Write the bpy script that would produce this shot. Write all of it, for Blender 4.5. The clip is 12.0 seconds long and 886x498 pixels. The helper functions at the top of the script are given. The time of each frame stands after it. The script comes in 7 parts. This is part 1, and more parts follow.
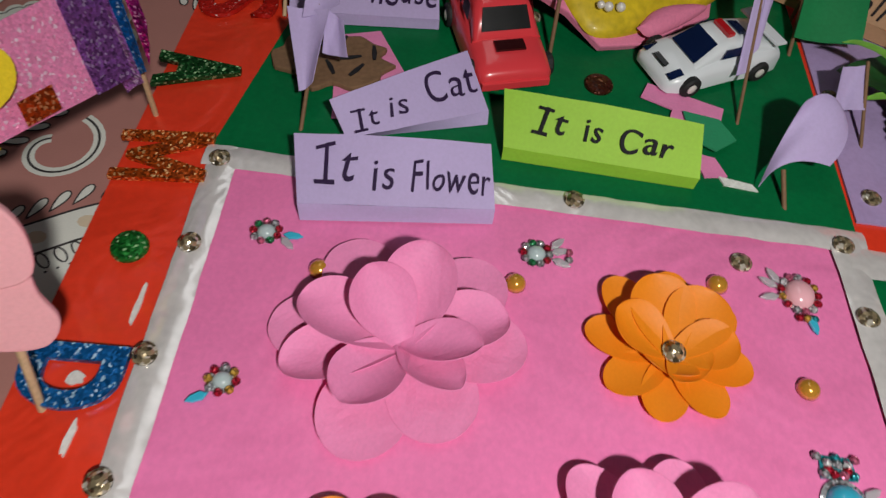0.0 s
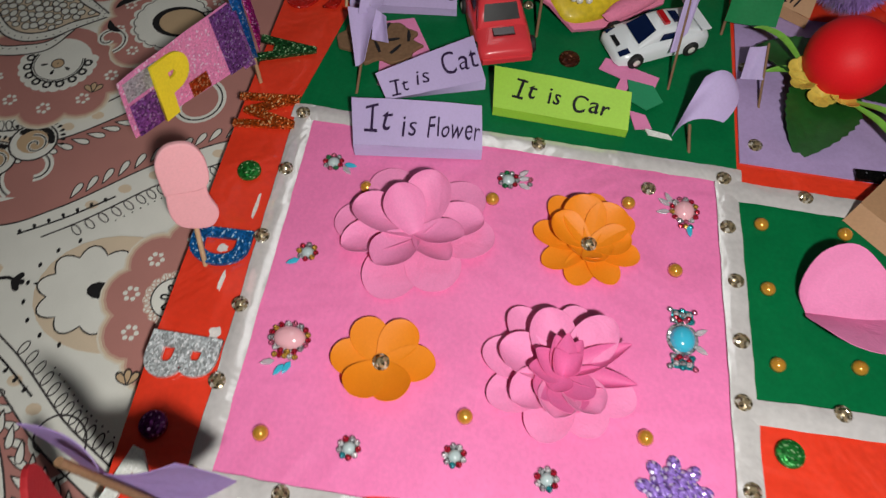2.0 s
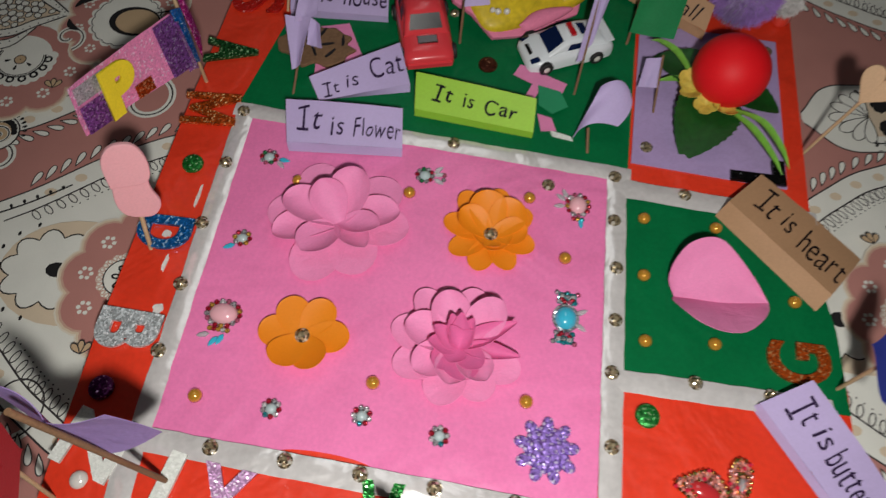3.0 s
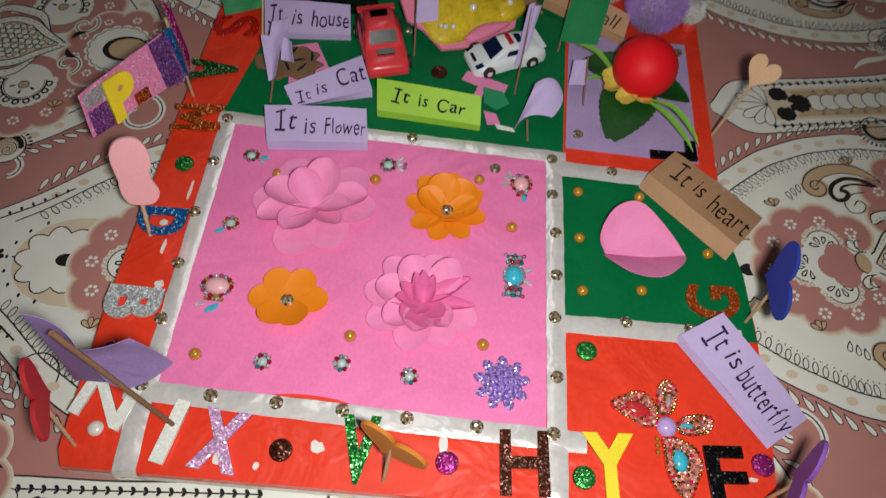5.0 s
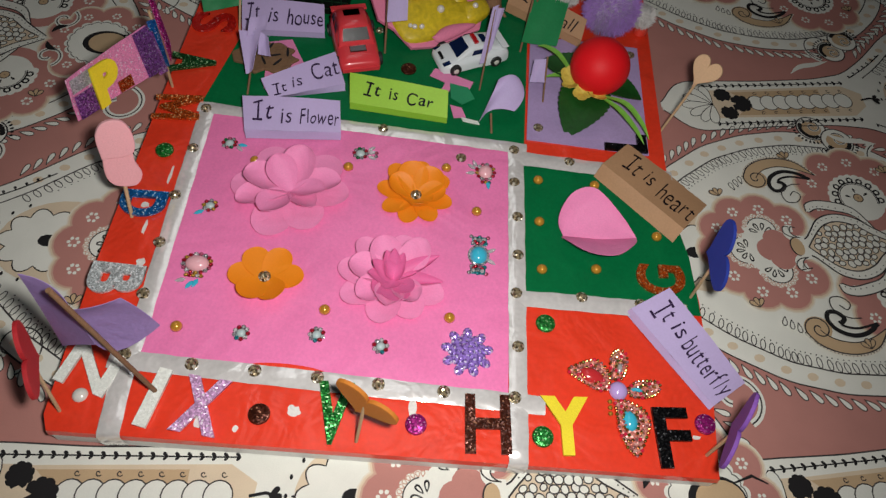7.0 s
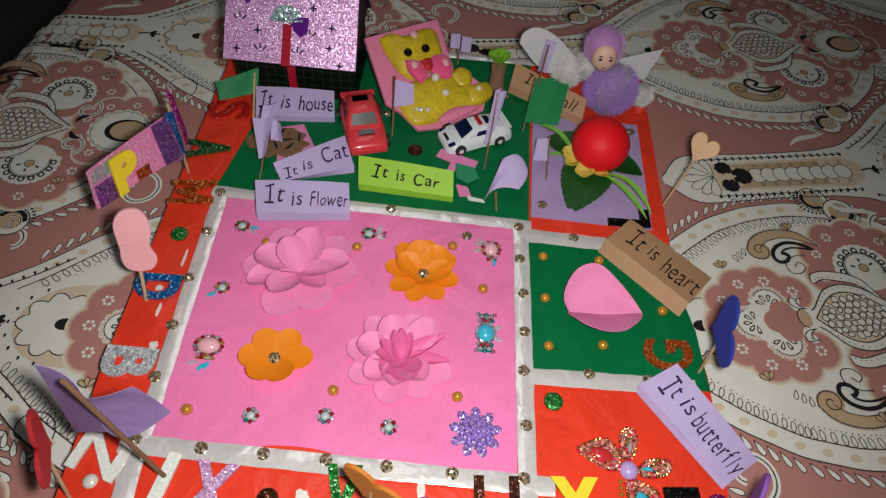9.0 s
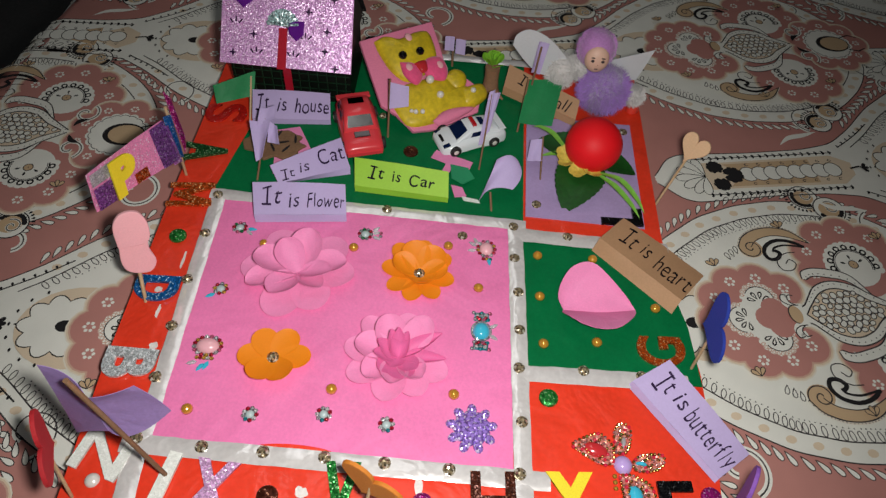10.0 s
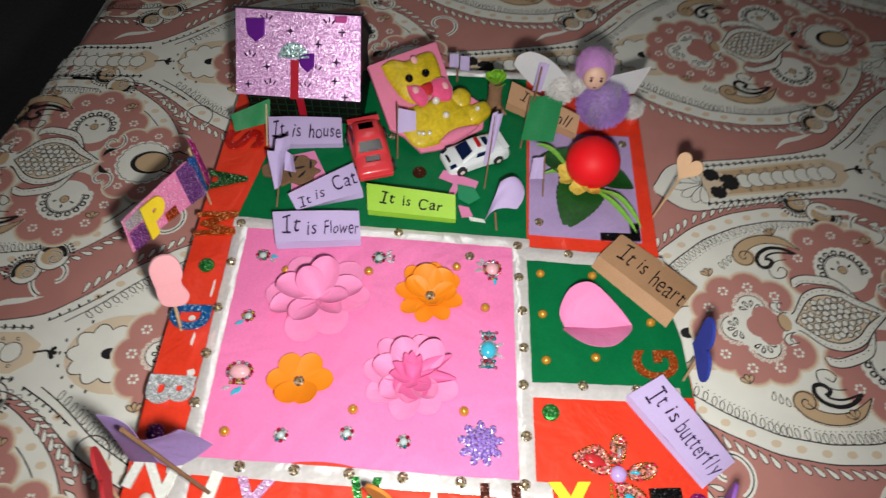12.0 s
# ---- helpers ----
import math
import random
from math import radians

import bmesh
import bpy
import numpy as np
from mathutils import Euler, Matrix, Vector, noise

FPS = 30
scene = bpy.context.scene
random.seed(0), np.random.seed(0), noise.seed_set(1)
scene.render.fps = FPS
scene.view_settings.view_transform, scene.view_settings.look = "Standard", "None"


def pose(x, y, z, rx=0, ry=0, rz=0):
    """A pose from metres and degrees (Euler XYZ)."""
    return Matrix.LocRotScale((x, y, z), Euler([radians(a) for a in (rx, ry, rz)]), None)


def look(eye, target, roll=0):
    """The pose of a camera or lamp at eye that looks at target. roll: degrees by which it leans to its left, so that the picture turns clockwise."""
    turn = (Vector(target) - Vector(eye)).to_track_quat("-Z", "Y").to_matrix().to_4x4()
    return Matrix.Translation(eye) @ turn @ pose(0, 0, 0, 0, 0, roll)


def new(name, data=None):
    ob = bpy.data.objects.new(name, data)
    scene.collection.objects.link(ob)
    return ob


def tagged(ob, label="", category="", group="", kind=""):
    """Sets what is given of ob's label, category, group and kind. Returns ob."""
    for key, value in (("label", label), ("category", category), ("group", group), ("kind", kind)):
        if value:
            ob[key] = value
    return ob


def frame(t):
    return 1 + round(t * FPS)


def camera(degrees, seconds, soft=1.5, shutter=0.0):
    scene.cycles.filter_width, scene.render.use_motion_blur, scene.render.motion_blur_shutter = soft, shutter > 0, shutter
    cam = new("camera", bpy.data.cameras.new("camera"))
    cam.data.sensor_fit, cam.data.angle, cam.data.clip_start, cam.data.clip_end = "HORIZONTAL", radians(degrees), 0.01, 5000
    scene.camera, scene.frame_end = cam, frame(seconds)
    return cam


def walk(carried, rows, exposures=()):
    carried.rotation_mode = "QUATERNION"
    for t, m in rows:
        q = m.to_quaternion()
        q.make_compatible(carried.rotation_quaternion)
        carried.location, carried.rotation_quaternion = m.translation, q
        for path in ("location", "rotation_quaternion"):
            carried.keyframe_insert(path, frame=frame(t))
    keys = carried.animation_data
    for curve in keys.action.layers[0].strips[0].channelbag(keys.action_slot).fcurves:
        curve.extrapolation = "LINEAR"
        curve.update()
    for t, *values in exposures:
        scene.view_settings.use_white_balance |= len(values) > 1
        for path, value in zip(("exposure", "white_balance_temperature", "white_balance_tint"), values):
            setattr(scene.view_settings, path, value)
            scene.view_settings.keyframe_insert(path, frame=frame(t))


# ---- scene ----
cam = camera(66.1, 12.0, soft=1.35, shutter=0.5)
PATH = [
    (0, (0.088, 0.037, 0.231), (0.089, 1.195, -1.4), 6.8),
    (0.5, (0.085, 0.017, 0.245), (0.078, 1.153, -1.401), 5.3),
    (1, (0.097, -0.004, 0.259), (0.065, 1.109, -1.403), 4.8),
    (1.5, (0.111, -0.026, 0.31), (0.021, 0.993, -1.408), 2.4),
    (2, (0.122, -0.041, 0.343), (-0.031, 0.927, -1.4), 0.5),
    (2.5, (0.137, -0.054, 0.369), (-0.001, 0.852, -1.409), 2.8),
    (3, (0.164, -0.052, 0.391), (0.066, 0.862, -1.386), 3.7),
    (3.2, (0.174, -0.054, 0.404), (0.022, 0.833, -1.383), 0.2),
    (4.8, (0.185, -0.114, 0.432), (0.118, 0.849, -1.32), 4.7),
    (5, (0.181, -0.123, 0.425), (0.14, 0.912, -1.286), 4.2),
    (5.5, (0.169, -0.149, 0.435), (0.221, 0.942, -1.24), 9.9),
    (6, (0.173, -0.154, 0.445), (0.225, 0.947, -1.224), 8.6),
    (6.5, (0.175, -0.163, 0.441), (0.214, 0.908, -1.247), 8.5),
    (6.7, (0.178, -0.162, 0.439), (0.231, 0.913, -1.247), 8.7),
    (8.3, (0.188, -0.153, 0.445), (0.187, 0.979, -1.204), 5.7),
    (8.5, (0.186, -0.153, 0.45), (0.169, 1.02, -1.17), 4.5),
    (9, (0.186, -0.155, 0.453), (0.18, 1.072, -1.127), 5.2),
    (9.5, (0.186, -0.154, 0.454), (0.203, 1.058, -1.138), 6.0),
    (10, (0.187, -0.16, 0.458), (0.19, 1.07, -1.119), 5.1),
    (10.5, (0.19, -0.159, 0.455), (0.204, 1.065, -1.127), 6.1),
    (11, (0.188, -0.167, 0.465), (0.221, 1.041, -1.129), 6.8),
    (11.5, (0.179, -0.174, 0.492), (0.257, 1.075, -1.068), 8.6),
    (12, (0.191, -0.138, 0.523), (0.151, 0.984, -1.132), 1.7),
]
walk(cam, [(t, look(eye, target, roll)) for t, eye, target, roll in PATH],
     exposures=((0, -0.02), (1, 0.02), (2, 0.08), (2.5, 0.10), (3.0, -0.14), (3.2, -0.14), (5, -0.04), (6.5, -0.12), (8.5, -0.14), (9, 0.0), (11, 0.06), (11.5, 0.02), (12, 0.52)))

# ---- world and lights ----
world = bpy.data.worlds.new("room_air")
scene.world = world
world.use_nodes = True
world.node_tree.nodes["Background"].inputs[0].default_value = (0.80, 0.90, 1.0, 1)
world.node_tree.nodes["Background"].inputs[1].default_value = 0.0035


def lamp(name, kind, m, energy, colour, size):
    data = bpy.data.lights.new(name, kind)
    data.energy, data.color = energy, colour
    if kind == "AREA":
        data.shape, data.size, data.size_y = "RECTANGLE", size[0], size[1]
    else:
        data.shadow_soft_size = size[0]
    ob = new(name, data)
    ob.matrix_world = m
    return ob


# the phone's torch, beside the lens, and the tube lamp on the room's ceiling
torch = lamp("phone_torch", "SPOT", look((0.214, -0.138, 0.445), (0.178, 0.11, 0.0)), 9.8, (1.0, 0.975, 0.94), (0.015,))
torch.data.spot_size, torch.data.spot_blend = radians(112), 1.0
lamp("ceiling_tube", "AREA", pose(0.0, 1.2, 1.9), 2.4, (0.95, 0.98, 1.0), (0.40, 1.4))

# ---- materials ----


def nodes_of(name, rough=0.6, metal=0.0):
    m = bpy.data.materials.new(name)
    m.use_nodes = True
    nt = m.node_tree
    b = nt.nodes["Principled BSDF"]
    b.inputs["Roughness"].default_value = rough
    b.inputs["Metallic"].default_value = metal
    return m, nt, b


def add(nt, kind, **sets):
    n = nt.nodes.new(kind)
    for k, v in sets.items():
        n.inputs[k.replace("_", " ")].default_value = v
    return n


def rgb(c):
    return (c[0], c[1], c[2], 1)


def surface(name, colour, rough=0.6, vary=0.12, grain=900, bump=0.15, wrinkle=0.0, wrinkle_scale=14,
            coat=0.0, metal=0.0, spot=40, sheen=0.0, thin=0.0, dist=0.0006, spec=0.5):
    """A plain surface with stains, fine grain and creases, in metres."""
    m, nt, b = nodes_of(name, rough, metal)
    b.inputs["Specular IOR Level"].default_value = spec
    co = nt.nodes.new("ShaderNodeTexCoord")
    big = add(nt, "ShaderNodeTexNoise", Scale=spot, Detail=4.0)
    fine = add(nt, "ShaderNodeTexNoise", Scale=grain, Detail=2.0)
    nt.links.new(co.outputs["Object"], big.inputs["Vector"])
    nt.links.new(co.outputs["Object"], fine.inputs["Vector"])
    both = nt.nodes.new("ShaderNodeMath")
    both.operation = "ADD"
    nt.links.new(big.outputs["Fac"], both.inputs[0])
    nt.links.new(fine.outputs["Fac"], both.inputs[1])
    ramp = nt.nodes.new("ShaderNodeValToRGB")
    ramp.color_ramp.elements[0].position, ramp.color_ramp.elements[1].position = 0.35, 0.68
    ramp.color_ramp.elements[0].color = rgb([c * (1 - vary) for c in colour])
    ramp.color_ramp.elements[1].color = rgb([min(1, c * (1 + vary)) for c in colour])
    half = nt.nodes.new("ShaderNodeMath")
    half.operation = "MULTIPLY"
    half.inputs[1].default_value = 0.5
    nt.links.new(both.outputs[0], half.inputs[0])
    nt.links.new(half.outputs[0], ramp.inputs[0])
    nt.links.new(ramp.outputs[0], b.inputs["Base Color"])
    bp = add(nt, "ShaderNodeBump", Strength=bump, Distance=dist)
    nt.links.new(fine.outputs["Fac"], bp.inputs["Height"])
    last = bp
    if wrinkle:
        wn = add(nt, "ShaderNodeTexNoise", Scale=wrinkle_scale, Detail=3.0, Roughness=0.55, Distortion=0.8)
        nt.links.new(co.outputs["Object"], wn.inputs["Vector"])
        wb = add(nt, "ShaderNodeBump", Strength=wrinkle, Distance=0.012)
        nt.links.new(wn.outputs["Fac"], wb.inputs["Height"])
        nt.links.new(bp.outputs["Normal"], wb.inputs["Normal"])
        last = wb
    nt.links.new(last.outputs["Normal"], b.inputs["Normal"])
    if coat:
        b.inputs["Coat Weight"].default_value = coat
        b.inputs["Coat Roughness"].default_value = 0.12
        nt.links.new(last.outputs["Normal"], b.inputs["Coat Normal"])
    if sheen:
        b.inputs["Sheen Weight"].default_value = sheen
    if thin:
        # light passes through thin paper
        tr = nt.nodes.new("ShaderNodeBsdfTranslucent")
        nt.links.new(ramp.outputs[0], tr.inputs["Color"])
        mix = nt.nodes.new("ShaderNodeMixShader")
        mix.inputs[0].default_value = thin
        nt.links.new(b.outputs[0], mix.inputs[1])
        nt.links.new(tr.outputs[0], mix.inputs[2])
        nt.links.new(mix.outputs[0], nt.nodes["Material Output"].inputs["Surface"])
    return m


def glitter(name, colour, flake=1100, spread=0.65, metal=0.55, rough=0.32, light=(1, 1, 1), sparkle=0.12, tilt=0.5):
    """Glitter foam: flakes of their own brightness and tilt. On cut stones they imitate facet glints."""
    m, nt, b = nodes_of(name, rough, metal)
    co = nt.nodes.new("ShaderNodeTexCoord")
    vo = add(nt, "ShaderNodeTexVoronoi", Scale=flake)
    nt.links.new(co.outputs["Object"], vo.inputs["Vector"])
    sep = nt.nodes.new("ShaderNodeSeparateColor")
    nt.links.new(vo.outputs["Color"], sep.inputs[0])
    ramp = nt.nodes.new("ShaderNodeValToRGB")
    e = ramp.color_ramp.elements
    e[0].position, e[1].position = 0.0, 1 - sparkle
    e[0].color = rgb([c * (1 - spread) for c in colour])
    e[1].color = rgb([min(1, c * (1 + spread * 0.5)) for c in colour])
    top = ramp.color_ramp.elements.new(min(0.995, 1 - sparkle + 0.02))
    top.color = rgb([0.35 * c + 0.65 * l for c, l in zip(colour, light)])
    nt.links.new(sep.outputs[0], ramp.inputs[0])
    nt.links.new(ramp.outputs[0], b.inputs["Base Color"])
    geo = nt.nodes.new("ShaderNodeNewGeometry")
    off = nt.nodes.new("ShaderNodeVectorMath")
    off.operation = "SUBTRACT"
    off.inputs[1].default_value = (0.5, 0.5, 0.5)
    nt.links.new(vo.outputs["Color"], off.inputs[0])
    sc = nt.nodes.new("ShaderNodeVectorMath")
    sc.operation = "SCALE"
    sc.inputs["Scale"].default_value = tilt
    nt.links.new(off.outputs[0], sc.inputs[0])
    plus = nt.nodes.new("ShaderNodeVectorMath")
    nt.links.new(geo.outputs["Normal"], plus.inputs[0])
    nt.links.new(sc.outputs[0], plus.inputs[1])
    nrm = nt.nodes.new("ShaderNodeVectorMath")
    nrm.operation = "NORMALIZE"
    nt.links.new(plus.outputs[0], nrm.inputs[0])
    nt.links.new(nrm.outputs[0], b.inputs["Normal"])
    return m


def glossy(name, colour, rough=0.15, metal=0.0, coat=0.6, trans=0.0, ior=1.5):
    m, nt, b = nodes_of(name, rough, metal)
    b.inputs["Base Color"].default_value = rgb(colour)
    b.inputs["Coat Weight"].default_value = coat
    b.inputs["Coat Roughness"].default_value = 0.05
    b.inputs["Transmission Weight"].default_value = trans
    b.inputs["IOR"].default_value = ior
    return m


CREAM, ROSE, TAN, INK, GREY, HALO, MIST, BLUSH = (surface(n, c, 0.85, 0.06, 1600, 0.25, wrinkle=0.10, wrinkle_scale=9, spec=0.2) for n, c in (
    ("cotton_cream", (0.74, 0.74, 0.67)), ("cotton_rose", (0.46, 0.21, 0.18)), ("cotton_tan", (0.52, 0.37, 0.22)),
    ("cotton_black", (0.016, 0.015, 0.016)), ("cotton_grey_line", (0.045, 0.04, 0.04)), ("cotton_tan_haze", (0.66, 0.54, 0.39)), ("cotton_pale_haze", (0.71, 0.65, 0.54)), ("cotton_blush", (0.55, 0.35, 0.27))))
RED_FILM = surface("red_glossy_chart", (0.80, 0.045, 0.016), 0.38, 0.08, 300, 0.05, wrinkle=0.28, wrinkle_scale=20, coat=0.5)
# broad mottling in the pink's colour imitates the shading of soft wrinkles
PINK_FILM = surface("pink_chart", (0.86, 0.21, 0.46), 0.45, 0.08, 500, 0.06, wrinkle=0.5, wrinkle_scale=11, coat=0.15, spot=14, spec=0.35)
GREEN_FILM = surface("green_chart", (0.001, 0.140, 0.042), 0.45, 0.12, 500, 0.05, wrinkle=0.22, wrinkle_scale=16, coat=0.04, spec=0.15)
VIOLET_FILM = surface("violet_chart", (0.42, 0.31, 0.55), 0.5, 0.08, 500, 0.08, wrinkle=0.2, wrinkle_scale=14, coat=0.1, spec=0.3)
TAPE = surface("white_satin_tape", (0.80, 0.77, 0.75), 0.22, 0.10, 260, 0.06, wrinkle=0.22, wrinkle_scale=24, coat=1.0, metal=0.30)
FOAM = surface("white_foam_board", (0.80, 0.78, 0.76), 0.35, 0.08, 500, 0.3, wrinkle=0.2)
PLASTER = surface("grey_plaster", (0.20, 0.22, 0.22), 0.9, 0.15, 120, 0.3, spot=3)
CEIL = surface("white_plaster", (0.45, 0.45, 0.44), 0.9, 0.08, 120, 0.3, spot=3)
FLOORM = surface("dark_floor", (0.06, 0.06, 0.06), 0.7, 0.2, 120, 0.3, spot=5)

# ---- builders ----


def mesh_of(name, verts, faces, mats=(), index=None, smooth=False):
    me = bpy.data.meshes.new(name)
    me.from_pydata(verts, [], faces)
    for m in mats:
        me.materials.append(m)
    if index is not None:
        me.polygons.foreach_set("material_index", index)
    if smooth:
        me.polygons.foreach_set("use_smooth", [True] * len(me.polygons))
    me.update()
    return me


def part(name, bm, material, parent=None, label="", smooth=False, m=None):
    """One mesh object from a bmesh or a mesh, under a thing or a part."""
    if isinstance(bm, bmesh.types.BMesh):
        me = bpy.data.meshes.new(name)
        bm.to_mesh(me)
        bm.free()
    else:
        me = bm
    if material is not None and not me.materials:
        me.materials.append(material)
    if smooth:
        me.polygons.foreach_set("use_smooth", [True] * len(me.polygons))
        me.set_sharp_from_angle(angle=radians(48))
    ob = new(name, me)
    ob.parent = parent
    if m is not None:
        ob.matrix_basis = m
    if label:
        ob["label"] = label
    return ob


def thing(name, m, label, category, group="", kind=""):
    ob = new(name)
    ob.empty_display_size = 0.01
    ob.matrix_basis = m
    return tagged(ob, label, category, group, kind)


def plate(poly, z0, z1, bevel=0.0):
    """A flat piece with the outline poly, from z0 to z1."""
    bm = bmesh.new()
    f = bm.faces.new([bm.verts.new((x, y, z1)) for x, y in poly])
    f.normal_update()
    if f.normal.z < 0:
        f.normal_flip()
    r = bmesh.ops.extrude_face_region(bm, geom=[f])
    for v in (g for g in r["geom"] if isinstance(g, bmesh.types.BMVert)):
        v.co.z = z0
    bmesh.ops.recalc_face_normals(bm, faces=bm.faces)
    if bevel:
        top = [e for e in bm.edges if all(abs(v.co.z - z1) < 1e-7 for v in e.verts)]
        bmesh.ops.bevel(bm, geom=top, offset=bevel, segments=2, affect="EDGES", profile=0.5)
    return bm


def tube(points, r, sides=8, r1=None):
    bm = bmesh.new()
    pts = [Vector(p) for p in points]
    rings = []
    for i, p in enumerate(pts):
        d = (pts[min(i + 1, len(pts) - 1)] - pts[max(i - 1, 0)]).normalized()
        a = d.orthogonal().normalized() if abs(d.z) > 0.9 else d.cross(Vector((0, 0, 1))).normalized()
        b = d.cross(a)
        rr = r if r1 is None else r + (r1 - r) * i / (len(pts) - 1)
        rings.append([bm.verts.new(p + rr * (math.cos(k * math.tau / sides) * a + math.sin(k * math.tau / sides) * b)) for k in range(sides)])
    for u, v in zip(rings, rings[1:]):
        for k in range(sides):
            bm.faces.new((u[k], u[(k + 1) % sides], v[(k + 1) % sides], v[k]))
    bm.faces.new(rings[0][::-1])
    bm.faces.new(rings[-1])
    bmesh.ops.recalc_face_normals(bm, faces=bm.faces)
    return bm


def ball(rx, ry, rz, n=16, z=0.0, flat=False):
    """An ellipsoid, or its upper half, at the origin."""
    bm = bmesh.new()
    bmesh.ops.create_uvsphere(bm, u_segments=n, v_segments=max(6, n // 2), radius=1)
    for v in bm.verts:
        v.co = Vector((v.co.x * rx, v.co.y * ry, max(v.co.z, 0 if flat else -1) * rz + z))
    return bm


def lathe(profile, n=24):
    bm = bmesh.new()
    rings = [[bm.verts.new((r * math.cos(k * math.tau / n), r * math.sin(k * math.tau / n), z)) for k in range(n)] for r, z in profile]
    for u, v in zip(rings, rings[1:]):
        for k in range(n):
            bm.faces.new((u[k], u[(k + 1) % n], v[(k + 1) % n], v[k]))
    bm.faces.new(rings[0][::-1])
    bm.faces.new(rings[-1])
    bmesh.ops.remove_doubles(bm, verts=bm.verts, dist=1e-6)
    bmesh.ops.recalc_face_normals(bm, faces=bm.faces)
    return bm


def join(*bms):
    out = bmesh.new()
    for b in bms:
        me = bpy.data.meshes.new("tmp")
        b.to_mesh(me)
        b.free()
        out.from_mesh(me)
        bpy.data.meshes.remove(me)
    return out


def moved(bm, m):
    bm.transform(m)
    return bm


def lettering(text, size, thick=0.001, heavy=0.0, shear=0.0, spacing=1.0, bevel=0.0):
    """Letters in the built-in font, centred, as a mesh."""
    cu = bpy.data.curves.new("lettering", "FONT")
    cu.body, cu.size, cu.extrude, cu.offset, cu.shear, cu.space_character = text, size, thick / 2, heavy, shear, spacing
    cu.align_x, cu.align_y, cu.bevel_depth = "CENTER", "CENTER", bevel
    cu.resolution_u = 6
    ob = bpy.data.objects.new("lettering", cu)
    scene.collection.objects.link(ob)
    bpy.context.view_layer.update()
    me = bpy.data.meshes.new_from_object(ob.evaluated_get(bpy.context.evaluated_depsgraph_get()))
    bpy.data.objects.remove(ob)
    me.materials.clear()
    return me


def arc(cx, cy, r, a0, a1, n, ry=None):
    ry = r if ry is None else ry
    return [(cx + r * math.cos(radians(a0 + (a1 - a0) * i / n)), cy + ry * math.sin(radians(a0 + (a1 - a0) * i / n))) for i in range(n + 1)]


def smooth_path(pts, n=8):
    """A smooth line through points (Catmull-Rom)."""
    P = [np.array(p, float) for p in pts]
    P = [2 * P[0] - P[1]] + P + [2 * P[-1] - P[-2]]
    out = []
    for i in range(1, len(P) - 2):
        for k in range(n):
            t = k / n
            a, b, c, d = P[i - 1], P[i], P[i + 1], P[i + 2]
            out.append(0.5 * (2 * b + (c - a) * t + (2 * a - 5 * b + 4 * c - d) * t * t + (3 * b - a - 3 * c + d) * t ** 3))
    out.append(P[-2])
    return [tuple(map(float, o)) for o in out]


# ---- the room and the bed ----
def box(x0, x1, y0, y1, z0, z1):
    return plate([(x0, y0), (x1, y0), (x1, y1), (x0, y1)], z0, z1)


for nm, b, mt in (("floor", box(-1.6, 2.4, -2.0, 2.6, -0.56, -0.5), FLOORM), ("ceiling", box(-1.6, 2.4, -2.0, 2.6, 2.2, 2.3), CEIL),
                  ("wall_west", box(-1.7, -1.6, -2.0, 2.6, -0.5, 2.2), PLASTER), ("wall_east", box(2.4, 2.5, -2.0, 2.6, -0.5, 2.2), CEIL),
                  ("wall_north", box(-1.6, 2.4, 2.6, 2.7, -0.5, 2.2), CEIL), ("wall_south", box(-1.6, 2.4, -2.1, -2.0, -0.5, 2.2), CEIL)):
    tagged(part(nm, b, mt), {"f": "plain dark floor beside the bed", "c": "plain white plaster ceiling", "w": "plain plaster wall of the room"}[nm[0]],
           nm.split("_")[0], kind="structure")
bed = thing("bed", pose(0, 0, -0.5), "wide bed under a printed cotton bedsheet", "bed", kind="structure")
part("mattress", plate([(-0.335, -1.2), (-0.215, 2.0), (1.9, 2.0), (1.9, -1.2)], 0.05, 0.494, 0.02), CEIL, bed)

# ---- the bedsheet and its print ----
bedsheet = thing("bedsheet", pose(0, 0, 0), "cream cotton bedsheet printed with rose paisley medallions, lying on the bed", "bedsheet")


def sheet_mesh():
    """The cloth: flat on the bed, falling over its edge."""
    ys = [-1.2 + 3.2 * j / 64 for j in range(65)]
    verts, faces, cols = [], [], 0
    for y in ys:
        e = -0.258 + 0.14 * (y - 0.40) if y < 1 else -0.174
        row = [(e - 0.035, -0.44), (e - 0.034, -0.05), (e - 0.028, -0.022), (e - 0.014, -0.006), (e, 0.0)] + [(e + (1.92 - e) * k / 12, 0.0) for k in range(1, 13)]
        cols = len(row)
        verts += [(x, y, z) for x, z in row]
    for j in range(len(ys) - 1):
        for k in range(cols - 1):
            a = j * cols + k
            faces.append((a, a + 1, a + 1 + cols, a + cols))
    return mesh_of("cloth", verts, faces, [ROSE], smooth=True)


part("cloth", sheet_mesh(), ROSE, bedsheet, "dusty rose ground of the cloth")

PRINT = [CREAM, ROSE, TAN, INK, GREY, HALO, MIST, BLUSH]
C_CREAM, C_ROSE, C_TAN, C_INK, C_GREY, C_HALO, C_MIST, C_BLUSH = range(8)


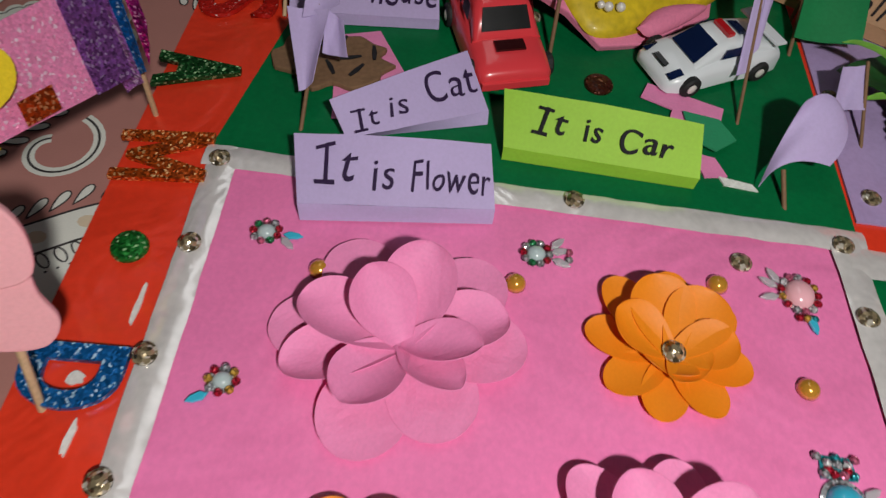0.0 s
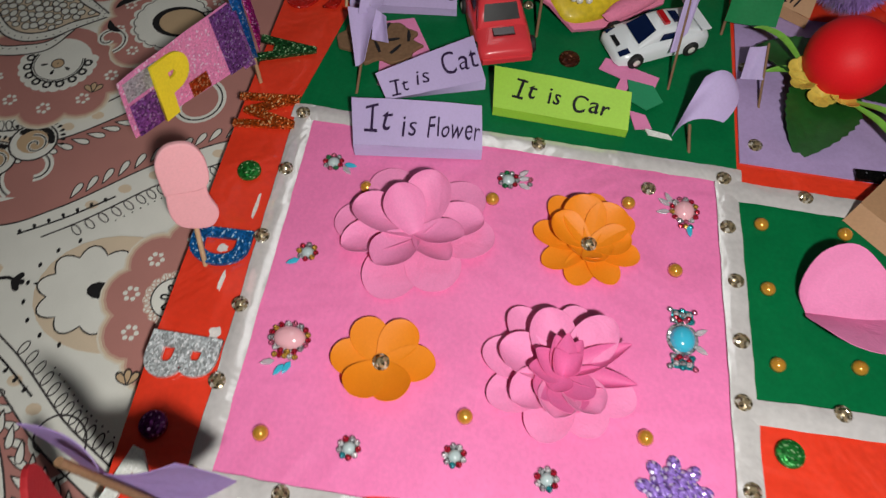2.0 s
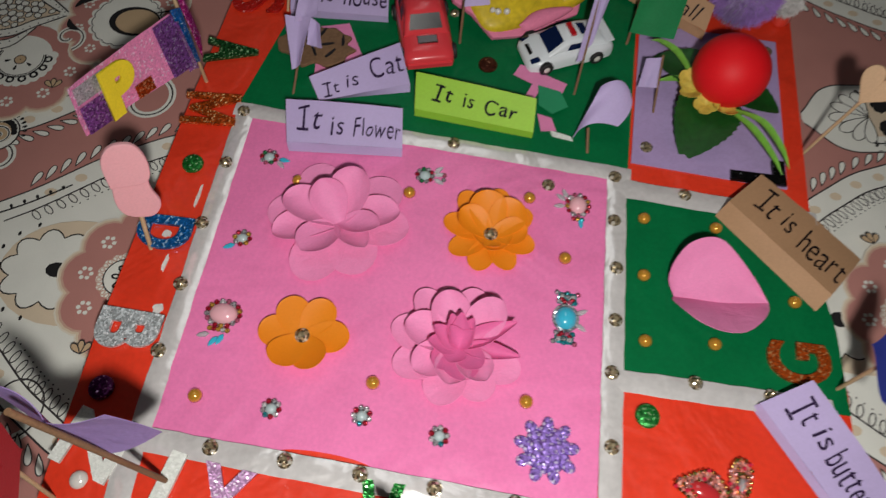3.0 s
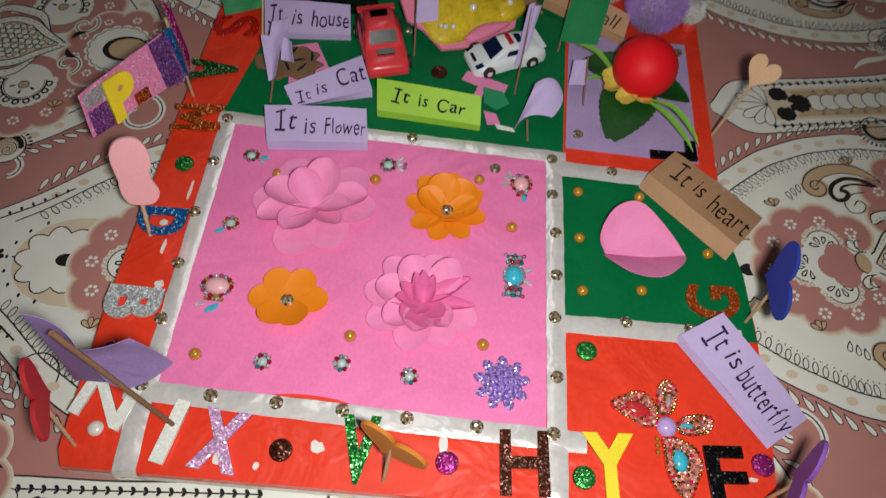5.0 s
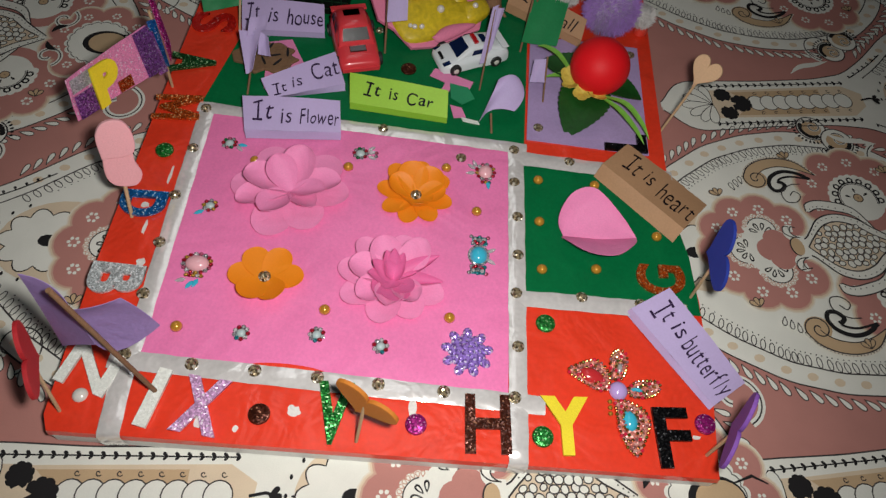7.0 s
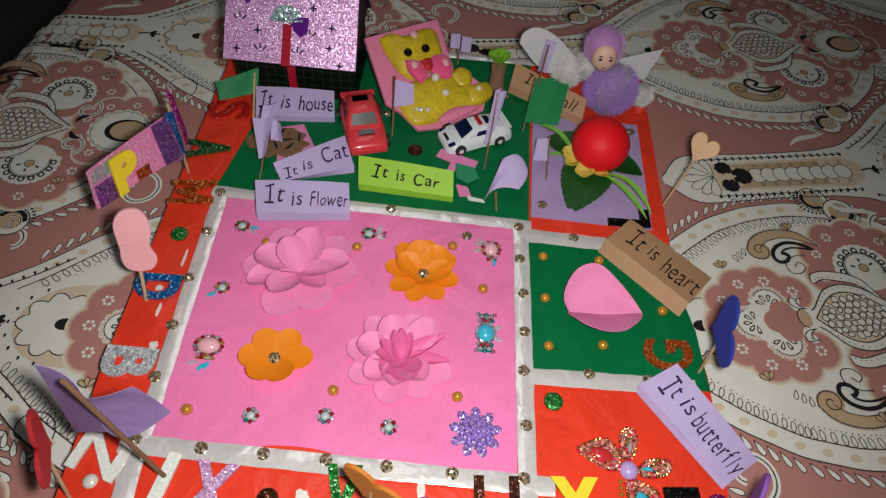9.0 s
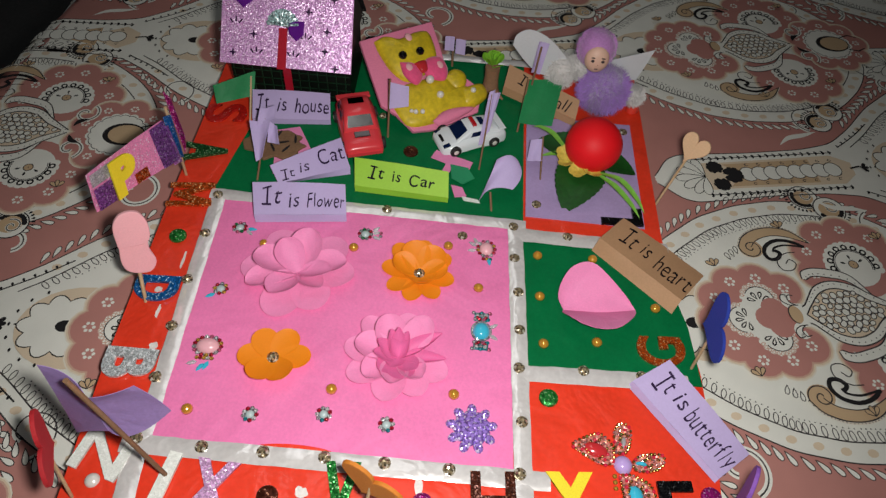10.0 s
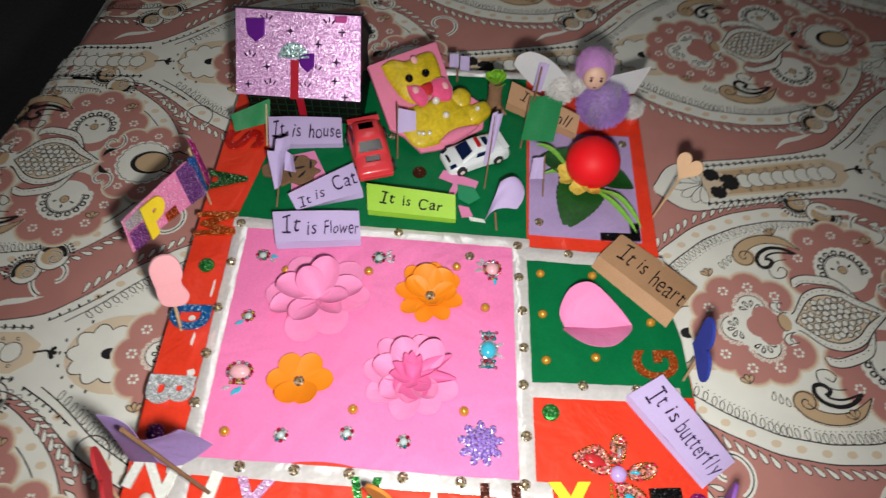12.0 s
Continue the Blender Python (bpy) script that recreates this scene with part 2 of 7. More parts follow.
class Print:
    """Flat dyed shapes, one thin layer over another."""

    def __init__(self):
        self.verts, self.faces, self.ink, self.level = [], [], [], 0.0

    def fill(self, pts, colour, up=1):
        self.level += 0.000012 * up
        cx, cy = sum(p[0] for p in pts) / len(pts), sum(p[1] for p in pts) / len(pts)
        z = self.level
        base = len(self.verts)
        self.verts += [(cx, cy, z)] + [(x, y, z) for x, y in pts]
        n = len(pts)
        for k in range(n):
            self.faces.append((base, base + 1 + k, base + 1 + (k + 1) % n))
            self.ink.append(colour)

    def band(self, a, b, colour, up=1):
        """A strip between two lines of as many points."""
        self.level += 0.000012 * up
        base, n = len(self.verts), len(a)
        self.verts += [(x, y, self.level) for x, y in list(a) + list(b)]
        for k in range(n - 1):
            self.faces.append((base + k, base + k + 1, base + n + k + 1, base + n + k))
            self.ink.append(colour)

    def line(self, pts, width, colour=C_GREY, closed=False, taper=False, up=1):
        pts = list(pts) + ([pts[0]] if closed else [])
        n = len(pts)
        left, right = [], []
        for i, p in enumerate(pts):
            if closed and i in (0, n - 1):
                a, b = pts[n - 2], pts[1]
            else:
                a, b = pts[max(0, i - 1)], pts[min(n - 1, i + 1)]
            dx, dy = b[0] - a[0], b[1] - a[1]
            d = math.hypot(dx, dy) or 1
            w = width * (0.62 if width < 0.0012 else 0.5) * (math.sin(math.pi * (i + 0.4) / (n - 0.2)) if taper else 1)
            left.append((p[0] - dy / d * w, p[1] + dx / d * w))
            right.append((p[0] + dy / d * w, p[1] - dx / d * w))
        self.band(left, right, colour, up)

    def disc(self, x, y, r, colour, ry=None, rot=0, n=14, up=1):
        ry = r if ry is None else ry
        c, s = math.cos(radians(rot)), math.sin(radians(rot))
        pts = []
        for k in range(n):
            u, v = r * math.cos(k * math.tau / n), ry * math.sin(k * math.tau / n)
            pts.append((x + c * u - s * v, y + s * u + c * v))
        self.fill(pts, colour, up)
        return pts

    def ringed(self, x, y, r, colour, ry=None, rot=0, n=16, w=0.0007, ink=C_GREY):
        pts = self.disc(x, y, r, colour, ry, rot, n)
        self.line(pts, w, ink, closed=True)

    def drop(self, x, y, ang, length, wide, colour, edge=None, up=1):
        """A teardrop whose point lies at (x, y) and whose body lies towards ang."""
        c, s = math.cos(radians(ang)), math.sin(radians(ang))
        pts = []
        for k in range(14):
            t = k / 14 * math.tau
            u = length * 0.5 * (1 - math.cos(t))
            v = wide * 0.5 * math.sin(t) * math.sin(t / 2) ** 1.3 * (1.15 if True else 1)
            pts.append((x + c * u - s * v, y + s * u + c * v))
        self.fill(pts, colour, up)
        if edge is not None:
            self.line(pts, 0.0006, edge, closed=True, up=up)

    def mesh(self, name):
        return mesh_of(name, self.verts, self.faces, PRINT, self.ink)


def scallop(cx, cy, r, n, depth, a0=0, a1=360, m=7):
    pts = []
    for k in range(n):
        for j in range(m):
            t = (k + j / m) / n
            a = radians(a0 + (a1 - a0) * t)
            rr = r * (1 - depth + depth * abs(math.sin(math.pi * (k + j / m))) ** 0.6)
            pts.append((cx + rr * math.cos(a), cy + rr * math.sin(a)))
    return pts


def spiral(cx, cy, r0, r1, a0, a1, n=28):
    return [(cx + (r0 + (r1 - r0) * i / n) * math.cos(radians(a0 + (a1 - a0) * i / n)),
             cy + (r0 + (r1 - r0) * i / n) * math.sin(radians(a0 + (a1 - a0) * i / n))) for i in range(n + 1)]


def dotted(p, pts, step, r, colour=C_INK):
    acc = 0.0
    p.level += 0.000012
    for a, b in zip(pts, pts[1:]):
        acc += math.dist(a, b)
        if acc >= step:
            acc = 0
            p.disc(b[0], b[1], r, colour, n=6, up=0)


def rose_flower(p, x, y, r, angles, inner, hole=0.62):
    """Rose petals whose edges run into a tan haze, small white sprigs and a lacy white heart."""
    P = [(x + 0.68 * r * math.cos(radians(a)), y + 0.68 * r * math.sin(radians(a))) for a in angles]
    for k, colour in ((0.345, C_MIST), (0.325, C_HALO), (0.300, C_BLUSH), (0.275, C_ROSE)):
        for q in P:
            p.disc(q[0], q[1], r * k, colour, n=18, up=0.3)
    p.disc(x, y, r * hole, C_ROSE, n=24)
    for q in P:
        ox, oy = x + (q[0] - x) * 1.05, y + (q[1] - y) * 1.05
        for k in range(6):
            p.disc(ox + 0.062 * r * math.cos(k * 1.047), oy + 0.062 * r * math.sin(k * 1.047), r * 0.026, C_CREAM, n=7, up=0.2)
    if inner:
        p.fill(scallop(x, y, inner, 18, 0.10), C_CREAM)
        p.line(scallop(x, y, inner * 0.90, 18, 0.06), 0.0006, C_GREY, closed=True)


def half_width(u):
    """Half the width of a medallion with its stalk, along its axis."""
    us = [-0.262, -0.25, -0.235, -0.21, -0.16, -0.10, -0.065, -0.035, 0.0, 0.04, 0.08, 0.12, 0.16, 0.195, 0.225, 0.245, 0.258, 0.262]
    ws = [0.0, 0.020, 0.031, 0.031, 0.029, 0.030, 0.036, 0.056, 0.086, 0.110, 0.122, 0.126, 0.121, 0.104, 0.080, 0.055, 0.025, 0.0]
    return float(np.interp(u, us, ws))


def medallion():
    p = Print()
    N = 420
    us = [-0.262 + 0.524 * (0.5 - 0.5 * math.cos(math.pi * k / N)) for k in range(N + 1)]
    prof = []
    for k, u in enumerate(us):
        prof.append((u, sum(half_width(u + d) for d in (-0.008, -0.004, 0, 0.004, 0.008)) / 5 if 10 < k < N - 10 else half_width(u)))

    def side(s, inset):
        out = []
        for i, (u, w) in enumerate(prof):
            a, b = prof[max(0, i - 1)], prof[min(N, i + 1)]
            dx, dy = b[0] - a[0], b[1] - a[1]
            d = math.hypot(dx, dy) or 1
            out.append((u + dy / d * inset, s * max(0.0, w - dx / d * inset)))
        return out
    up0, dn0 = side(1, 0), side(-1, 0)
    p.band(up0, dn0, C_CREAM)
    for s in (1, -1):
        rim, inner, dots = side(s, 0), side(s, 0.016), side(s, 0.0265)
        lo = next(i for i, q in enumerate(rim) if q[0] > -0.055)
        p.line(rim[12:-12], 0.0009, C_GREY)
        p.line(inner[lo:-48], 0.0009, C_GREY)
        # blots in the rim, drops outside it, loops and dots inside it
        acc = [0.0, 0.0, 0.0]
        p.level += 0.00002
        for i in range(lo + 6, N - 28):
            a, b = rim[i], rim[i + 1]
            d = math.dist(a, b)
            ang = math.degrees(math.atan2(b[1] - a[1], b[0] - a[0]))
            out = ang + 90 * s
            acc = [q + d for q in acc]
            if acc[0] > 0.019:
                acc[0] = 0
                m_ = ((a[0] + inner[i][0]) / 2, (a[1] + inner[i][1]) / 2)
                p.disc(m_[0], m_[1], 0.0042, C_HALO, 0.0032, n=9, up=0)
            if acc[1] > 0.0088:
                acc[1] = 0
                k = radians(out)
                p.drop(a[0] + 0.003 * math.cos(k), a[1] + 0.003 * math.sin(k), out - 52 * s, 0.0125, 0.0052, C_CREAM, C_GREY, up=0.02)
            if acc[2] > 0.0060 and a[0] < 0.2:
                acc[2] = 0
                k = radians(out + 180)
                q = inner[i]
                c_ = (q[0] + 0.0046 * math.cos(k), q[1] + 0.0046 * math.sin(k))
                e = [(c_[0] + 0.0042 * math.cos(t * 0.5236) * math.cos(radians(out + 14)) - 0.0019 * math.sin(t * 0.5236) * math.sin(radians(out + 14)),
                      c_[1] + 0.0042 * math.cos(t * 0.5236) * math.sin(radians(out + 14)) + 0.0019 * math.sin(t * 0.5236) * math.cos(radians(out + 14))) for t in range(12)]
                p.line(e, 0.0006, C_GREY, closed=True, up=0.02)
        dotted(p, dots[lo + 14:-84], 0.0034, 0.0006)
        # white curls in the rose corners beside the stalk and beyond the bulb
        for cx, cy, flip in ((-0.070, 0.075, 1), (0.262, 0.070, -1)):
            curl = [(cx + flip * q[0], s * q[1]) for q in [(q[0], q[1] + cy) for q in spiral(0, 0, 0.0065, 0.021, -60, 250, 26)]]
            p.line(curl, 0.0052, C_CREAM)
            p.line(curl, 0.0009, C_GREY)
        tail = smooth_path([(-0.118, s * 0.038), (-0.105, s * 0.047), (-0.088, s * 0.050), (-0.072, s * 0.054)], 6)
        p.line(tail, 0.006, C_CREAM, taper=True)
        # the vine along the stalk
        vine = [(u, s * 0.0235) for u in np.linspace(-0.215, -0.07, 40)]
        p.line(vine, 0.0008, C_INK)
        for q in vine[1::2]:
            p.drop(q[0], q[1], 180 - 35 * s, 0.0042, 0.0026, C_INK, up=0.05)
            p.drop(q[0], q[1], 180 + 35 * s, 0.0036, 0.0022, C_INK, up=0.05)
        p.line(smooth_path([(-0.06, s * 0.030), (-0.035, s * 0.045), (-0.012, s * 0.062)], 8), 0.0010, C_INK)
        for k in range(7):
            t = k / 6
            p.drop(-0.058 + 0.042 * t, s * (0.030 + 0.027 * t), 120 * s if s > 0 else -120, 0.004, 0.0026, C_INK, up=0.05)
        # figure-of-eight lace on the rim
        for cx, cy, r, rot in ((0.152, 0.1285, 0.0138, 150), (0.171, 0.1125, 0.0148, 215)):
            p.ringed(cx, s * cy, r, C_CREAM, n=22, w=0.0010)
            p.disc(cx, s * cy, r * 0.70, C_TAN, r * 0.62, n=16)
            p.line(spiral(cx + 0.002, s * (cy + 0.002), 0.001, r * 0.55, 0, 480, 22), 0.0022, C_CREAM)
            p.line(spiral(cx + 0.002, s * (cy + 0.002), 0.001, r * 0.55, 0, 480, 22), 0.0008, C_GREY)
            for k in range(10):
                a = radians(s * (rot + 15 * k))
                p.disc(cx + r * 0.76 * math.cos(a), s * cy + r * 0.76 * math.sin(a), r * 0.16, C_INK, n=8, up=0.1)
            p.line(arc(cx, s * cy, r * 0.82, s * rot, s * (rot + 140), 18), 0.0016, C_INK)
            for k in range(13):
                a = radians(s * (rot + 12 * k))
                p.drop(cx + r * 1.08 * math.cos(a), s * cy + r * 1.08 * math.sin(a), s * (rot + 12 * k), 0.0038, 0.0026, C_INK, up=0.05)
    # the stalk: tan bed, row of white bulbs, black clover, fan of leaves
    p.fill([(-0.198, -0.017), (-0.075, -0.019), (-0.060, -0.008), (-0.058, 0.008), (-0.075, 0.019), (-0.198, 0.017)], C_HALO)
    p.fill([(-0.196, -0.0145), (-0.10, -0.0155), (-0.10, 0.0155), (-0.196, 0.0145)], C_TAN)
    for k in range(8):
        p.ringed(-0.168 + 0.0125 * k, 0, 0.0088, C_CREAM, 0.0092, n=16, w=0.0007)
        for s in (1, -1):
            p.line(spiral(-0.166 + 0.0125 * k, s * 0.0128, 0.0004, 0.0022, 0, 330 * s, 10), 0.0006, C_GREY, up=0.1)
    p.disc(-0.205, 0.0, 0.024, C_HALO, 0.018)
    for cx, cy, r in ((-0.184, 0.0, 0.0105), (-0.199, 0.011, 0.0085), (-0.199, -0.011, 0.0085)):
        p.fill(scallop(cx, cy, r, 9, 0.12), C_INK)
    p.fill([(-0.206, 0), (-0.198, 0.005), (-0.189, 0.0), (-0.198, -0.005)], C_HALO)
    for k in range(7):
        a = 180 + (k - 3) * 26
        p.drop(-0.212, 0, a, 0.030 - 0.002 * abs(k - 3), 0.011, C_CREAM, C_INK, up=0.3)
    p.line([(-0.062, 0.0), (-0.052, 0.002), (-0.046, 0.0)], 0.002, C_INK)
    for k in range(3):
        p.drop(-0.050, 0, (k - 1) * 42, 0.008, 0.0046, C_INK, up=0.2)
    # fan and black drop at the mouth of the bulb
    p.fill([(0.022 + 0.045 * math.cos(a) - 0.012, 0.036 * math.sin(a)) for a in np.linspace(0.5, math.tau - 0.5, 22)], C_HALO)
    fan = []
    for k in range(7):
        a0 = radians(180 + (k - 3.5) * 38)
        a1 = radians(180 + (k - 2.5) * 38)
        for j in range(6):
            a = a0 + (a1 - a0) * j / 6
            r = 0.024 + 0.0065 * math.sin(math.pi * (j + 0.01) / 6)
            fan.append((-0.004 + r * math.cos(a) * 1.0, r * math.sin(a) * 0.92))
    fan = [(0.028, 0.0)] + [q for q in fan if q[0] < 0.016] 
    p.fill(fan, C_CREAM)
    p.line(fan, 0.0008, C_INK, closed=True)
    p.drop(0.019, 0, 180, 0.025, 0.0125, C_INK)
    for k in range(9):
        p.drop(-0.037 - 0.004 * (k % 2), 0, 0, 0.003, 0.002, C_INK, up=0.1) if k == 0 else p.disc(
            -0.002 + 0.038 * math.cos(radians(100 + 20 * k)), 0.034 * math.sin(radians(100 + 20 * k)), 0.0011, C_INK, 0.0018, n=6, up=0.1)
    # the first flower, with black seeds
    rose_flower(p, 0.060, 0, 0.0565, [44 + 34 * k for k in range(9)], 0, 0.60)
    lobes = ((0.0640, 0.0185, 70), (0.0435, 0.0, 180), (0.0640, -0.0185, 290))
    for cx, cy, a in lobes:
        p.fill(scallop(cx, cy, 0.0168, 16, 0.13), C_CREAM)
    p.disc(0.058, 0, 0.014, C_CREAM)
    for cx, cy, a in lobes:
        for k in range(15):
            b = radians(a + (k - 7) * 13)
            p.drop(cx + 0.0125 * math.cos(b), cy + 0.0125 * math.sin(b), a + (k - 7) * 13, 0.0036, 0.0030, C_CREAM, C_BLUSH, up=0.05)
        p.line(arc(cx, cy, 0.0122, a - 80, a + 80, 16), 0.0007, C_GREY)
        for k in range(5):
            b = a + 180 + (k - 2) * 44
            q = (cx - 0.003 * math.cos(radians(a)), cy - 0.003 * math.sin(radians(a)))
            e = (q[0] - 0.0025 * math.cos(radians(b)), q[1] - 0.0025 * math.sin(radians(b)))
            p.drop(e[0], e[1], b + 180, 0.0082, 0.0046, C_INK, up=0.1)
            p.drop(e[0] - 0.0018 * math.cos(radians(b)), e[1] - 0.0018 * math.sin(radians(b)), b + 180, 0.0050, 0.0020, C_CREAM, up=0.1)
    for cx, cy, r in ((0.0720, 0.0085, 0.0105), (0.0640, 0.0, 0.0105), (0.0720, -0.0085, 0.0105), (0.0800, 0.0, 0.0115)):
        p.disc(cx, cy, r, C_ROSE, n=16, up=0.2)
    # flowers above and below, half behind the fruit
    for s in (1, -1):
        fx, fy = 0.162, s * 0.047
        rose_flower(p, fx, fy, 0.056, [s * (10 + 36 * k) for k in range(-1, 6)], 0, 0.60)
        for k in range(15):
            a = s * (-15 + 15 * k)
            b = radians(a)
            p.disc(fx + 0.0225 * math.cos(b), fy + 0.0225 * math.sin(b), 0.0042, C_CREAM, n=10, up=0.05)
        p.disc(fx, fy, 0.0225, C_CREAM, n=26)
        p.line(arc(fx, fy, 0.0175, s * -20, s * 200, 22), 0.0010, C_INK)
        for k in range(9):
            b = radians(s * (-6 + 24 * k))
            q = (fx + 0.0200 * math.cos(b), fy + 0.0200 * math.sin(b))
            p.disc(q[0], q[1], 0.0032, C_INK, n=10, up=0.1)
            p.disc(q[0], q[1], 0.0016, C_CREAM, n=8, up=0.1)
        p.line(arc(fx, fy, 0.0160, s * -20, s * 200, 22), 0.0006, C_GREY)
        p.ringed(fx, fy + s * 0.001, 0.0042, C_TAN, n=12)
        p.disc(fx, fy + s * 0.001, 0.0006, C_INK, n=6)
        for a in (30, 95, 160):
            b = radians(a * s)
            p.drop(fx + 0.0062 * math.cos(b), fy + 0.0062 * math.sin(b), a * s, 0.0052, 0.0026, C_INK, up=0.1)
        # curled tan leaf, black swirl beside it, thin grey curl below
        outer = smooth_path([(0.132, s * 0.0735), (0.119, s * 0.0877), (0.1035, s * 0.0926), (0.087, s * 0.0910), (0.0734, s * 0.0838), (0.0662, s * 0.0735)], 6)
        inner = smooth_path([(0.132, s * 0.0730), (0.116, s * 0.0805), (0.102, s * 0.0835), (0.0895, s * 0.0812), (0.0820, s * 0.0770), (0.0775, s * 0.0720)], 6)
        p.band([(0.099 + (q[0] - 0.099) * 1.05, s * 0.072 + (q[1] - s * 0.072) * 1.10) for q in outer], inner, C_MIST)
        p.band(outer, inner, C_TAN)
        p.disc(0.0765, s * 0.0705, 0.0108, C_TAN, 0.0098, n=18)
        p.line(outer + spiral(0.0772, s * 0.0712, 0.0112, 0.0012, s * 165, s * 700, 34), 0.0009, C_GREY)
        p.line(inner, 0.0007, C_GREY)
        dotted(p, [(0.099 + (q[0] - 0.099) * 1.03, s * 0.072 + (q[1] - s * 0.072) * 1.06) for q in outer], 0.0022, 0.0005)
        swirl = smooth_path([(0.126, s * 0.0695), (0.114, s * 0.0764), (0.102, s * 0.0778), (0.0912, s * 0.0726), (0.0868, s * 0.0643), (0.0896, s * 0.0580), (0.0963, s * 0.0583), (0.1005, s * 0.0635), (0.0970, s * 0.0672)], 7)
        n = len(swirl)
        for w, colour in ((0.0036, C_INK),):
            p.line(swirl[2:], w, colour)
            p.line(swirl[:6], w * 0.7, colour)
        p.line(smooth_path([(0.1255, s * 0.0690), (0.109, s * 0.0722), (0.0985, s * 0.0701), (0.0950, s * 0.0655)], 7), 0.0020, C_INK)
        p.line(smooth_path([(0.1147, s * 0.0641), (0.1043, s * 0.0630), (0.0948, s * 0.0556), (0.0961, s * 0.0462), (0.1051, s * 0.0455), (0.1104, s * 0.0517), (0.1062, s * 0.0565), (0.1013, s * 0.0523)], 6), 0.0008, C_GREY)
        for k in range(3):
            p.drop(0.0540 + 0.0042 * k, s * (0.0595 + 0.0030 * k), s * (110 - 8 * k), 0.0080, 0.0042, C_CREAM, C_GREY, up=0.2)
    # the last flower, a tan oval in a black ring
    rose_flower(p, 0.226, 0, 0.050, [40 * k for k in range(9)], 0.029)
    p.disc(0.232, 0, 0.0195, C_INK, 0.0150, n=22)
    p.disc(0.234, 0, 0.0165, C_TAN, 0.0125, n=20)
    p.line([(0.244, 0.010), (0.258, 0.015), (0.268, 0.010)], 0.0022, C_INK, taper=True)
    p.line([(0.244, -0.010), (0.258, -0.015), (0.268, -0.010)], 0.0022, C_INK, taper=True)
    # the fruit
    field = [(0.0970, 0.0), (0.1050, 0.0090), (0.1170, 0.0200), (0.1310, 0.0238), (0.1460, 0.0190), (0.1580, 0.0095), (0.1740, 0.0008)]
    band = [(0.0900, 0.0062), (0.0985, 0.0092), (0.1050, 0.0165), (0.1150, 0.0270), (0.1310, 0.0315), (0.1480, 0.0268), (0.1610, 0.0160), (0.1800, 0.0020)]
    for s in (1, -1):
        # the pale leaf outside the band
        a = smooth_path([(0.1620, s * 0.0164), (0.1500, s * 0.0375), (0.1254, s * 0.0455), (0.1107, s * 0.0430), (0.1080, s * 0.0350)], 6)
        b = smooth_path([(0.1600, s * 0.0160), (0.1470, s * 0.0300), (0.1320, s * 0.0350), (0.1190, s * 0.0372), (0.1110, s * 0.0340)], 6)
        p.band(a, b, C_CREAM)
        p.line(a, 0.0009, C_GREY)
        p.line(b, 0.0009, C_GREY)
        dotted(p, [((q[0] * 0.35 + w[0] * 0.65), (q[1] * 0.35 + w[1] * 0.65)) for q, w in zip(a, b)], 0.0038, 0.0006)
        # the band and the scroll at its foot
        line = smooth_path([(q[0], s * q[1]) for q in band], 6)
        axis = [(q[0], 0.0) for q in line]
        p.band(line, axis, C_CREAM)
        p.line(line, 0.0010, C_GREY)
        curl = smooth_path([(0.0960, s * 0.0075), (0.0885, s * 0.0085), (0.0835, s * 0.0130), (0.0850, s * 0.0185), (0.0895, s * 0.0180)], 6)
        p.line(curl, 0.0068, C_CREAM)
        p.line([(q[0] * 1.0 - 0.0028, q[1] + s * 0.0020) for q in curl], 0.0008, C_GREY)
        p.line([(q[0] + 0.0030, q[1] + s * 0.0012) for q in curl[6:]], 0.0008, C_GREY)
        inn = smooth_path([(q[0], s * q[1]) for q in field], 6)
        p.band(inn, [(q[0], 0.0) for q in inn], C_HALO)
        p.line(inn, 0.0010, C_GREY)
        dotted(p, [((q[0] + 0.131 * 0.06) / 1.06, q[1] * 0.90) for q in line[7:]], 0.0036, 0.0006)
    cells = random.Random(5)
    for j in range(-4, 5):
        for k in range(11):
            x, y = 0.1040 + 0.0064 * k + (0.0032 if j % 2 else 0) + cells.uniform(-0.0009, 0.0009), 0.0056 * j + cells.uniform(-0.0008, 0.0008)
            w = float(np.interp(x, [q[0] for q in field], [q[1] for q in field]))
            if abs(y) < w - 0.0018:
                r = min(cells.uniform(0.0026, 0.0036), w - abs(y) + 0.0004)
                p.ringed(x, y, r, C_CREAM, r * cells.uniform(0.75, 0.95), cells.uniform(0, 180), 11, 0.0007)
    for s in (1, -1):
        p.line(spiral(0.190, s * 0.024, 0.002, 0.013, s * 30, s * 420, 24), 0.0040, C_CREAM)
        p.line(spiral(0.190, s * 0.024, 0.002, 0.013, s * 30, s * 420, 24), 0.0008, C_GREY)
        p.line(smooth_path([(0.184, s * 0.006), (0.188, s * 0.013), (0.196, s * 0.016)], 6), 0.005, C_INK, taper=True)
    p.disc(0.0865, 0, 0.0055, C_TAN, 0.0085, n=14)
    p.line(arc(0.0865, 0, 0.0055, 90, 270, 12, 0.0085), 0.0008, C_GREY)
    # little leaves
    for x, y in ((0.036, 0.052), (0.036, -0.052), (0.110, 0.090), (0.110, -0.090), (0.196, 0.072), (0.196, -0.072)):
        for k in range(3):
            p.drop(x, y, 60 + 40 * k, 0.0085, 0.0045, C_TAN, C_GREY, up=0.2)
    return p.mesh("printed_medallion")


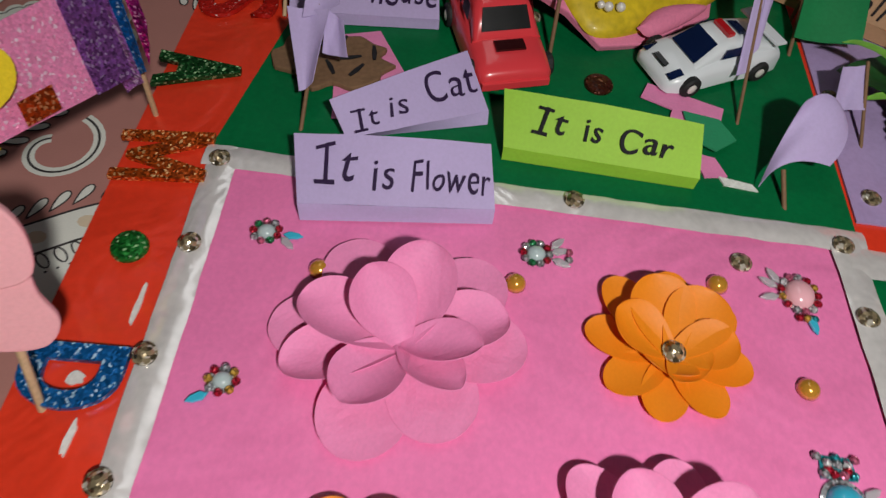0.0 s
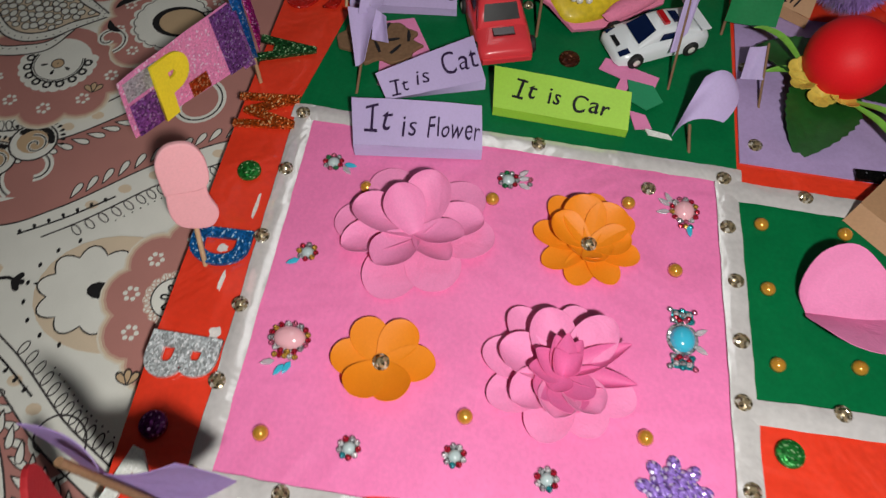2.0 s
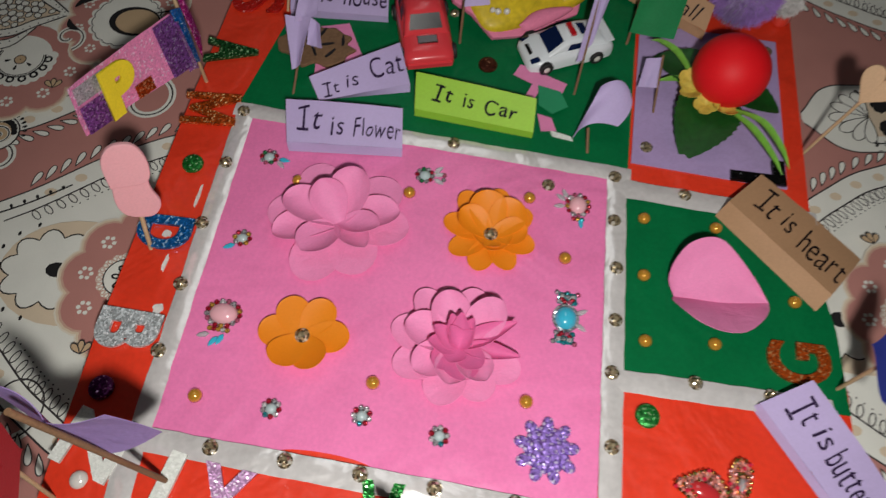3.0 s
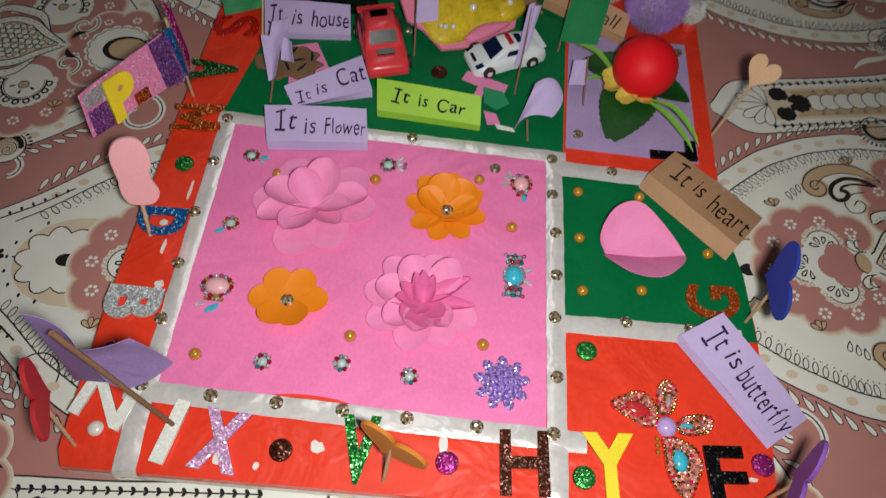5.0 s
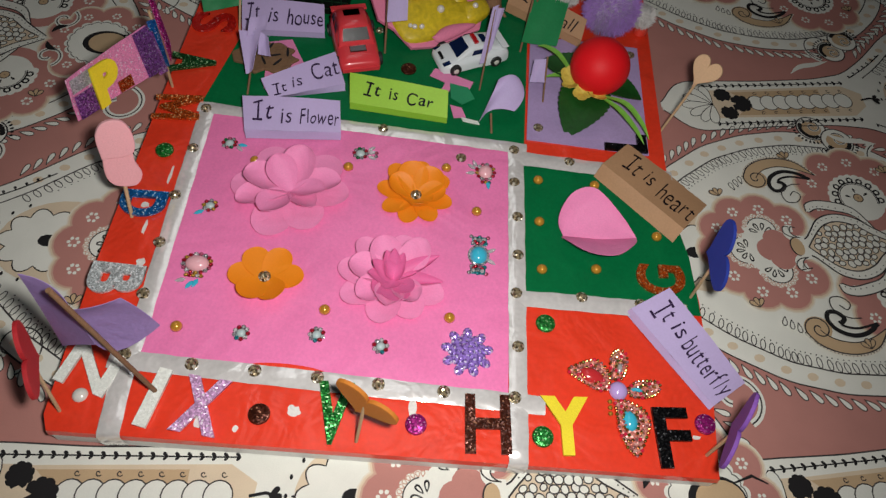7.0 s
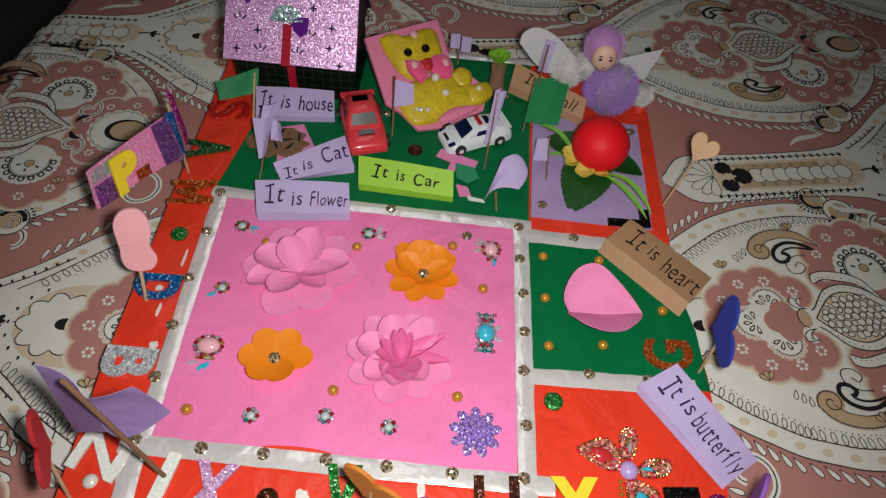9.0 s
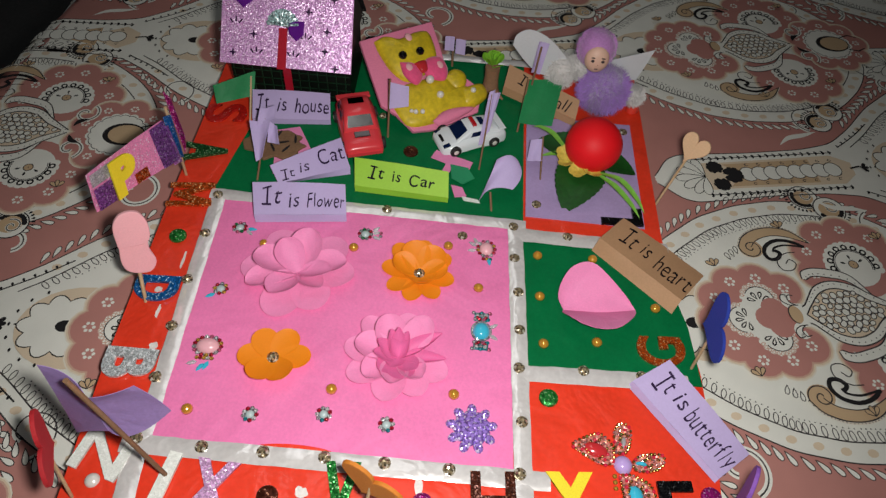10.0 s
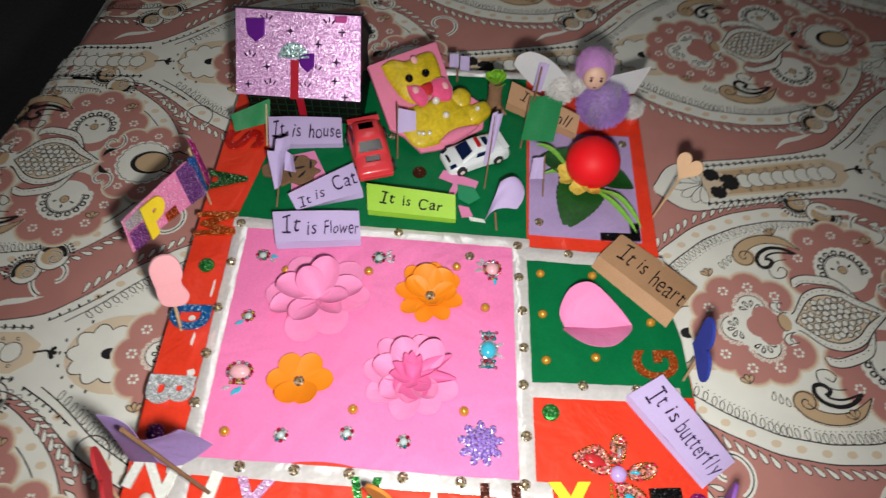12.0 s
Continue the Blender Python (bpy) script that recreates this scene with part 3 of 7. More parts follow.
def draped(mesh, m):
    """A copy of the print that follows the cloth down over the bed's edge."""
    fall = [(0.0, 0.0, 0.0), (0.0152, -0.014, -0.006), (0.0365, -0.028, -0.022), (0.0651, -0.034, -0.05), (0.4551, -0.035, -0.44)]
    me = mesh.copy()
    inv = m.inverted()
    for v in me.vertices:
        w = m @ v.co
        e = -0.258 + 0.14 * (w.y - 0.40) if w.y < 1 else -0.174
        d = e - w.x
        if d > 0:
            dx = float(np.interp(d, [f[0] for f in fall], [f[1] for f in fall]))
            dz = float(np.interp(d, [f[0] for f in fall], [f[2] for f in fall]))
            lift = w.z + 0.0012 * min(1, d / 0.01)
            v.co = inv @ Vector((e + dx - lift, w.y, dz + lift))
    return me


medal = medallion()
for x, y, r, sx in ((0.393, 0.1435, 9.6, 1.0), (0.392, 0.503, 11, 1.0), (-0.093, 0.091, 3, 1.0), (-0.352, 0.286, 3, 1.0), (0.154, -0.066, 5, 1.0), (0.640, 0.352, 11, 1.0),
                (-0.100, 0.452, 4, 1.0), (0.145, 0.660, 8, 1.0), (0.392, 0.862, 11, 1.0), (0.640, 0.706, 11, 1.0), (0.640, -0.005, 11, 1.0), (-0.340, -0.075, 3, 1.0),
                (0.400, -0.215, 10, 1.0), (0.885, 0.205, 11, 1.0), (0.885, 0.560, 11, 1.0), (-0.345, 0.640, 3, 1.0), (-0.100, 0.812, 4, 1.0), (0.640, 1.06, 11, 1.0),
                (0.885, 0.915, 11, 1.0), (0.145, 1.02, 8, 1.0), (-0.340, 1.0, 3, 1.0), (0.392, 1.22, 11, 1.0), (0.885, -0.15, 11, 1.0), (1.13, 0.41, 11, 1.0), (1.13, 0.77, 11, 1.0),
                (1.13, 0.06, 11, 1.0), (-0.1, -0.27, 3, 1.0), (0.15, -0.42, 5, 1.0), (1.13, 1.12, 11, 1.0), (0.885, 1.27, 11, 1.0)):
    m_ = pose(x, y, 0.0003, 0, 0, r)
    part("printed_medallion", medal if x > 0.05 else draped(medal, m_), None, bedsheet, m=m_)

# the same print over the rest of the bed
for x, y0, r, ks in ((-0.345, 0.286, 3, (-3, -2, 3, 4)), (-0.100, 0.094, 3, (-3, -2, 3, 4)), (0.148, -0.063, 6, (-2, 4, 5)), (0.392, 0.146, 11, (-3, -2, 4)), (0.640, 0.352, 11, (-4, -3, -2, 3, 4)),
                     (0.885, 0.205, 11, (-3, -2, 4)), (1.13, 0.410, 11, (-4, -3, -2, 3)), (1.375, 0.258, 11, (-3, -2, -1, 0, 1, 2, 3, 4)), (1.62, 0.464, 11, (-4, -3, -2, -1, 0, 1, 2, 3))):
    for k in ks:
        m_ = pose(x, y0 + 0.3575 * k, 0.0003, 0, 0, r)
        part("printed_medallion", medal if x > 0.05 else draped(medal, m_), None, bedsheet, m=m_)

# ---- the board ----
T = 0.020  # height of its top
BACK = 0.432
OUT = [(-0.031, -0.0495), (0.380, -0.038), (0.3835, 0.02), (0.383, 0.088), (0.374, 0.150), (0.371, 0.215), (0.370, BACK), (-0.046, BACK), (-0.0445, 0.2), (-0.042, 0.06), (-0.0385, 0.0), (-0.036, -0.040)]
board = thing("craft_board", pose(0, 0, 0), "foam craft board wrapped in red, pink, green and violet glossy paper", "craft board")
part("foam_slab", plate(OUT, 0.0015, T - 0.0012, 0.003), FOAM, board, "white foam slab with crumpled film round its sides")


def paper(name, poly, mat, lift, label):
    bm = bmesh.new()
    me = mesh_of(name, [(x, y, T + lift) for x, y in poly] + [(x, y, T + lift - 0.0009) for x, y in poly],
                 [tuple(range(len(poly))), tuple(range(2 * len(poly) - 1, len(poly) - 1, -1))] + [(k, k + len(poly), (k + 1) % len(poly) + len(poly), (k + 1) % len(poly)) for k in range(len(poly))])
    bm.from_mesh(me)
    bmesh.ops.recalc_face_normals(bm, faces=bm.faces)
    return part(name, bm, mat, board, label)


red = paper("red_paper", [(x * 1.0, y) for x, y in OUT], RED_FILM, 0.0, "glossy red paper that shows as border strips")
def apron():
    """Red film folded down over the sides."""
    n = len(OUT)
    v = [(x, y, T) for x, y in OUT] + [(x + 0.0006 * (1 if x > 0.2 else -1), y - (0.0008 if y < 0 else -0.0008), T - 0.0055) for x, y in OUT]
    return mesh_of("folded_edge", v, [(k, (k + 1) % n, (k + 1) % n + n, k + n) for k in range(n)])
part("folded_edge", apron(), RED_FILM, board, "red film folded over the side")


def pink_panel(n=72):
    """The pink sheet: gently buckled, its front edge cut unevenly."""
    verts = []
    for j in range(n + 1):
        for i in range(n + 1):
            u, v = i / n, j / n
            x = (-0.002 + 0.248 * u) * (1 - v) + (-0.0035 + 0.2465 * u) * v
            y0 = 0.003 + 0.0048 * max(0.0, 1 - ((u - 0.42) / 0.11) ** 2) ** 0.5
            y = y0 + (0.2155 - 0.005 * u - y0) * v
            q = Vector((x * 17 + y * 7, y * 21 - x * 9, 4.2))
            fold = 0.55 * noise.noise(q) + 0.40 * (1 - 2 * abs(noise.noise(q * 0.8 + Vector((9, 2, 1))))) + 0.16 * noise.noise(q * 3.1)
            verts.append((x, y, T + 0.00075 + 0.00048 * max(-1, min(1, fold))))
    faces = [(j * (n + 1) + i, j * (n + 1) + i + 1, (j + 1) * (n + 1) + i + 1, (j + 1) * (n + 1) + i) for j in range(n) for i in range(n)]
    return mesh_of("pink_paper", verts, faces, smooth=True)


part("pink_paper", pink_panel(), PINK_FILM, board, "smooth pink paper panel")
paper("green_paper", [(-0.012, 0.218), (0.2535, 0.211), (0.2555, 0.430), (0.02, 0.430)], GREEN_FILM, 0.0012, "dark green paper panel")
paper("violet_paper", [(0.2555, 0.224), (0.3575, 0.2215), (0.3575, 0.352), (0.2575, 0.352)], VIOLET_FILM, 0.0012, "violet paper panel")
paper("green_paper", [(0.250, 0.074), (0.3825, 0.076), (0.3795, 0.125), (0.374, 0.150), (0.3715, 0.198), (0.250, 0.203)], GREEN_FILM, 0.0012, "green paper panel")


def ribbon(a, b, width, seed, over=None):
    """A satin tape from a to b, slightly waved, that may run down over the front side."""
    rnd = random.Random(seed)
    a, b = Vector(a), Vector(b)
    d = b - a
    n = max(6, int(d.length / 0.008))
    side = Vector((-d.y, d.x)).normalized() * width / 2
    verts, faces = [], []
    for k in range(n + 1):
        q = a + d * k / n
        w = 1 + rnd.uniform(-0.05, 0.05)
        z = T + 0.0024 + rnd.uniform(0, 0.0005)
        for s, dz in ((-1, -0.0007), (-0.4, 0.0003 * rnd.random()), (0.4, 0.0003 * rnd.random()), (1, -0.0007)):
            verts.append((q.x + side.x * s * w, q.y + side.y * s * w, z + dz))
    if over is not None:
        for z, dy in ((T - 0.001, -0.0022), (T * 0.5, -0.0026), (0.002, -0.0018)):
            for s in (-1, -0.4, 0.4, 1):
                verts.append((b.x + side.x * s, b.y + side.y * s + dy, z))
        n += 3
    for k in range(n):
        for j in range(3):
            i = k * 4 + j
            faces.append((i, i + 1, i + 5, i + 4))
    return mesh_of("tape", verts, faces, smooth=True)


for a, b, w, ov in (((-0.0045, 0.2235), (0.0033, -0.001), 0.0118, None), ((0.001, 0.004), (0.006, -0.0478), 0.0140, 1), ((-0.009, -0.0012), (0.270, -0.0030), 0.0128, None),
                    ((0.2465, 0.213), (0.2535, -0.0405), 0.0125, 1), ((-0.012, 0.2185), (0.2555, 0.2125), 0.0110, None), ((0.246, 0.2020), (0.3735, 0.1985), 0.0138, None),
                    ((0.2515, 0.0735), (0.372, 0.0765), 0.0128, None), ((-0.046, 0.4315), (0.368, 0.4315), 0.010, None)):
    part("satin_tape", ribbon(a, b, w, int(a[0] * 1000) + 7, ov), TAPE, board, "shiny white satin tape", m=pose(0, 0, 0.00035 * (int(abs(a[0]) * 1000) % 4)))


# dried glue and torn white paper on the red film
GLUE = surface("dried_white_glue", (0.78, 0.74, 0.70), 0.45, 0.15, 600, 0.4, coat=0.3)
rnd = random.Random(11)
for x, y, w, h, a in ((0.112, -0.0225, 0.0045, 0.0035, 10), (0.1855, -0.0140, 0.0026, 0.0065, -8), (-0.0125, 0.0705, 0.0028, 0.0035, 0), (-0.0245, 0.1190, 0.0030, 0.0022, 0), (-0.0185, 0.100, 0.0012, 0.006, 12),
                      (0.0560, -0.0350, 0.0030, 0.0040, 0), (0.0790, -0.0370, 0.0018, 0.0022, 0), (-0.0145, 0.148, 0.0010, 0.0075, 8), (0.3680, -0.0130, 0.0030, 0.0012, -40), (0.2110, 0.2350, 0.0035, 0.0016, 0)):
    out = [(x + w * (0.75 + 0.5 * rnd.random()) * math.cos(k * math.tau / 11 + a), y + h * (0.75 + 0.5 * rnd.random()) * math.sin(k * math.tau / 11 + a)) for k in range(11)]
    part("glue_smear", plate(smooth_path(out + [out[0]], 3)[:-1], T + 0.0001, T + 0.0008), GLUE, board, "smear of dried white glue")

# ---- glued to the board: letters, dots, studs, pearls ----
G_GREEN = glitter("green_glitter", (0.02, 0.25, 0.04), light=(0.6, 1, 0.5))
G_DKGREEN = glitter("dark_green_glitter", (0.02, 0.12, 0.03), light=(0.5, 0.8, 0.4))
G_BLUE = glitter("blue_glitter", (0.01, 0.17, 0.52), spread=0.4, light=(0.6, 0.9, 1))
G_SILVER = glitter("silver_glitter", (0.68, 0.73, 0.74), spread=0.42, metal=0.4)
G_WHITE = glitter("white_glitter", (0.82, 0.84, 0.78), spread=0.12, metal=0.0, sparkle=0.05, tilt=0.2)
G_LILAC = glitter("lilac_glitter", (0.74, 0.42, 0.72), spread=0.35, metal=0.3)
G_BROWN = glitter("brown_glitter", (0.085, 0.018, 0.008), light=(1, 0.5, 0.3), sparkle=0.035)
G_ORANGE = glitter("copper_glitter", (0.62, 0.10, 0.012), light=(1, 0.7, 0.3))
G_BLACK = glitter("black_glitter", (0.005, 0.005, 0.006), light=(0.7, 0.7, 0.8), sparkle=0.015)
G_MAGENTA = glitter("magenta_glitter", (0.40, 0.015, 0.22), light=(1, 0.6, 0.9))
G_PURPLE = glitter("purple_glitter", (0.14, 0.012, 0.14), light=(0.9, 0.5, 0.9))
G_VIOLET = glitter("violet_glitter", (0.42, 0.16, 0.58), light=(0.9, 0.8, 1))
G_PINK = glitter("pink_glitter", (0.90, 0.30, 0.54), spread=0.22, metal=0.25, light=(1, 0.9, 1), sparkle=0.08)
G_ROOF = glitter("orchid_glitter", (0.84, 0.42, 0.84), flake=1900, spread=0.36, light=(1, 0.9, 1), sparkle=0.18, metal=0.35)
G_RED = glitter("red_gloss_foam", (0.48, 0.012, 0.008), spread=0.15, sparkle=0.02, metal=0.0)
YELLOW = surface("yellow_foam", (0.85, 0.68, 0.02), 0.6, 0.10, 900, 0.3)


def mesh_from(bm, mat, smooth=False):
    me = bpy.data.meshes.new("piece")
    bm.to_mesh(me)
    bm.free()
    me.materials.append(mat)
    if smooth:
        me.polygons.foreach_set("use_smooth", [True] * len(me.polygons))
    return me


def letter(ch, x, y, w, h, rot, mat, label):
    if ch == "M":
        me = mesh_from(plate([(0, 0), (0, 1), (0.20, 1), (0.5, 0.42), (0.80, 1), (1, 1), (1, 0), (0.82, 0), (0.82, 0.62), (0.57, 0.12), (0.43, 0.12), (0.18, 0.62), (0.18, 0)], 0, 0.1), mat)
    else:
        me = lettering(ch, 1.0, 0.12, 0.05 if ch == "A" else 0.022 if ch in "SHFGN" else 0.045)
    co = np.array([v.co[:] for v in me.vertices])
    lo, hi = co.min(0), co.max(0)
    for v in me.vertices:
        v.co = ((v.co.x - (lo[0] + hi[0]) / 2) / (hi[0] - lo[0]) * w, (v.co.y - (lo[1] + hi[1]) / 2) / (hi[1] - lo[1]) * h,
                (v.co.z - lo[2]) / (hi[2] - lo[2]) * 0.0022)
    ob = part("foam_letter", me, mat, None, m=pose(x, y, T + 0.0014, 0, 0, rot))
    return tagged(ob, label, "letter", "foam letters")


for ch, x, y, w, h, rot, mat, col in (
        ("N", -0.0175, -0.0085, 0.034, 0.030, -14, G_WHITE, "white glitter"), ("I", 0.0255, -0.0235, 0.0085, 0.038, -9, G_WHITE, "white glitter"),
        ("X", 0.0555, -0.0255, 0.029, 0.036, -4, G_LILAC, "lilac glitter"), ("V", 0.1365, -0.0215, 0.023, 0.040, 2, G_GREEN, "green glitter"),
        ("H", 0.2335, -0.0185, 0.029, 0.038, 4, G_BROWN, "dark brown glitter"), ("Y", 0.2835, -0.0145, 0.031, 0.038, 4, YELLOW, "plain yellow"),
        ("F", 0.3525, -0.0150, 0.023, 0.039, 5, G_BLACK, "black glitter"), ("B", -0.0240, 0.0550, 0.0235, 0.036, -90, G_SILVER, "silver glitter"),
        ("D", -0.0255, 0.1185, 0.0225, 0.033, -88, G_BLUE, "blue glitter"), ("M", -0.0275, 0.2145, 0.0255, 0.037, -84, G_ORANGE, "copper glitter"),
        ("A", -0.0290, 0.2665, 0.0225, 0.037, -84, G_DKGREEN, "dark green glitter"), ("S", -0.0250, 0.3180, 0.024, 0.038, -84, G_RED, "glossy red"),
        ("G", 0.3555, 0.1015, 0.025, 0.036, 92, G_ORANGE, "copper glitter"), ("L", 0.3380, 0.2315, 0.019, 0.036, 92, G_BLACK, "black")):
    letter(ch, x, y, w, h, rot, mat, col + " foam letter glued flat on the craft board")


def small(name, bm, mat, x, y, z, label, category, group, smooth=False, rot=0):
    return tagged(part(name, bm, mat, None, smooth=smooth, m=pose(x, y, z, 0, 0, rot)), label, category, group)


def dome(r, h, n=20):
    return lathe([(r, 0.0), (r, h * 0.35), (r * 0.93, h * 0.7), (r * 0.6, h * 0.93), (0.00001, h)], n)


for x, y, mat, col, h in ((-0.025, 0.170, G_GREEN, "green", 0.003), (0.0915, -0.0270, G_BROWN, "dark brown", 0.0025), (0.1885, -0.0235, G_MAGENTA, "magenta", 0.003),
                          (0.2685, -0.0230, G_GREEN, "green", 0.003), (0.2705, 0.0565, G_GREEN, "green", 0.0025), (0.3745, -0.004, G_MAGENTA, "magenta", 0.003),
                          (-0.0255, 0.0210, G_PURPLE, "purple", 0.003), (0.151, 0.289, G_BROWN, "dark brown", 0.0025)):
    small("glitter_dot", dome(0.0068, h, 24), mat, x, y, T + 0.0013, col + " glitter foam dot glued on the paper", "foam dot", "glitter dots")

# coarse dark and pale flakes put the studs' facet glints into their colour
GOLD = glitter("champagne_rhinestone", (0.34, 0.27, 0.16), flake=620, spread=0.85, metal=0.5, rough=0.2, light=(1, 0.96, 0.84), sparkle=0.2, tilt=0.9)
AMBER = glossy("amber_pearl", (0.66, 0.32, 0.04), 0.18, 0.35, 1.0)
PEARL = glossy("white_pearl", (0.80, 0.76, 0.70), 0.2, 0.1, 1.0)
# brooch stones: bright flakes in the colour stand in for glinting facets
STONES = [glitter(n, c, flake=900, spread=0.75, metal=0.4, rough=0.2, sparkle=0.14, tilt=0.9) for n, c in (("ruby_stone", (0.45, 0.012, 0.035)), ("smoke_stone", (0.40, 0.40, 0.42)), ("gold_stone", (0.62, 0.36, 0.06)),
                                                    ("teal_stone", (0.02, 0.30, 0.34)), ("rose_stone", (0.60, 0.14, 0.24)), ("clear_stone", (0.72, 0.72, 0.74)), ("emerald_stone", (0.02, 0.22, 0.08)))]
CAB_PINK = glossy("pink_cabochon", (0.85, 0.45, 0.50), 0.18, 0.0, 1.0)
CAB_BLUE = glossy("turquoise_cabochon", (0.05, 0.48, 0.66), 0.18, 0.0, 1.0)
CAB_GREY = glossy("grey_cabochon", (0.46, 0.56, 0.56), 0.18, 0.0, 1.0)
CAB_RED = glossy("red_cabochon", (0.55, 0.03, 0.035), 0.18, 0.0, 1.0)
CAB_LILAC = glossy("lilac_cabochon", (0.52, 0.36, 0.72), 0.18, 0.0, 1.0)
CLEAR = glossy("clear_resin", (0.85, 0.85, 0.88), 0.08, 0.0, 0.6, trans=0.6)


def brilliant(r, h, n=8):
    """A cut stone: girdle, crown facets and table, turned by half a step."""
    bm = bmesh.new()
    rows = []
    for i, (rr, z) in enumerate(((r, 0.0), (r, h * 0.35), (r * 0.78, h * 0.72), (r * 0.42, h))):
        rows.append([bm.verts.new((rr * math.cos((k + 0.5 * (i % 2)) * math.tau / n), rr * math.sin((k + 0.5 * (i % 2)) * math.tau / n), z)) for k in range(n)])
    for i, (u, v) in enumerate(zip(rows, rows[1:])):
        for k in range(n):
            if i % 2:
                bm.faces.new((u[k], u[(k + 1) % n], v[(k + 1) % n]))
                bm.faces.new((u[k], v[(k + 1) % n], v[k]))
            else:
                bm.faces.new((u[k], u[(k + 1) % n], v[k]))
                bm.faces.new((u[(k + 1) % n], v[(k + 1) % n], v[k]))
    bm.faces.new(rows[-1])
    bmesh.ops.recalc_face_normals(bm, faces=bm.faces)
    return bm


stud_mesh = mesh_from(brilliant(0.0036, 0.0030, 9), GOLD)
rim_mesh = mesh_from(lathe([(0.0042, 0), (0.0042, 0.0010), (0.0034, 0.0013)], 16), GOLD)
studs = [(-0.005, 0.216), (-0.004, 0.174), (-0.0045, 0.1285), (-0.0035, 0.087), (-0.002, 0.046), (0.0, 0.002), (0.043, 0.0), (0.083, 0.0), (0.123, 0.0), (0.162, -0.0005),
         (0.204, -0.001), (0.250, 0.0), (0.2495, 0.077), (0.245, 0.209), (0.246, 0.176), (0.249, 0.143), (0.250, 0.109), (0.2515, 0.036), (0.290, 0.203), (0.296, 0.079),
         (0.338, 0.0785), (0.138, 0.216), (0.265, 0.238), (0.350, 0.341), (0.203, 0.196), (0.262, 0.300)]
for k, (x, y) in enumerate(studs):
    on_tape = not (0.26 < x and y > 0.22) and (x, y) != (0.203, 0.196)
    ob = thing("rhinestone_stud", pose(x, y, T + (0.0032 if on_tape else 0.0012), 0, 0, 37 * k), "champagne cut rhinestone stud glued on the " + ("white tape" if on_tape else "paper"), "stud", "rhinestone studs")
    part("setting", rim_mesh, None, ob, "thin gold rim")
    part("stone", stud_mesh, None, ob)
pearl_mesh = mesh_from(ball(0.0041, 0.0041, 0.0042, 16, 0, True), AMBER, True)
for x, y in ((0.0445, 0.170), (0.116, 0.174), (0.192, 0.184), (0.218, 0.145), (0.119, 0.049), (0.204, 0.053), (0.0255, 0.0255), (0.265, 0.182), (0.266, 0.142), (0.268, 0.100),
             (0.308, 0.105), (0.356, 0.140), (0.310, 0.183)):
    tagged(part("amber_pearl", pearl_mesh, None, None, m=pose(x, y, T + 0.0013)), "amber half pearl glued on the paper panel", "pearl", "amber pearls")
small("white_pearl", ball(0.0047, 0.0047, 0.0032, 20, 0, True), PEARL, -0.0185, -0.0265, T + 0.0013, "flat white pearl glued on the red strip", "pearl", "white pearls", True)

# ---- jewelled brooches ----
stone_mesh = [mesh_from(brilliant(0.00160, 0.0016, 6), m) for m in STONES]
leaf_bm = lambda: plate([(0, 0), (0.0022, 0.0016), (0.0055, 0.0012), (0.0075, 0), (0.0055, -0.0012), (0.0022, -0.0016)], 0, 0.0011, 0.0004)
leaf_mesh = [mesh_from(leaf_bm(), m) for m in (CLEAR, CAB_BLUE)]


def brooch(x, y, rot, cab, rx, ry, ring, palette, leaves=(), label="", extra=()):
    ob = thing("jewel_brooch", pose(x, y, T + 0.0013, 0, 0, rot), label, "brooch", "jewel brooches")
    part("backing", plate([(q[0], q[1]) for q in arc(0, 0, rx + 0.0016, 0, 345, 23, ry + 0.0016)], 0, 0.0006), STONES[1], ob, "thin resin backing")
    part("cabochon", ball(rx, ry, min(rx, ry) * 0.75, 20, 0.0005, True), cab, ob, smooth=True)
    for k in range(ring):
        a = k * math.tau / ring
        part("stone", stone_mesh[palette[k % len(palette)]], None, ob, m=pose((rx + 0.0014) * math.cos(a), (ry + 0.0014) * math.sin(a), 0.0005, 0, 0, 40 * k))
    for k, (lx, ly, lr, c) in enumerate(leaves):
        part("leaf", leaf_mesh[c], None, ob, m=pose(lx, ly, 0.0004, 0, 0, lr))
    for ex, ey, c in extra:
        part("stone", stone_mesh[c], None, ob, m=pose(ex, ey, 0.0005))
    return ob


MIX = (0, 2, 0, 1, 4, 5)
brooch(0.026, 0.074, 0, CAB_PINK, 0.0082, 0.0062, 17, MIX, ((-0.004, -0.013, 200, 0), (0.001, -0.014, 240, 1), (0.004, -0.012, 250, 1)),
       "pink oval cabochon brooch ringed with red and gold stones", [(-0.005 + 0.0026 * k, -0.0098, (2, 0, 2, 5)[k % 4]) for k in range(5)])
brooch(0.223, 0.184, 0, CAB_PINK, 0.0056, 0.0062, 13, MIX, ((-0.008, 0.002, 150, 0), (-0.008, -0.002, 190, 0), (-0.007, 0.004, 120, 0), (0.002, -0.0095, 280, 1)),
       "pink round cabochon brooch with clear leaves and red stones", [(-0.002 + 0.0027 * k, -0.0105, (0, 2, 3)[k % 3]) for k in range(3)])
brooch(0.0215, 0.184, 20, CAB_GREY, 0.0034, 0.0032, 9, (0, 1, 4, 6), ((0.006, -0.003, -20, 1), (0.005, -0.004, -60, 0)), "small grey brooch with red stones and a blue leaf")
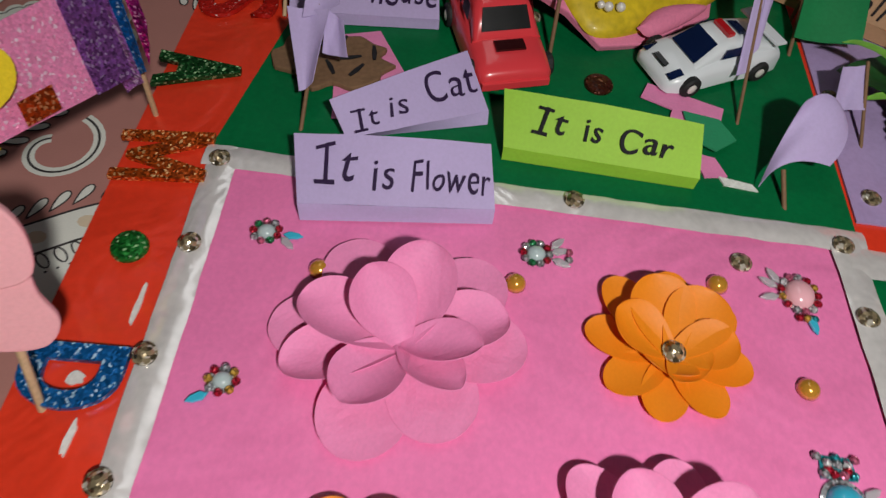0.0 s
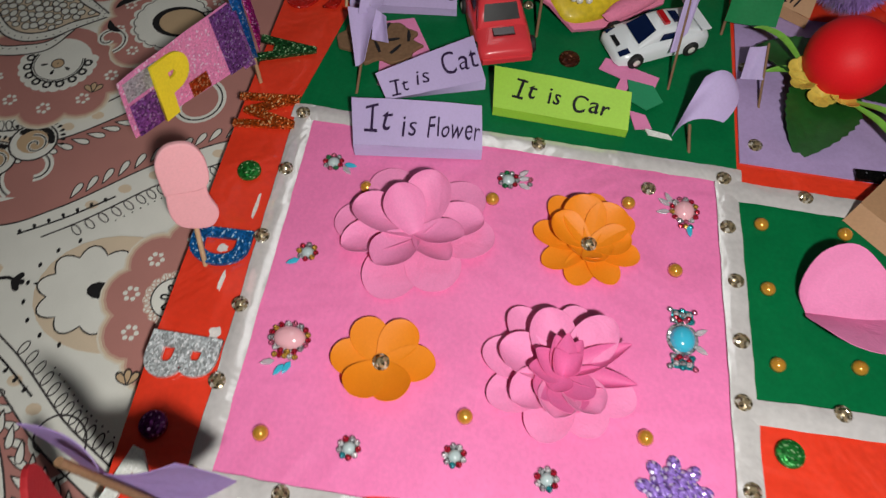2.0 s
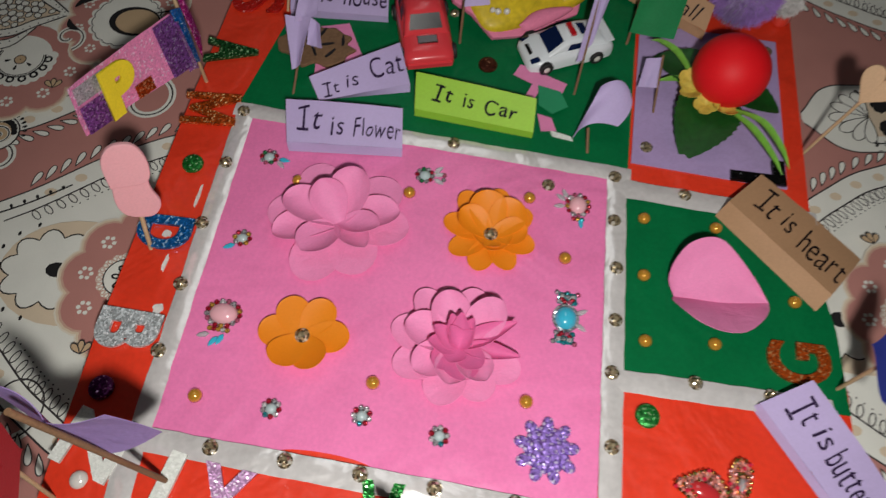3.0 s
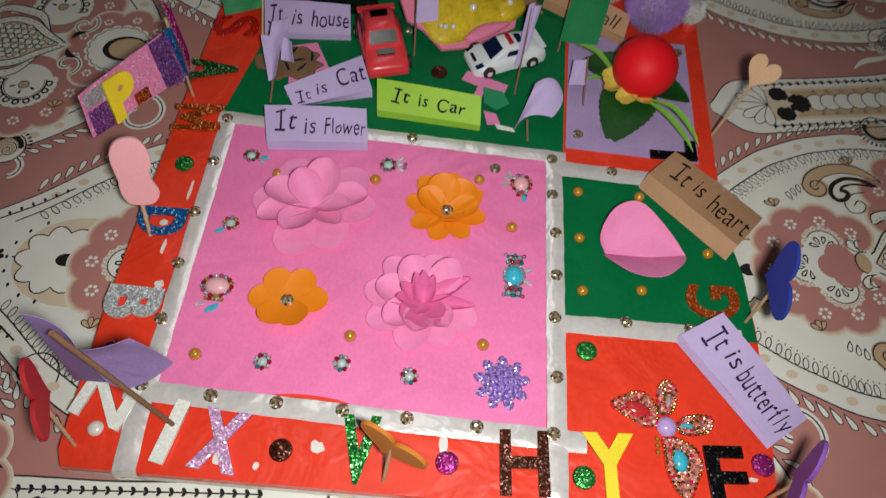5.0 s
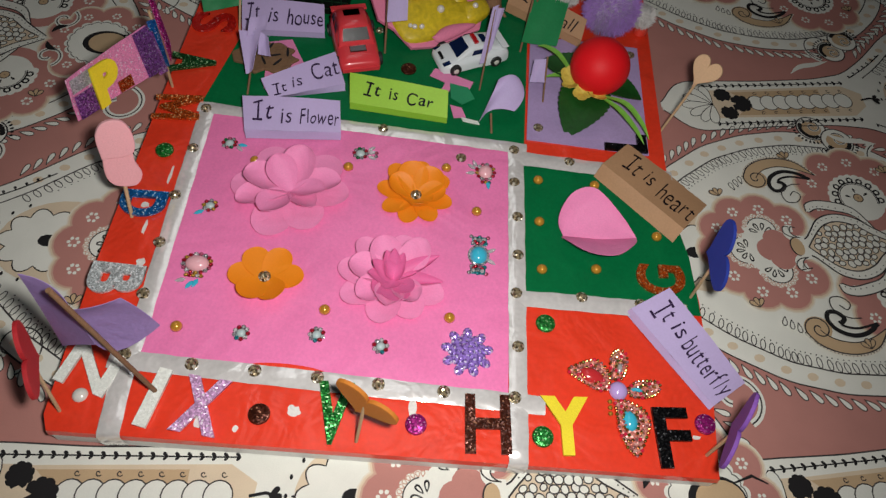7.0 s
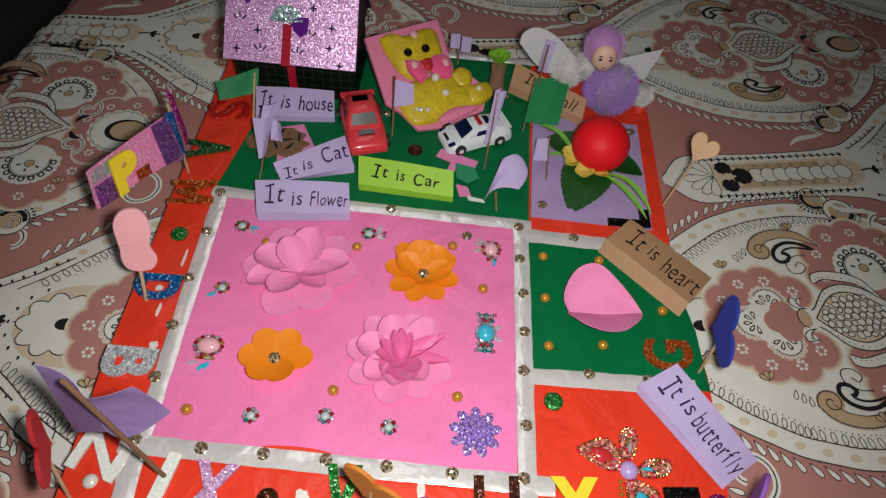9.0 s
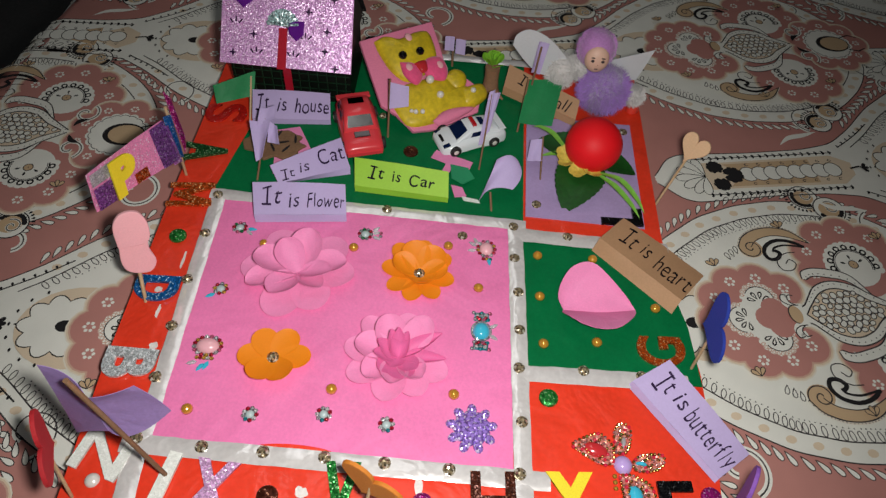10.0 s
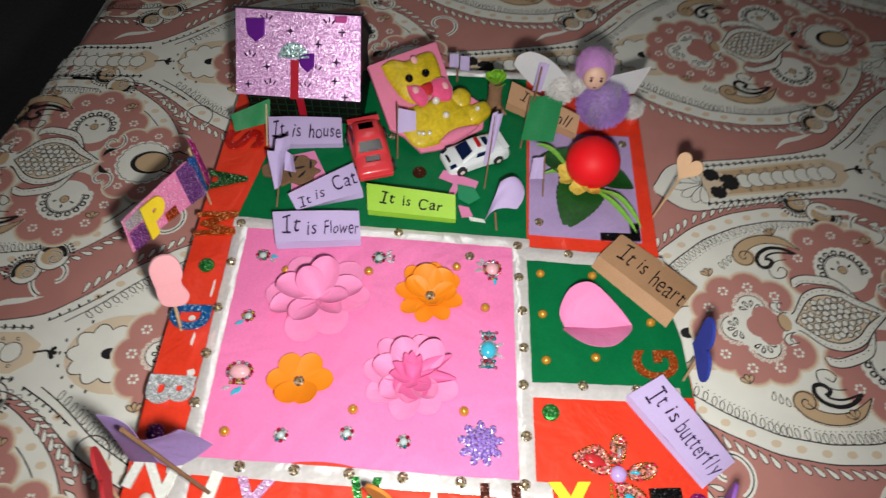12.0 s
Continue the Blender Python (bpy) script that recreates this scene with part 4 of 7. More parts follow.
brooch(0.1235, 0.1885, 0, CAB_GREY, 0.0036, 0.0034, 10, (1, 0, 1, 6), ((0.0055, 0.001, 15, 0), (0.006, -0.002, -20, 0), (0.0055, 0.003, 45, 0)), "small grey brooch with smoky stones and a clear bow",
       [(0.0125, 0.002, 4), (0.0125, -0.0015, 1)])
brooch(0.022, 0.1235, 0, CAB_GREY, 0.0032, 0.0030, 8, (0, 2, 1), ((-0.003, -0.005, 210, 1),), "small grey brooch ringed with ruby and gold stones")
for x, y, r in ((0.068, 0.0255, 0), (0.117, 0.0300, 25), (0.160, 0.0265, 50)):
    brooch(x, y, r, CAB_GREY, 0.0030, 0.0030, 9, (0, 5, 1, 0, 5, 1, 3), (), "small round grey brooch ringed with ruby and teal stones")
ob = brooch(0.2215, 0.106, 0, CAB_BLUE, 0.0064, 0.0072, 0, MIX, ((0.006, 0.003, 30, 0), (0.006, -0.003, -30, 0)), "turquoise brooch with stone-set bars above and below",
            [(-0.0062 + 0.0031 * k, s * (0.0115 + 0.004 * ((k + 1) % 2)), (1, 0, 3, 0, 4)[k]) for k in range(5) for s in (1, -1)])
for s in (1, -1):
    part("bar", plate([(-0.006, s * 0.0085), (0.006, s * 0.0085), (0.0052, s * 0.0160), (-0.0052, s * 0.0160)], 0, 0.0006), STONES[3], ob, "teal stone-set bar")
    for k in range(7):
        part("stone", stone_mesh[(1, 5, 0, 1, 4, 5, 3)[k]], None, ob, m=pose(-0.0048 + 0.0016 * k, s * (0.0100 + 0.0034 * (k % 2)), 0.0007, 0, 0, 33 * k))

daisy = thing("glitter_flower", pose(0.2175, 0.029, T + 0.0013), "violet sequin flower of faceted petals glued on the pink paper", "glitter flower")
# pale flakes in the violet are painted glints of the resin facets
petal_me = mesh_from(brilliant(0.0037, 0.0026, 7), glitter("violet_resin", (0.34, 0.20, 0.66), flake=700, spread=0.6, metal=0.3, rough=0.2, light=(0.92, 0.88, 1), sparkle=0.18, tilt=0.7))
drop_me = mesh_from(moved(ball(0.0046, 0.0034, 0.0026, 12, 0.0004, True), pose(0, 0, 0)), petal_me.materials[0])
for k in range(9):
    a = k * math.tau / 9 + 0.2
    part("drop", drop_me, None, daisy, m=pose(0.0135 * math.cos(a), 0.0135 * math.sin(a), 0, 0, 0, math.degrees(a)))
for r, n, z in ((0.0095, 9, 0.0006), (0.0062, 7, 0.0016), (0.0022, 3, 0.0026)):
    for k in range(n):
        a = k * math.tau / n + r * 40
        part("petal", petal_me, None, daisy, m=pose(r * math.cos(a), r * math.sin(a), z, 0, 0, 30 * k))

fly = thing("jewel_butterfly", pose(0.3185, 0.0125, T + 0.0015), "beaded butterfly brooch with red, lilac and turquoise stones on red paper", "butterfly brooch")
part("body", ball(0.0062, 0.0064, 0.0050, 20, 0.0006, True), CAB_LILAC, fly, "lilac round stone", True)


bead_mesh = [mesh_from(lathe([(0.0001, 0.0), (0.0010, 0.0), (0.00125, 0.0006), (0.0009, 0.0016), (0.0001, 0.0020)], 8), m) for m in (
    glossy("gold_bead", (0.80, 0.50, 0.16), 0.16, 1.0), glossy("ruby_bead", (0.62, 0.02, 0.06), 0.12), glossy("rose_bead", (0.85, 0.42, 0.42), 0.15, 0.8), glossy("moss_bead", (0.22, 0.26, 0.05), 0.15, 0.8))]


def wing(pts, cab, cx, cy, rx, ry, rot, tint):
    w = part("wing", plate(smooth_path(pts + [pts[0]], 5)[:-1], 0, 0.0008), tint, fly, "red wing edged with gold beads")
    path = smooth_path(pts + [pts[0]], 8)
    acc, k = 0.0, 0
    for a, b in zip(path, path[1:]):
        acc += math.dist(a, b)
        if acc > 0.0020:
            acc, k = 0.0, k + 1
            part("bead", bead_mesh[(0, 0, 1, 0, 2, 0, 0, 3)[k % 8]], None, w, m=pose(b[0], b[1], 0.0007, 0, 0, 50 * k))
            if k % 2:
                d = (1.0 - 0.0042 / max(0.004, math.dist(b, (cx, cy))))
                if d > 0.55:
                    part("bead", bead_mesh[(0, 2, 0, 3)[k // 2 % 4]], None, w, m=pose(cx + (b[0] - cx) * (d - 0.22), cy + (b[1] - cy) * (d - 0.22), 0.0007))
                part("bead", bead_mesh[(1, 0, 2, 0)[k // 2 % 4]], None, w, m=pose(cx + (b[0] - cx) * d, cy + (b[1] - cy) * d, 0.0007, 0, 0, 50 * k))
    part("cabochon", ball(rx, ry, 0.0032, 16, 0.0007, True), cab, w, smooth=True, m=pose(cx, cy, 0, 0, 0, rot))


NET = glitter("red_gold_net", (0.70, 0.22, 0.18), flake=900, spread=0.8, metal=0.4, rough=0.3, light=(0.95, 0.72, 0.62), sparkle=0.22, tilt=0.8)
wing([(-0.006, 0.000), (-0.014, -0.001), (-0.026, 0.005), (-0.033, 0.011), (-0.024, 0.017), (-0.014, 0.020), (-0.006, 0.012)], CAB_RED, -0.0175, 0.009, 0.0085, 0.0052, -15, NET)
wing([(-0.004, 0.008), (-0.004, 0.022), (0.001, 0.029), (0.007, 0.026), (0.006, 0.015), (0.002, 0.008)], CLEAR, 0.0018, 0.0155, 0.0018, 0.0042, -8, NET)
wing([(0.006, 0.001), (0.012, 0.007), (0.022, 0.009), (0.028, 0.008), (0.026, 0.001), (0.018, -0.003), (0.009, -0.003)], CAB_BLUE, 0.0125, 0.0015, 0.0040, 0.0017, -8, NET)
wing([(-0.003, -0.007), (0.006, -0.007), (0.016, -0.012), (0.019, -0.021), (0.015, -0.032), (0.010, -0.042), (0.003, -0.036), (-0.001, -0.026), (-0.002, -0.015)], CAB_BLUE, 0.0065, -0.0195, 0.0048, 0.0068, 8, NET)
for k in range(3):
    part("stone", stone_mesh[2], None, fly, m=pose(-0.006, -0.008 - 0.004 * k, 0.0006))

# ---- paper flowers ----
PINK_PAPER = surface("pink_flower_paper", (0.92, 0.30, 0.56), 0.6, 0.06, 900, 0.15, thin=0.14, spec=0.3, wrinkle=0.12, wrinkle_scale=60)
DEEP_PAPER = surface("deep_pink_paper", (0.88, 0.19, 0.46), 0.55, 0.06, 900, 0.1, thin=0.25)
ORANGE_PAPER = surface("orange_flower_paper", (0.98, 0.30, 0.008), 0.55, 0.05, 900, 0.1, thin=0.2)


def petal(length, wide, rise, curl, cup, round_at=0.62, n=15, m=9, point=0.0):
    """A cut paper petal from the origin along +x: it rises, curls and cups."""
    bm = bmesh.new()
    rows = []
    for i in range(n + 1):
        t = math.sin(math.pi / 2 * i / n)
        w = wide * (0.10 + 0.90 * math.sin(math.pi / 2 * t / round_at) ** 1.3 if t < round_at else math.sqrt(max(0.0, 1 - ((t - round_at) / (1 - round_at)) ** 2)) ** (1 - 0 * point))
        w = max(w, 0.0002)
        if point:
            w *= 1 - point * max(0, t - 0.4)
        row = []
        for j in range(m):
            s = 2 * j / (m - 1) - 1
            z = rise * t + curl * t * t + cup * abs(s) * (w / wide) * math.sin(math.pi * min(1, t + 0.1))
            row.append(bm.verts.new((length * (t - 0.10 * (rise + curl) ** 2 / max(length, 1e-6) ** 2 * t * t), s * w, z)))
        rows.append(row)
    for u, v in zip(rows, rows[1:]):
        for j in range(m - 1):
            bm.faces.new((u[j], v[j], v[j + 1], u[j + 1]))
    bmesh.ops.recalc_face_normals(bm, faces=bm.faces)
    bmesh.ops.solidify(bm, geom=bm.faces[:], thickness=0.00025)
    return bm


def cut_petal(length, wide, e0, e1, cup=0.25, base=0.34, round_at=0.6, point=0.0, n=16, m=9):
    """A cut paper petal along +x whose slope goes from e0 to e1 degrees; cup lifts its two edges."""
    bm = bmesh.new()
    rows, x, z = [], 0.0, 0.0
    for i in range(n + 1):
        t = math.sin(math.pi / 2 * i / n)
        if i:
            a = radians(e0 + (e1 - e0) * t)
            d = (t - math.sin(math.pi / 2 * (i - 1) / n)) * length
            x, z = x + d * math.cos(a), z + d * math.sin(a)
        if t < round_at:
            w = wide * (base + (1 - base) * math.sin(math.pi / 2 * t / round_at))
        else:
            w = wide * math.sqrt(max(0.0, 1 - ((t - round_at) / (1 - round_at)) ** 2))
        w = max(w * (1 - point * max(0.0, t - 0.35)), 0.0002)
        a = radians(e0 + (e1 - e0) * t)
        row = []
        for j in range(m):
            q = 2 * j / (m - 1) - 1
            lift = cup * w * (q * q - 0.15)
            row.append(bm.verts.new((x - lift * math.sin(a), q * w * (1 - 0.18 * cup * cup), z + lift * math.cos(a))))
        rows.append(row)
    for u, v in zip(rows, rows[1:]):
        for j in range(m - 1):
            bm.faces.new((u[j], v[j], v[j + 1], u[j + 1]))
    bmesh.ops.recalc_face_normals(bm, faces=bm.faces)
    bmesh.ops.solidify(bm, geom=bm.faces[:], thickness=0.00025)
    return bm


def paper_flower(x, y, label, petals, stud=None):
    """petals: (direction, height of the root, length, half width, first and last slope, cup, point, material)."""
    fl = thing("paper_flower", pose(x, y, T + 0.0014), label, "paper flower", "paper flowers")
    rnd = random.Random(label)
    for a, z, ln, wd, e0, e1, cup, point, mat in petals:
        part("petal", cut_petal(ln, wd, e0, e1, cup, point=point), mat, fl, smooth=True, m=pose(0, 0, z, rnd.uniform(-6, 6), 0, a))
    if stud:
        part("setting", rim_mesh, None, fl, "thin gold rim", m=pose(0, 0, stud))
        part("stud", stud_mesh, None, fl, "gold rhinestone", m=pose(0, 0, stud + 0.0004))
    return fl


PP, DP, OP = PINK_PAPER, DEEP_PAPER, ORANGE_PAPER
paper_flower(0.0780, 0.1430, "large pink paper flower with two tiers of rounded petals", [
    (124, 0.0006, 0.047, 0.0150, 1, 3, 0.10, 0, PP), (176, 0.0008, 0.046, 0.0145, 1, 2, 0.12, 0, PP), (250, 0.0010, 0.043, 0.0150, 1, 2, 0.08, 0, PP), (305, 0.0012, 0.037, 0.0150, 1, 2, 0.08, 0, PP),
    (5, 0.0014, 0.043, 0.0145, 1, 2, 0.10, 0, PP), (48, 0.0016, 0.046, 0.0150, 2, 3, 0.10, 0, PP),
    (20, 0.0030, 0.038, 0.0122, 12, 0, 0.42, 0, PP), (200, 0.0026, 0.041, 0.0115, 10, -4, 0.42, 0, PP), (166, 0.0032, 0.038, 0.0122, 17, 8, 0.40, 0, PP),
    (80, 0.0036, 0.036, 0.0132, 20, 34, 0.38, 0, PP), (124, 0.0040, 0.029, 0.0118, 26, 48, 0.36, 0, PP),
    (240, 0.0034, 0.033, 0.0118, 13, 20, 0.36, 0, PP), (318, 0.0032, 0.029, 0.0100, 14, 20, 0.36, 0.4, PP), (352, 0.0036, 0.029, 0.0092, 20, 24, 0.45, 0.2, PP)])
paper_flower(0.1630, 0.0760, "large pink paper flower with a deep pink rolled bud", [
    (133, 0.0006, 0.042, 0.0105, 3, 8, 0.20, 0, PP), (169, 0.0008, 0.041, 0.0115, 2, 4, 0.12, 0, PP), (207, 0.0010, 0.039, 0.0115, 2, 4, 0.12, 0, PP), (257, 0.0012, 0.035, 0.0120, 2, 4, 0.15, 0, PP),
    (305, 0.0014, 0.033, 0.0115, 2, 4, 0.15, 0, PP), (345, 0.0012, 0.037, 0.0110, 2, 4, 0.15, 0, PP), (82, 0.0010, 0.038, 0.0110, 3, 8, 0.15, 0, PP),
    (112, 0.0026, 0.034, 0.0118, 14, 22, 0.38, 0, PP), (164, 0.0028, 0.034, 0.0112, 13, 8, 0.38, 0, PP), (217, 0.0030, 0.030, 0.0108, 13, 8, 0.38, 0, PP), (55, 0.0032, 0.037, 0.0110, 12, 40, 0.18, 0, PP),
    (262, 0.0032, 0.026, 0.0108, 14, 24, 0.40, 0, PP), (312, 0.0032, 0.027, 0.0102, 14, 22, 0.40, 0, PP),
    (28, 0.0040, 0.036, 0.0080, 14, 24, 0.75, 0.98, DP), (357, 0.0038, 0.035, 0.0072, 9, 15, 0.75, 0.98, DP), (280, 0.0042, 0.023, 0.0105, 14, 26, 0.12, 0.15, DP), (232, 0.0042, 0.021, 0.0090, 14, 28, 0.15, 0.3, DP),
    (318, 0.0044, 0.020, 0.0085, 16, 30, 0.18, 0.4, DP), (190, 0.0044, 0.021, 0.0075, 22, 40, 0.25, 0.7, DP), (156, 0.0046, 0.022, 0.0070, 30, 52, 0.30, 0.85, DP), (122, 0.0048, 0.022, 0.0068, 36, 58, 0.30, 0.9, DP),
    (90, 0.0048, 0.023, 0.0066, 40, 62, 0.30, 0.95, DP), (62, 0.0048, 0.021, 0.0064, 38, 58, 0.30, 0.95, DP), (250, 0.0052, 0.014, 0.0078, 18, 30, 0.30, 0.4, DP), (140, 0.0054, 0.016, 0.0066, 44, 62, 0.4, 0.8, DP), (40, 0.0054, 0.015, 0.0064, 40, 58, 0.4, 0.8, DP)])
paper_flower(0.1710, 0.1515, "orange paper flower with a cupped inner tier and rhinestone centre", [
    (167, 0.0006, 0.031, 0.0084, 2, 3, 0.12, 0, OP), (213, 0.0008, 0.028, 0.0082, 2, 3, 0.12, 0, OP), (256, 0.0010, 0.026, 0.0082, 2, 3, 0.12, 0, OP), (305, 0.0012, 0.026, 0.0082, 2, 3, 0.12, 0, OP),
    (352, 0.0014, 0.028, 0.0084, 2, 3, 0.12, 0, OP), (42, 0.0010, 0.031, 0.0086, 2, 5, 0.12, 0, OP), (86, 0.0012, 0.034, 0.0086, 2, 5, 0.12, 0, OP), (128, 0.0014, 0.035, 0.0086, 2, 5, 0.12, 0, OP),
    (150, 0.0022, 0.025, 0.0095, 9, 26, 0.30, 0, OP), (104, 0.0024, 0.029, 0.0120, 9, 26, 0.22, 0, OP), (56, 0.0026, 0.028, 0.0120, 9, 22, 0.22, 0, OP), (14, 0.0028, 0.023, 0.0095, 8, 16, 0.25, 0, OP),
    (250, 0.0022, 0.0105, 0.0100, 8, 26, 0.25, 0, OP), (310, 0.0024, 0.0135, 0.0100, 8, 20, 0.25, 0, OP)], 0.0036)
paper_flower(0.0745, 0.0680, "orange paper flower of six rounded petals with a rhinestone", [
    (180, 0.0010, 0.0255, 0.0098, 5, 9, 0.12, 0, OP), (124, 0.0012, 0.0255, 0.0098, 4, 9, 0.12, 0, OP), (64, 0.0014, 0.0255, 0.0098, 4, 8, 0.12, 0, OP),
    (6, 0.0016, 0.0270, 0.0098, 5, 6, 0.12, 0, OP), (304, 0.0012, 0.0245, 0.0100, 12, 30, 0.12, 0, OP), (242, 0.0014, 0.0245, 0.0100, 12, 30, 0.12, 0, OP)], 0.0028)


def heart_line(w, h, n=40):
    """A heart outline with its point at the origin and its lobes towards +y."""
    pts = []
    for k in range(n):
        t = k * math.tau / n
        pts.append((w / 2 * math.sin(t) ** 3, h * (0.57 + (13 * math.cos(t) - 5 * math.cos(2 * t) - 2 * math.cos(3 * t) - math.cos(4 * t)) / 29.5)))
    return pts


def heart_half(edge, bulge, fold, n=24, m=10):
    """Half of a folded paper heart, between its fold and its cut edge."""
    fold, edge = smooth_path(fold, 8), smooth_path(edge, 8)

    def along(path, t):
        f = t * (len(path) - 1)
        k = min(int(f), len(path) - 2)
        return Vector(path[k]).lerp(Vector(path[k + 1]), f - k)
    bm = bmesh.new()
    rows = []
    for i in range(n + 1):
        a, c = along(fold, i / n), along(edge, i / n)
        rows.append([bm.verts.new(a.lerp(c, j / m) + Vector(bulge) * math.sin(math.pi * j / m) * math.sin(math.pi * i / n)) for j in range(m + 1)])
    for u, v in zip(rows, rows[1:]):
        for j in range(m):
            bm.faces.new((u[j], u[j + 1], v[j + 1], v[j]))
    bmesh.ops.remove_doubles(bm, verts=bm.verts, dist=0.00005)
    bmesh.ops.recalc_face_normals(bm, faces=bm.faces)
    bmesh.ops.solidify(bm, geom=bm.faces[:], thickness=0.0003)
    return bm


heart = thing("paper_heart", pose(0.3080, 0.1350, T + 0.0016), "pink paper heart creased along its middle with both halves raised", "paper heart")
FOLD = [(-0.0240, -0.0040, 0.0004), (-0.012, -0.0035, 0.0002), (0.004, -0.0030, 0.0002), (0.018, -0.0010, 0.0003), (0.0320, 0.0015, 0.0008)]
part("upper_half", heart_half([(-0.0240, -0.0040, 0.0004), (-0.0285, 0.0040, 0.0050), (-0.0275, 0.0130, 0.0110), (-0.0215, 0.0225, 0.0185), (-0.0115, 0.0268, 0.0232),
                               (-0.0010, 0.0262, 0.0220), (0.0120, 0.0185, 0.0150), (0.0240, 0.0095, 0.0070), (0.0320, 0.0015, 0.0008)], (0, 0.002, -0.0035), FOLD), PINK_PAPER, heart, "half that stands up behind the fold", True)
part("lower_half", heart_half([(-0.0240, -0.0040, 0.0004), (-0.0262, -0.0090, 0.0060), (-0.0225, -0.0175, 0.0140), (-0.0130, -0.0262, 0.0182), (-0.0010, -0.0298, 0.0198),
                               (0.0120, -0.0265, 0.0175), (0.0235, -0.0155, 0.0125), (0.0305, -0.0050, 0.0050), (0.0320, 0.0015, 0.0008)], (0, 0.0, 0.0010), FOLD), PINK_PAPER, heart, "half that stands up before the fold", True)

# ---- word cards ----
LILAC_CARD = surface("lilac_card", (0.56, 0.45, 0.74), 0.65, 0.05, 700, 0.12, thin=0.12)
LIME_CARD = surface("lime_card", (0.36, 0.66, 0.05), 0.65, 0.06, 700, 0.12, thin=0.12)
KRAFT_CARD = surface("brown_card", (0.44, 0.25, 0.13), 0.7, 0.08, 700, 0.15)
MARKER = surface("black_marker", (0.006, 0.005, 0.008), 0.6, 0.1, spec=0.15)
VMARKER = surface("violet_black_marker", (0.030, 0.014, 0.052), 0.6, 0.1, spec=0.15)


def ink_words(words, width, height, heavy, ink_shear, seed):
    """Marker writing, letter by letter, lightly uneven. words: (word, first and last place across the card, middle, height), as parts of its width and height."""
    rr = random.Random(seed)
    out = []
    for word, u0, u1, mid, tall in words:
        x, group = 0.0, []
        for ch in word:
            me = lettering(ch, 1.0, 0.02, heavy, ink_shear)
            bm = bmesh.new()
            bm.from_mesh(me)
            bpy.data.meshes.remove(me)
            if ch == "I":
                for dy in (0.33, -0.33):
                    bmesh.ops.create_cube(bm, size=1, matrix=Matrix.Translation((ink_shear * dy, dy, 0)) @ Matrix.Diagonal((0.46, 0.085 + 2 * heavy, 0.021, 1)))
            lo, hi = min(v.co.x for v in bm.verts), max(v.co.x for v in bm.verts)
            turn, lift, big = radians(rr.uniform(-6, 6)), rr.uniform(-0.04, 0.04), rr.uniform(0.93, 1.07)
            c, s = math.cos(turn), math.sin(turn)
            for v in bm.verts:
                u = noise.noise(Vector((v.co.x * 2.3 + seed * 9 + x, v.co.y * 2.0, seed)))
                w = noise.noise(Vector((v.co.x * 2.3, v.co.y * 2.0 + seed * 5 + x, 3.3)))
                px, py = (v.co.x - (lo + hi) / 2 + 0.07 * u) * big, (v.co.y + 0.07 * w) * big
                v.co = Vector((x + (hi - lo) * big / 2 + c * px - s * py, s * px + c * py + lift, v.co.z))
            x += (hi - lo) * big + 0.09
            group.append((ch, bm))
        k = (u1 - u0) * width / (x - 0.09)
        ky = tall * height / 0.72
        for ch, bm in group:
            for v in bm.verts:
                v.co = Vector((v.co.x * k + (u0 - 0.5) * width, v.co.y * ky + mid * height, v.co.z * 0.02))
            out.append((ch, bm))
    return out


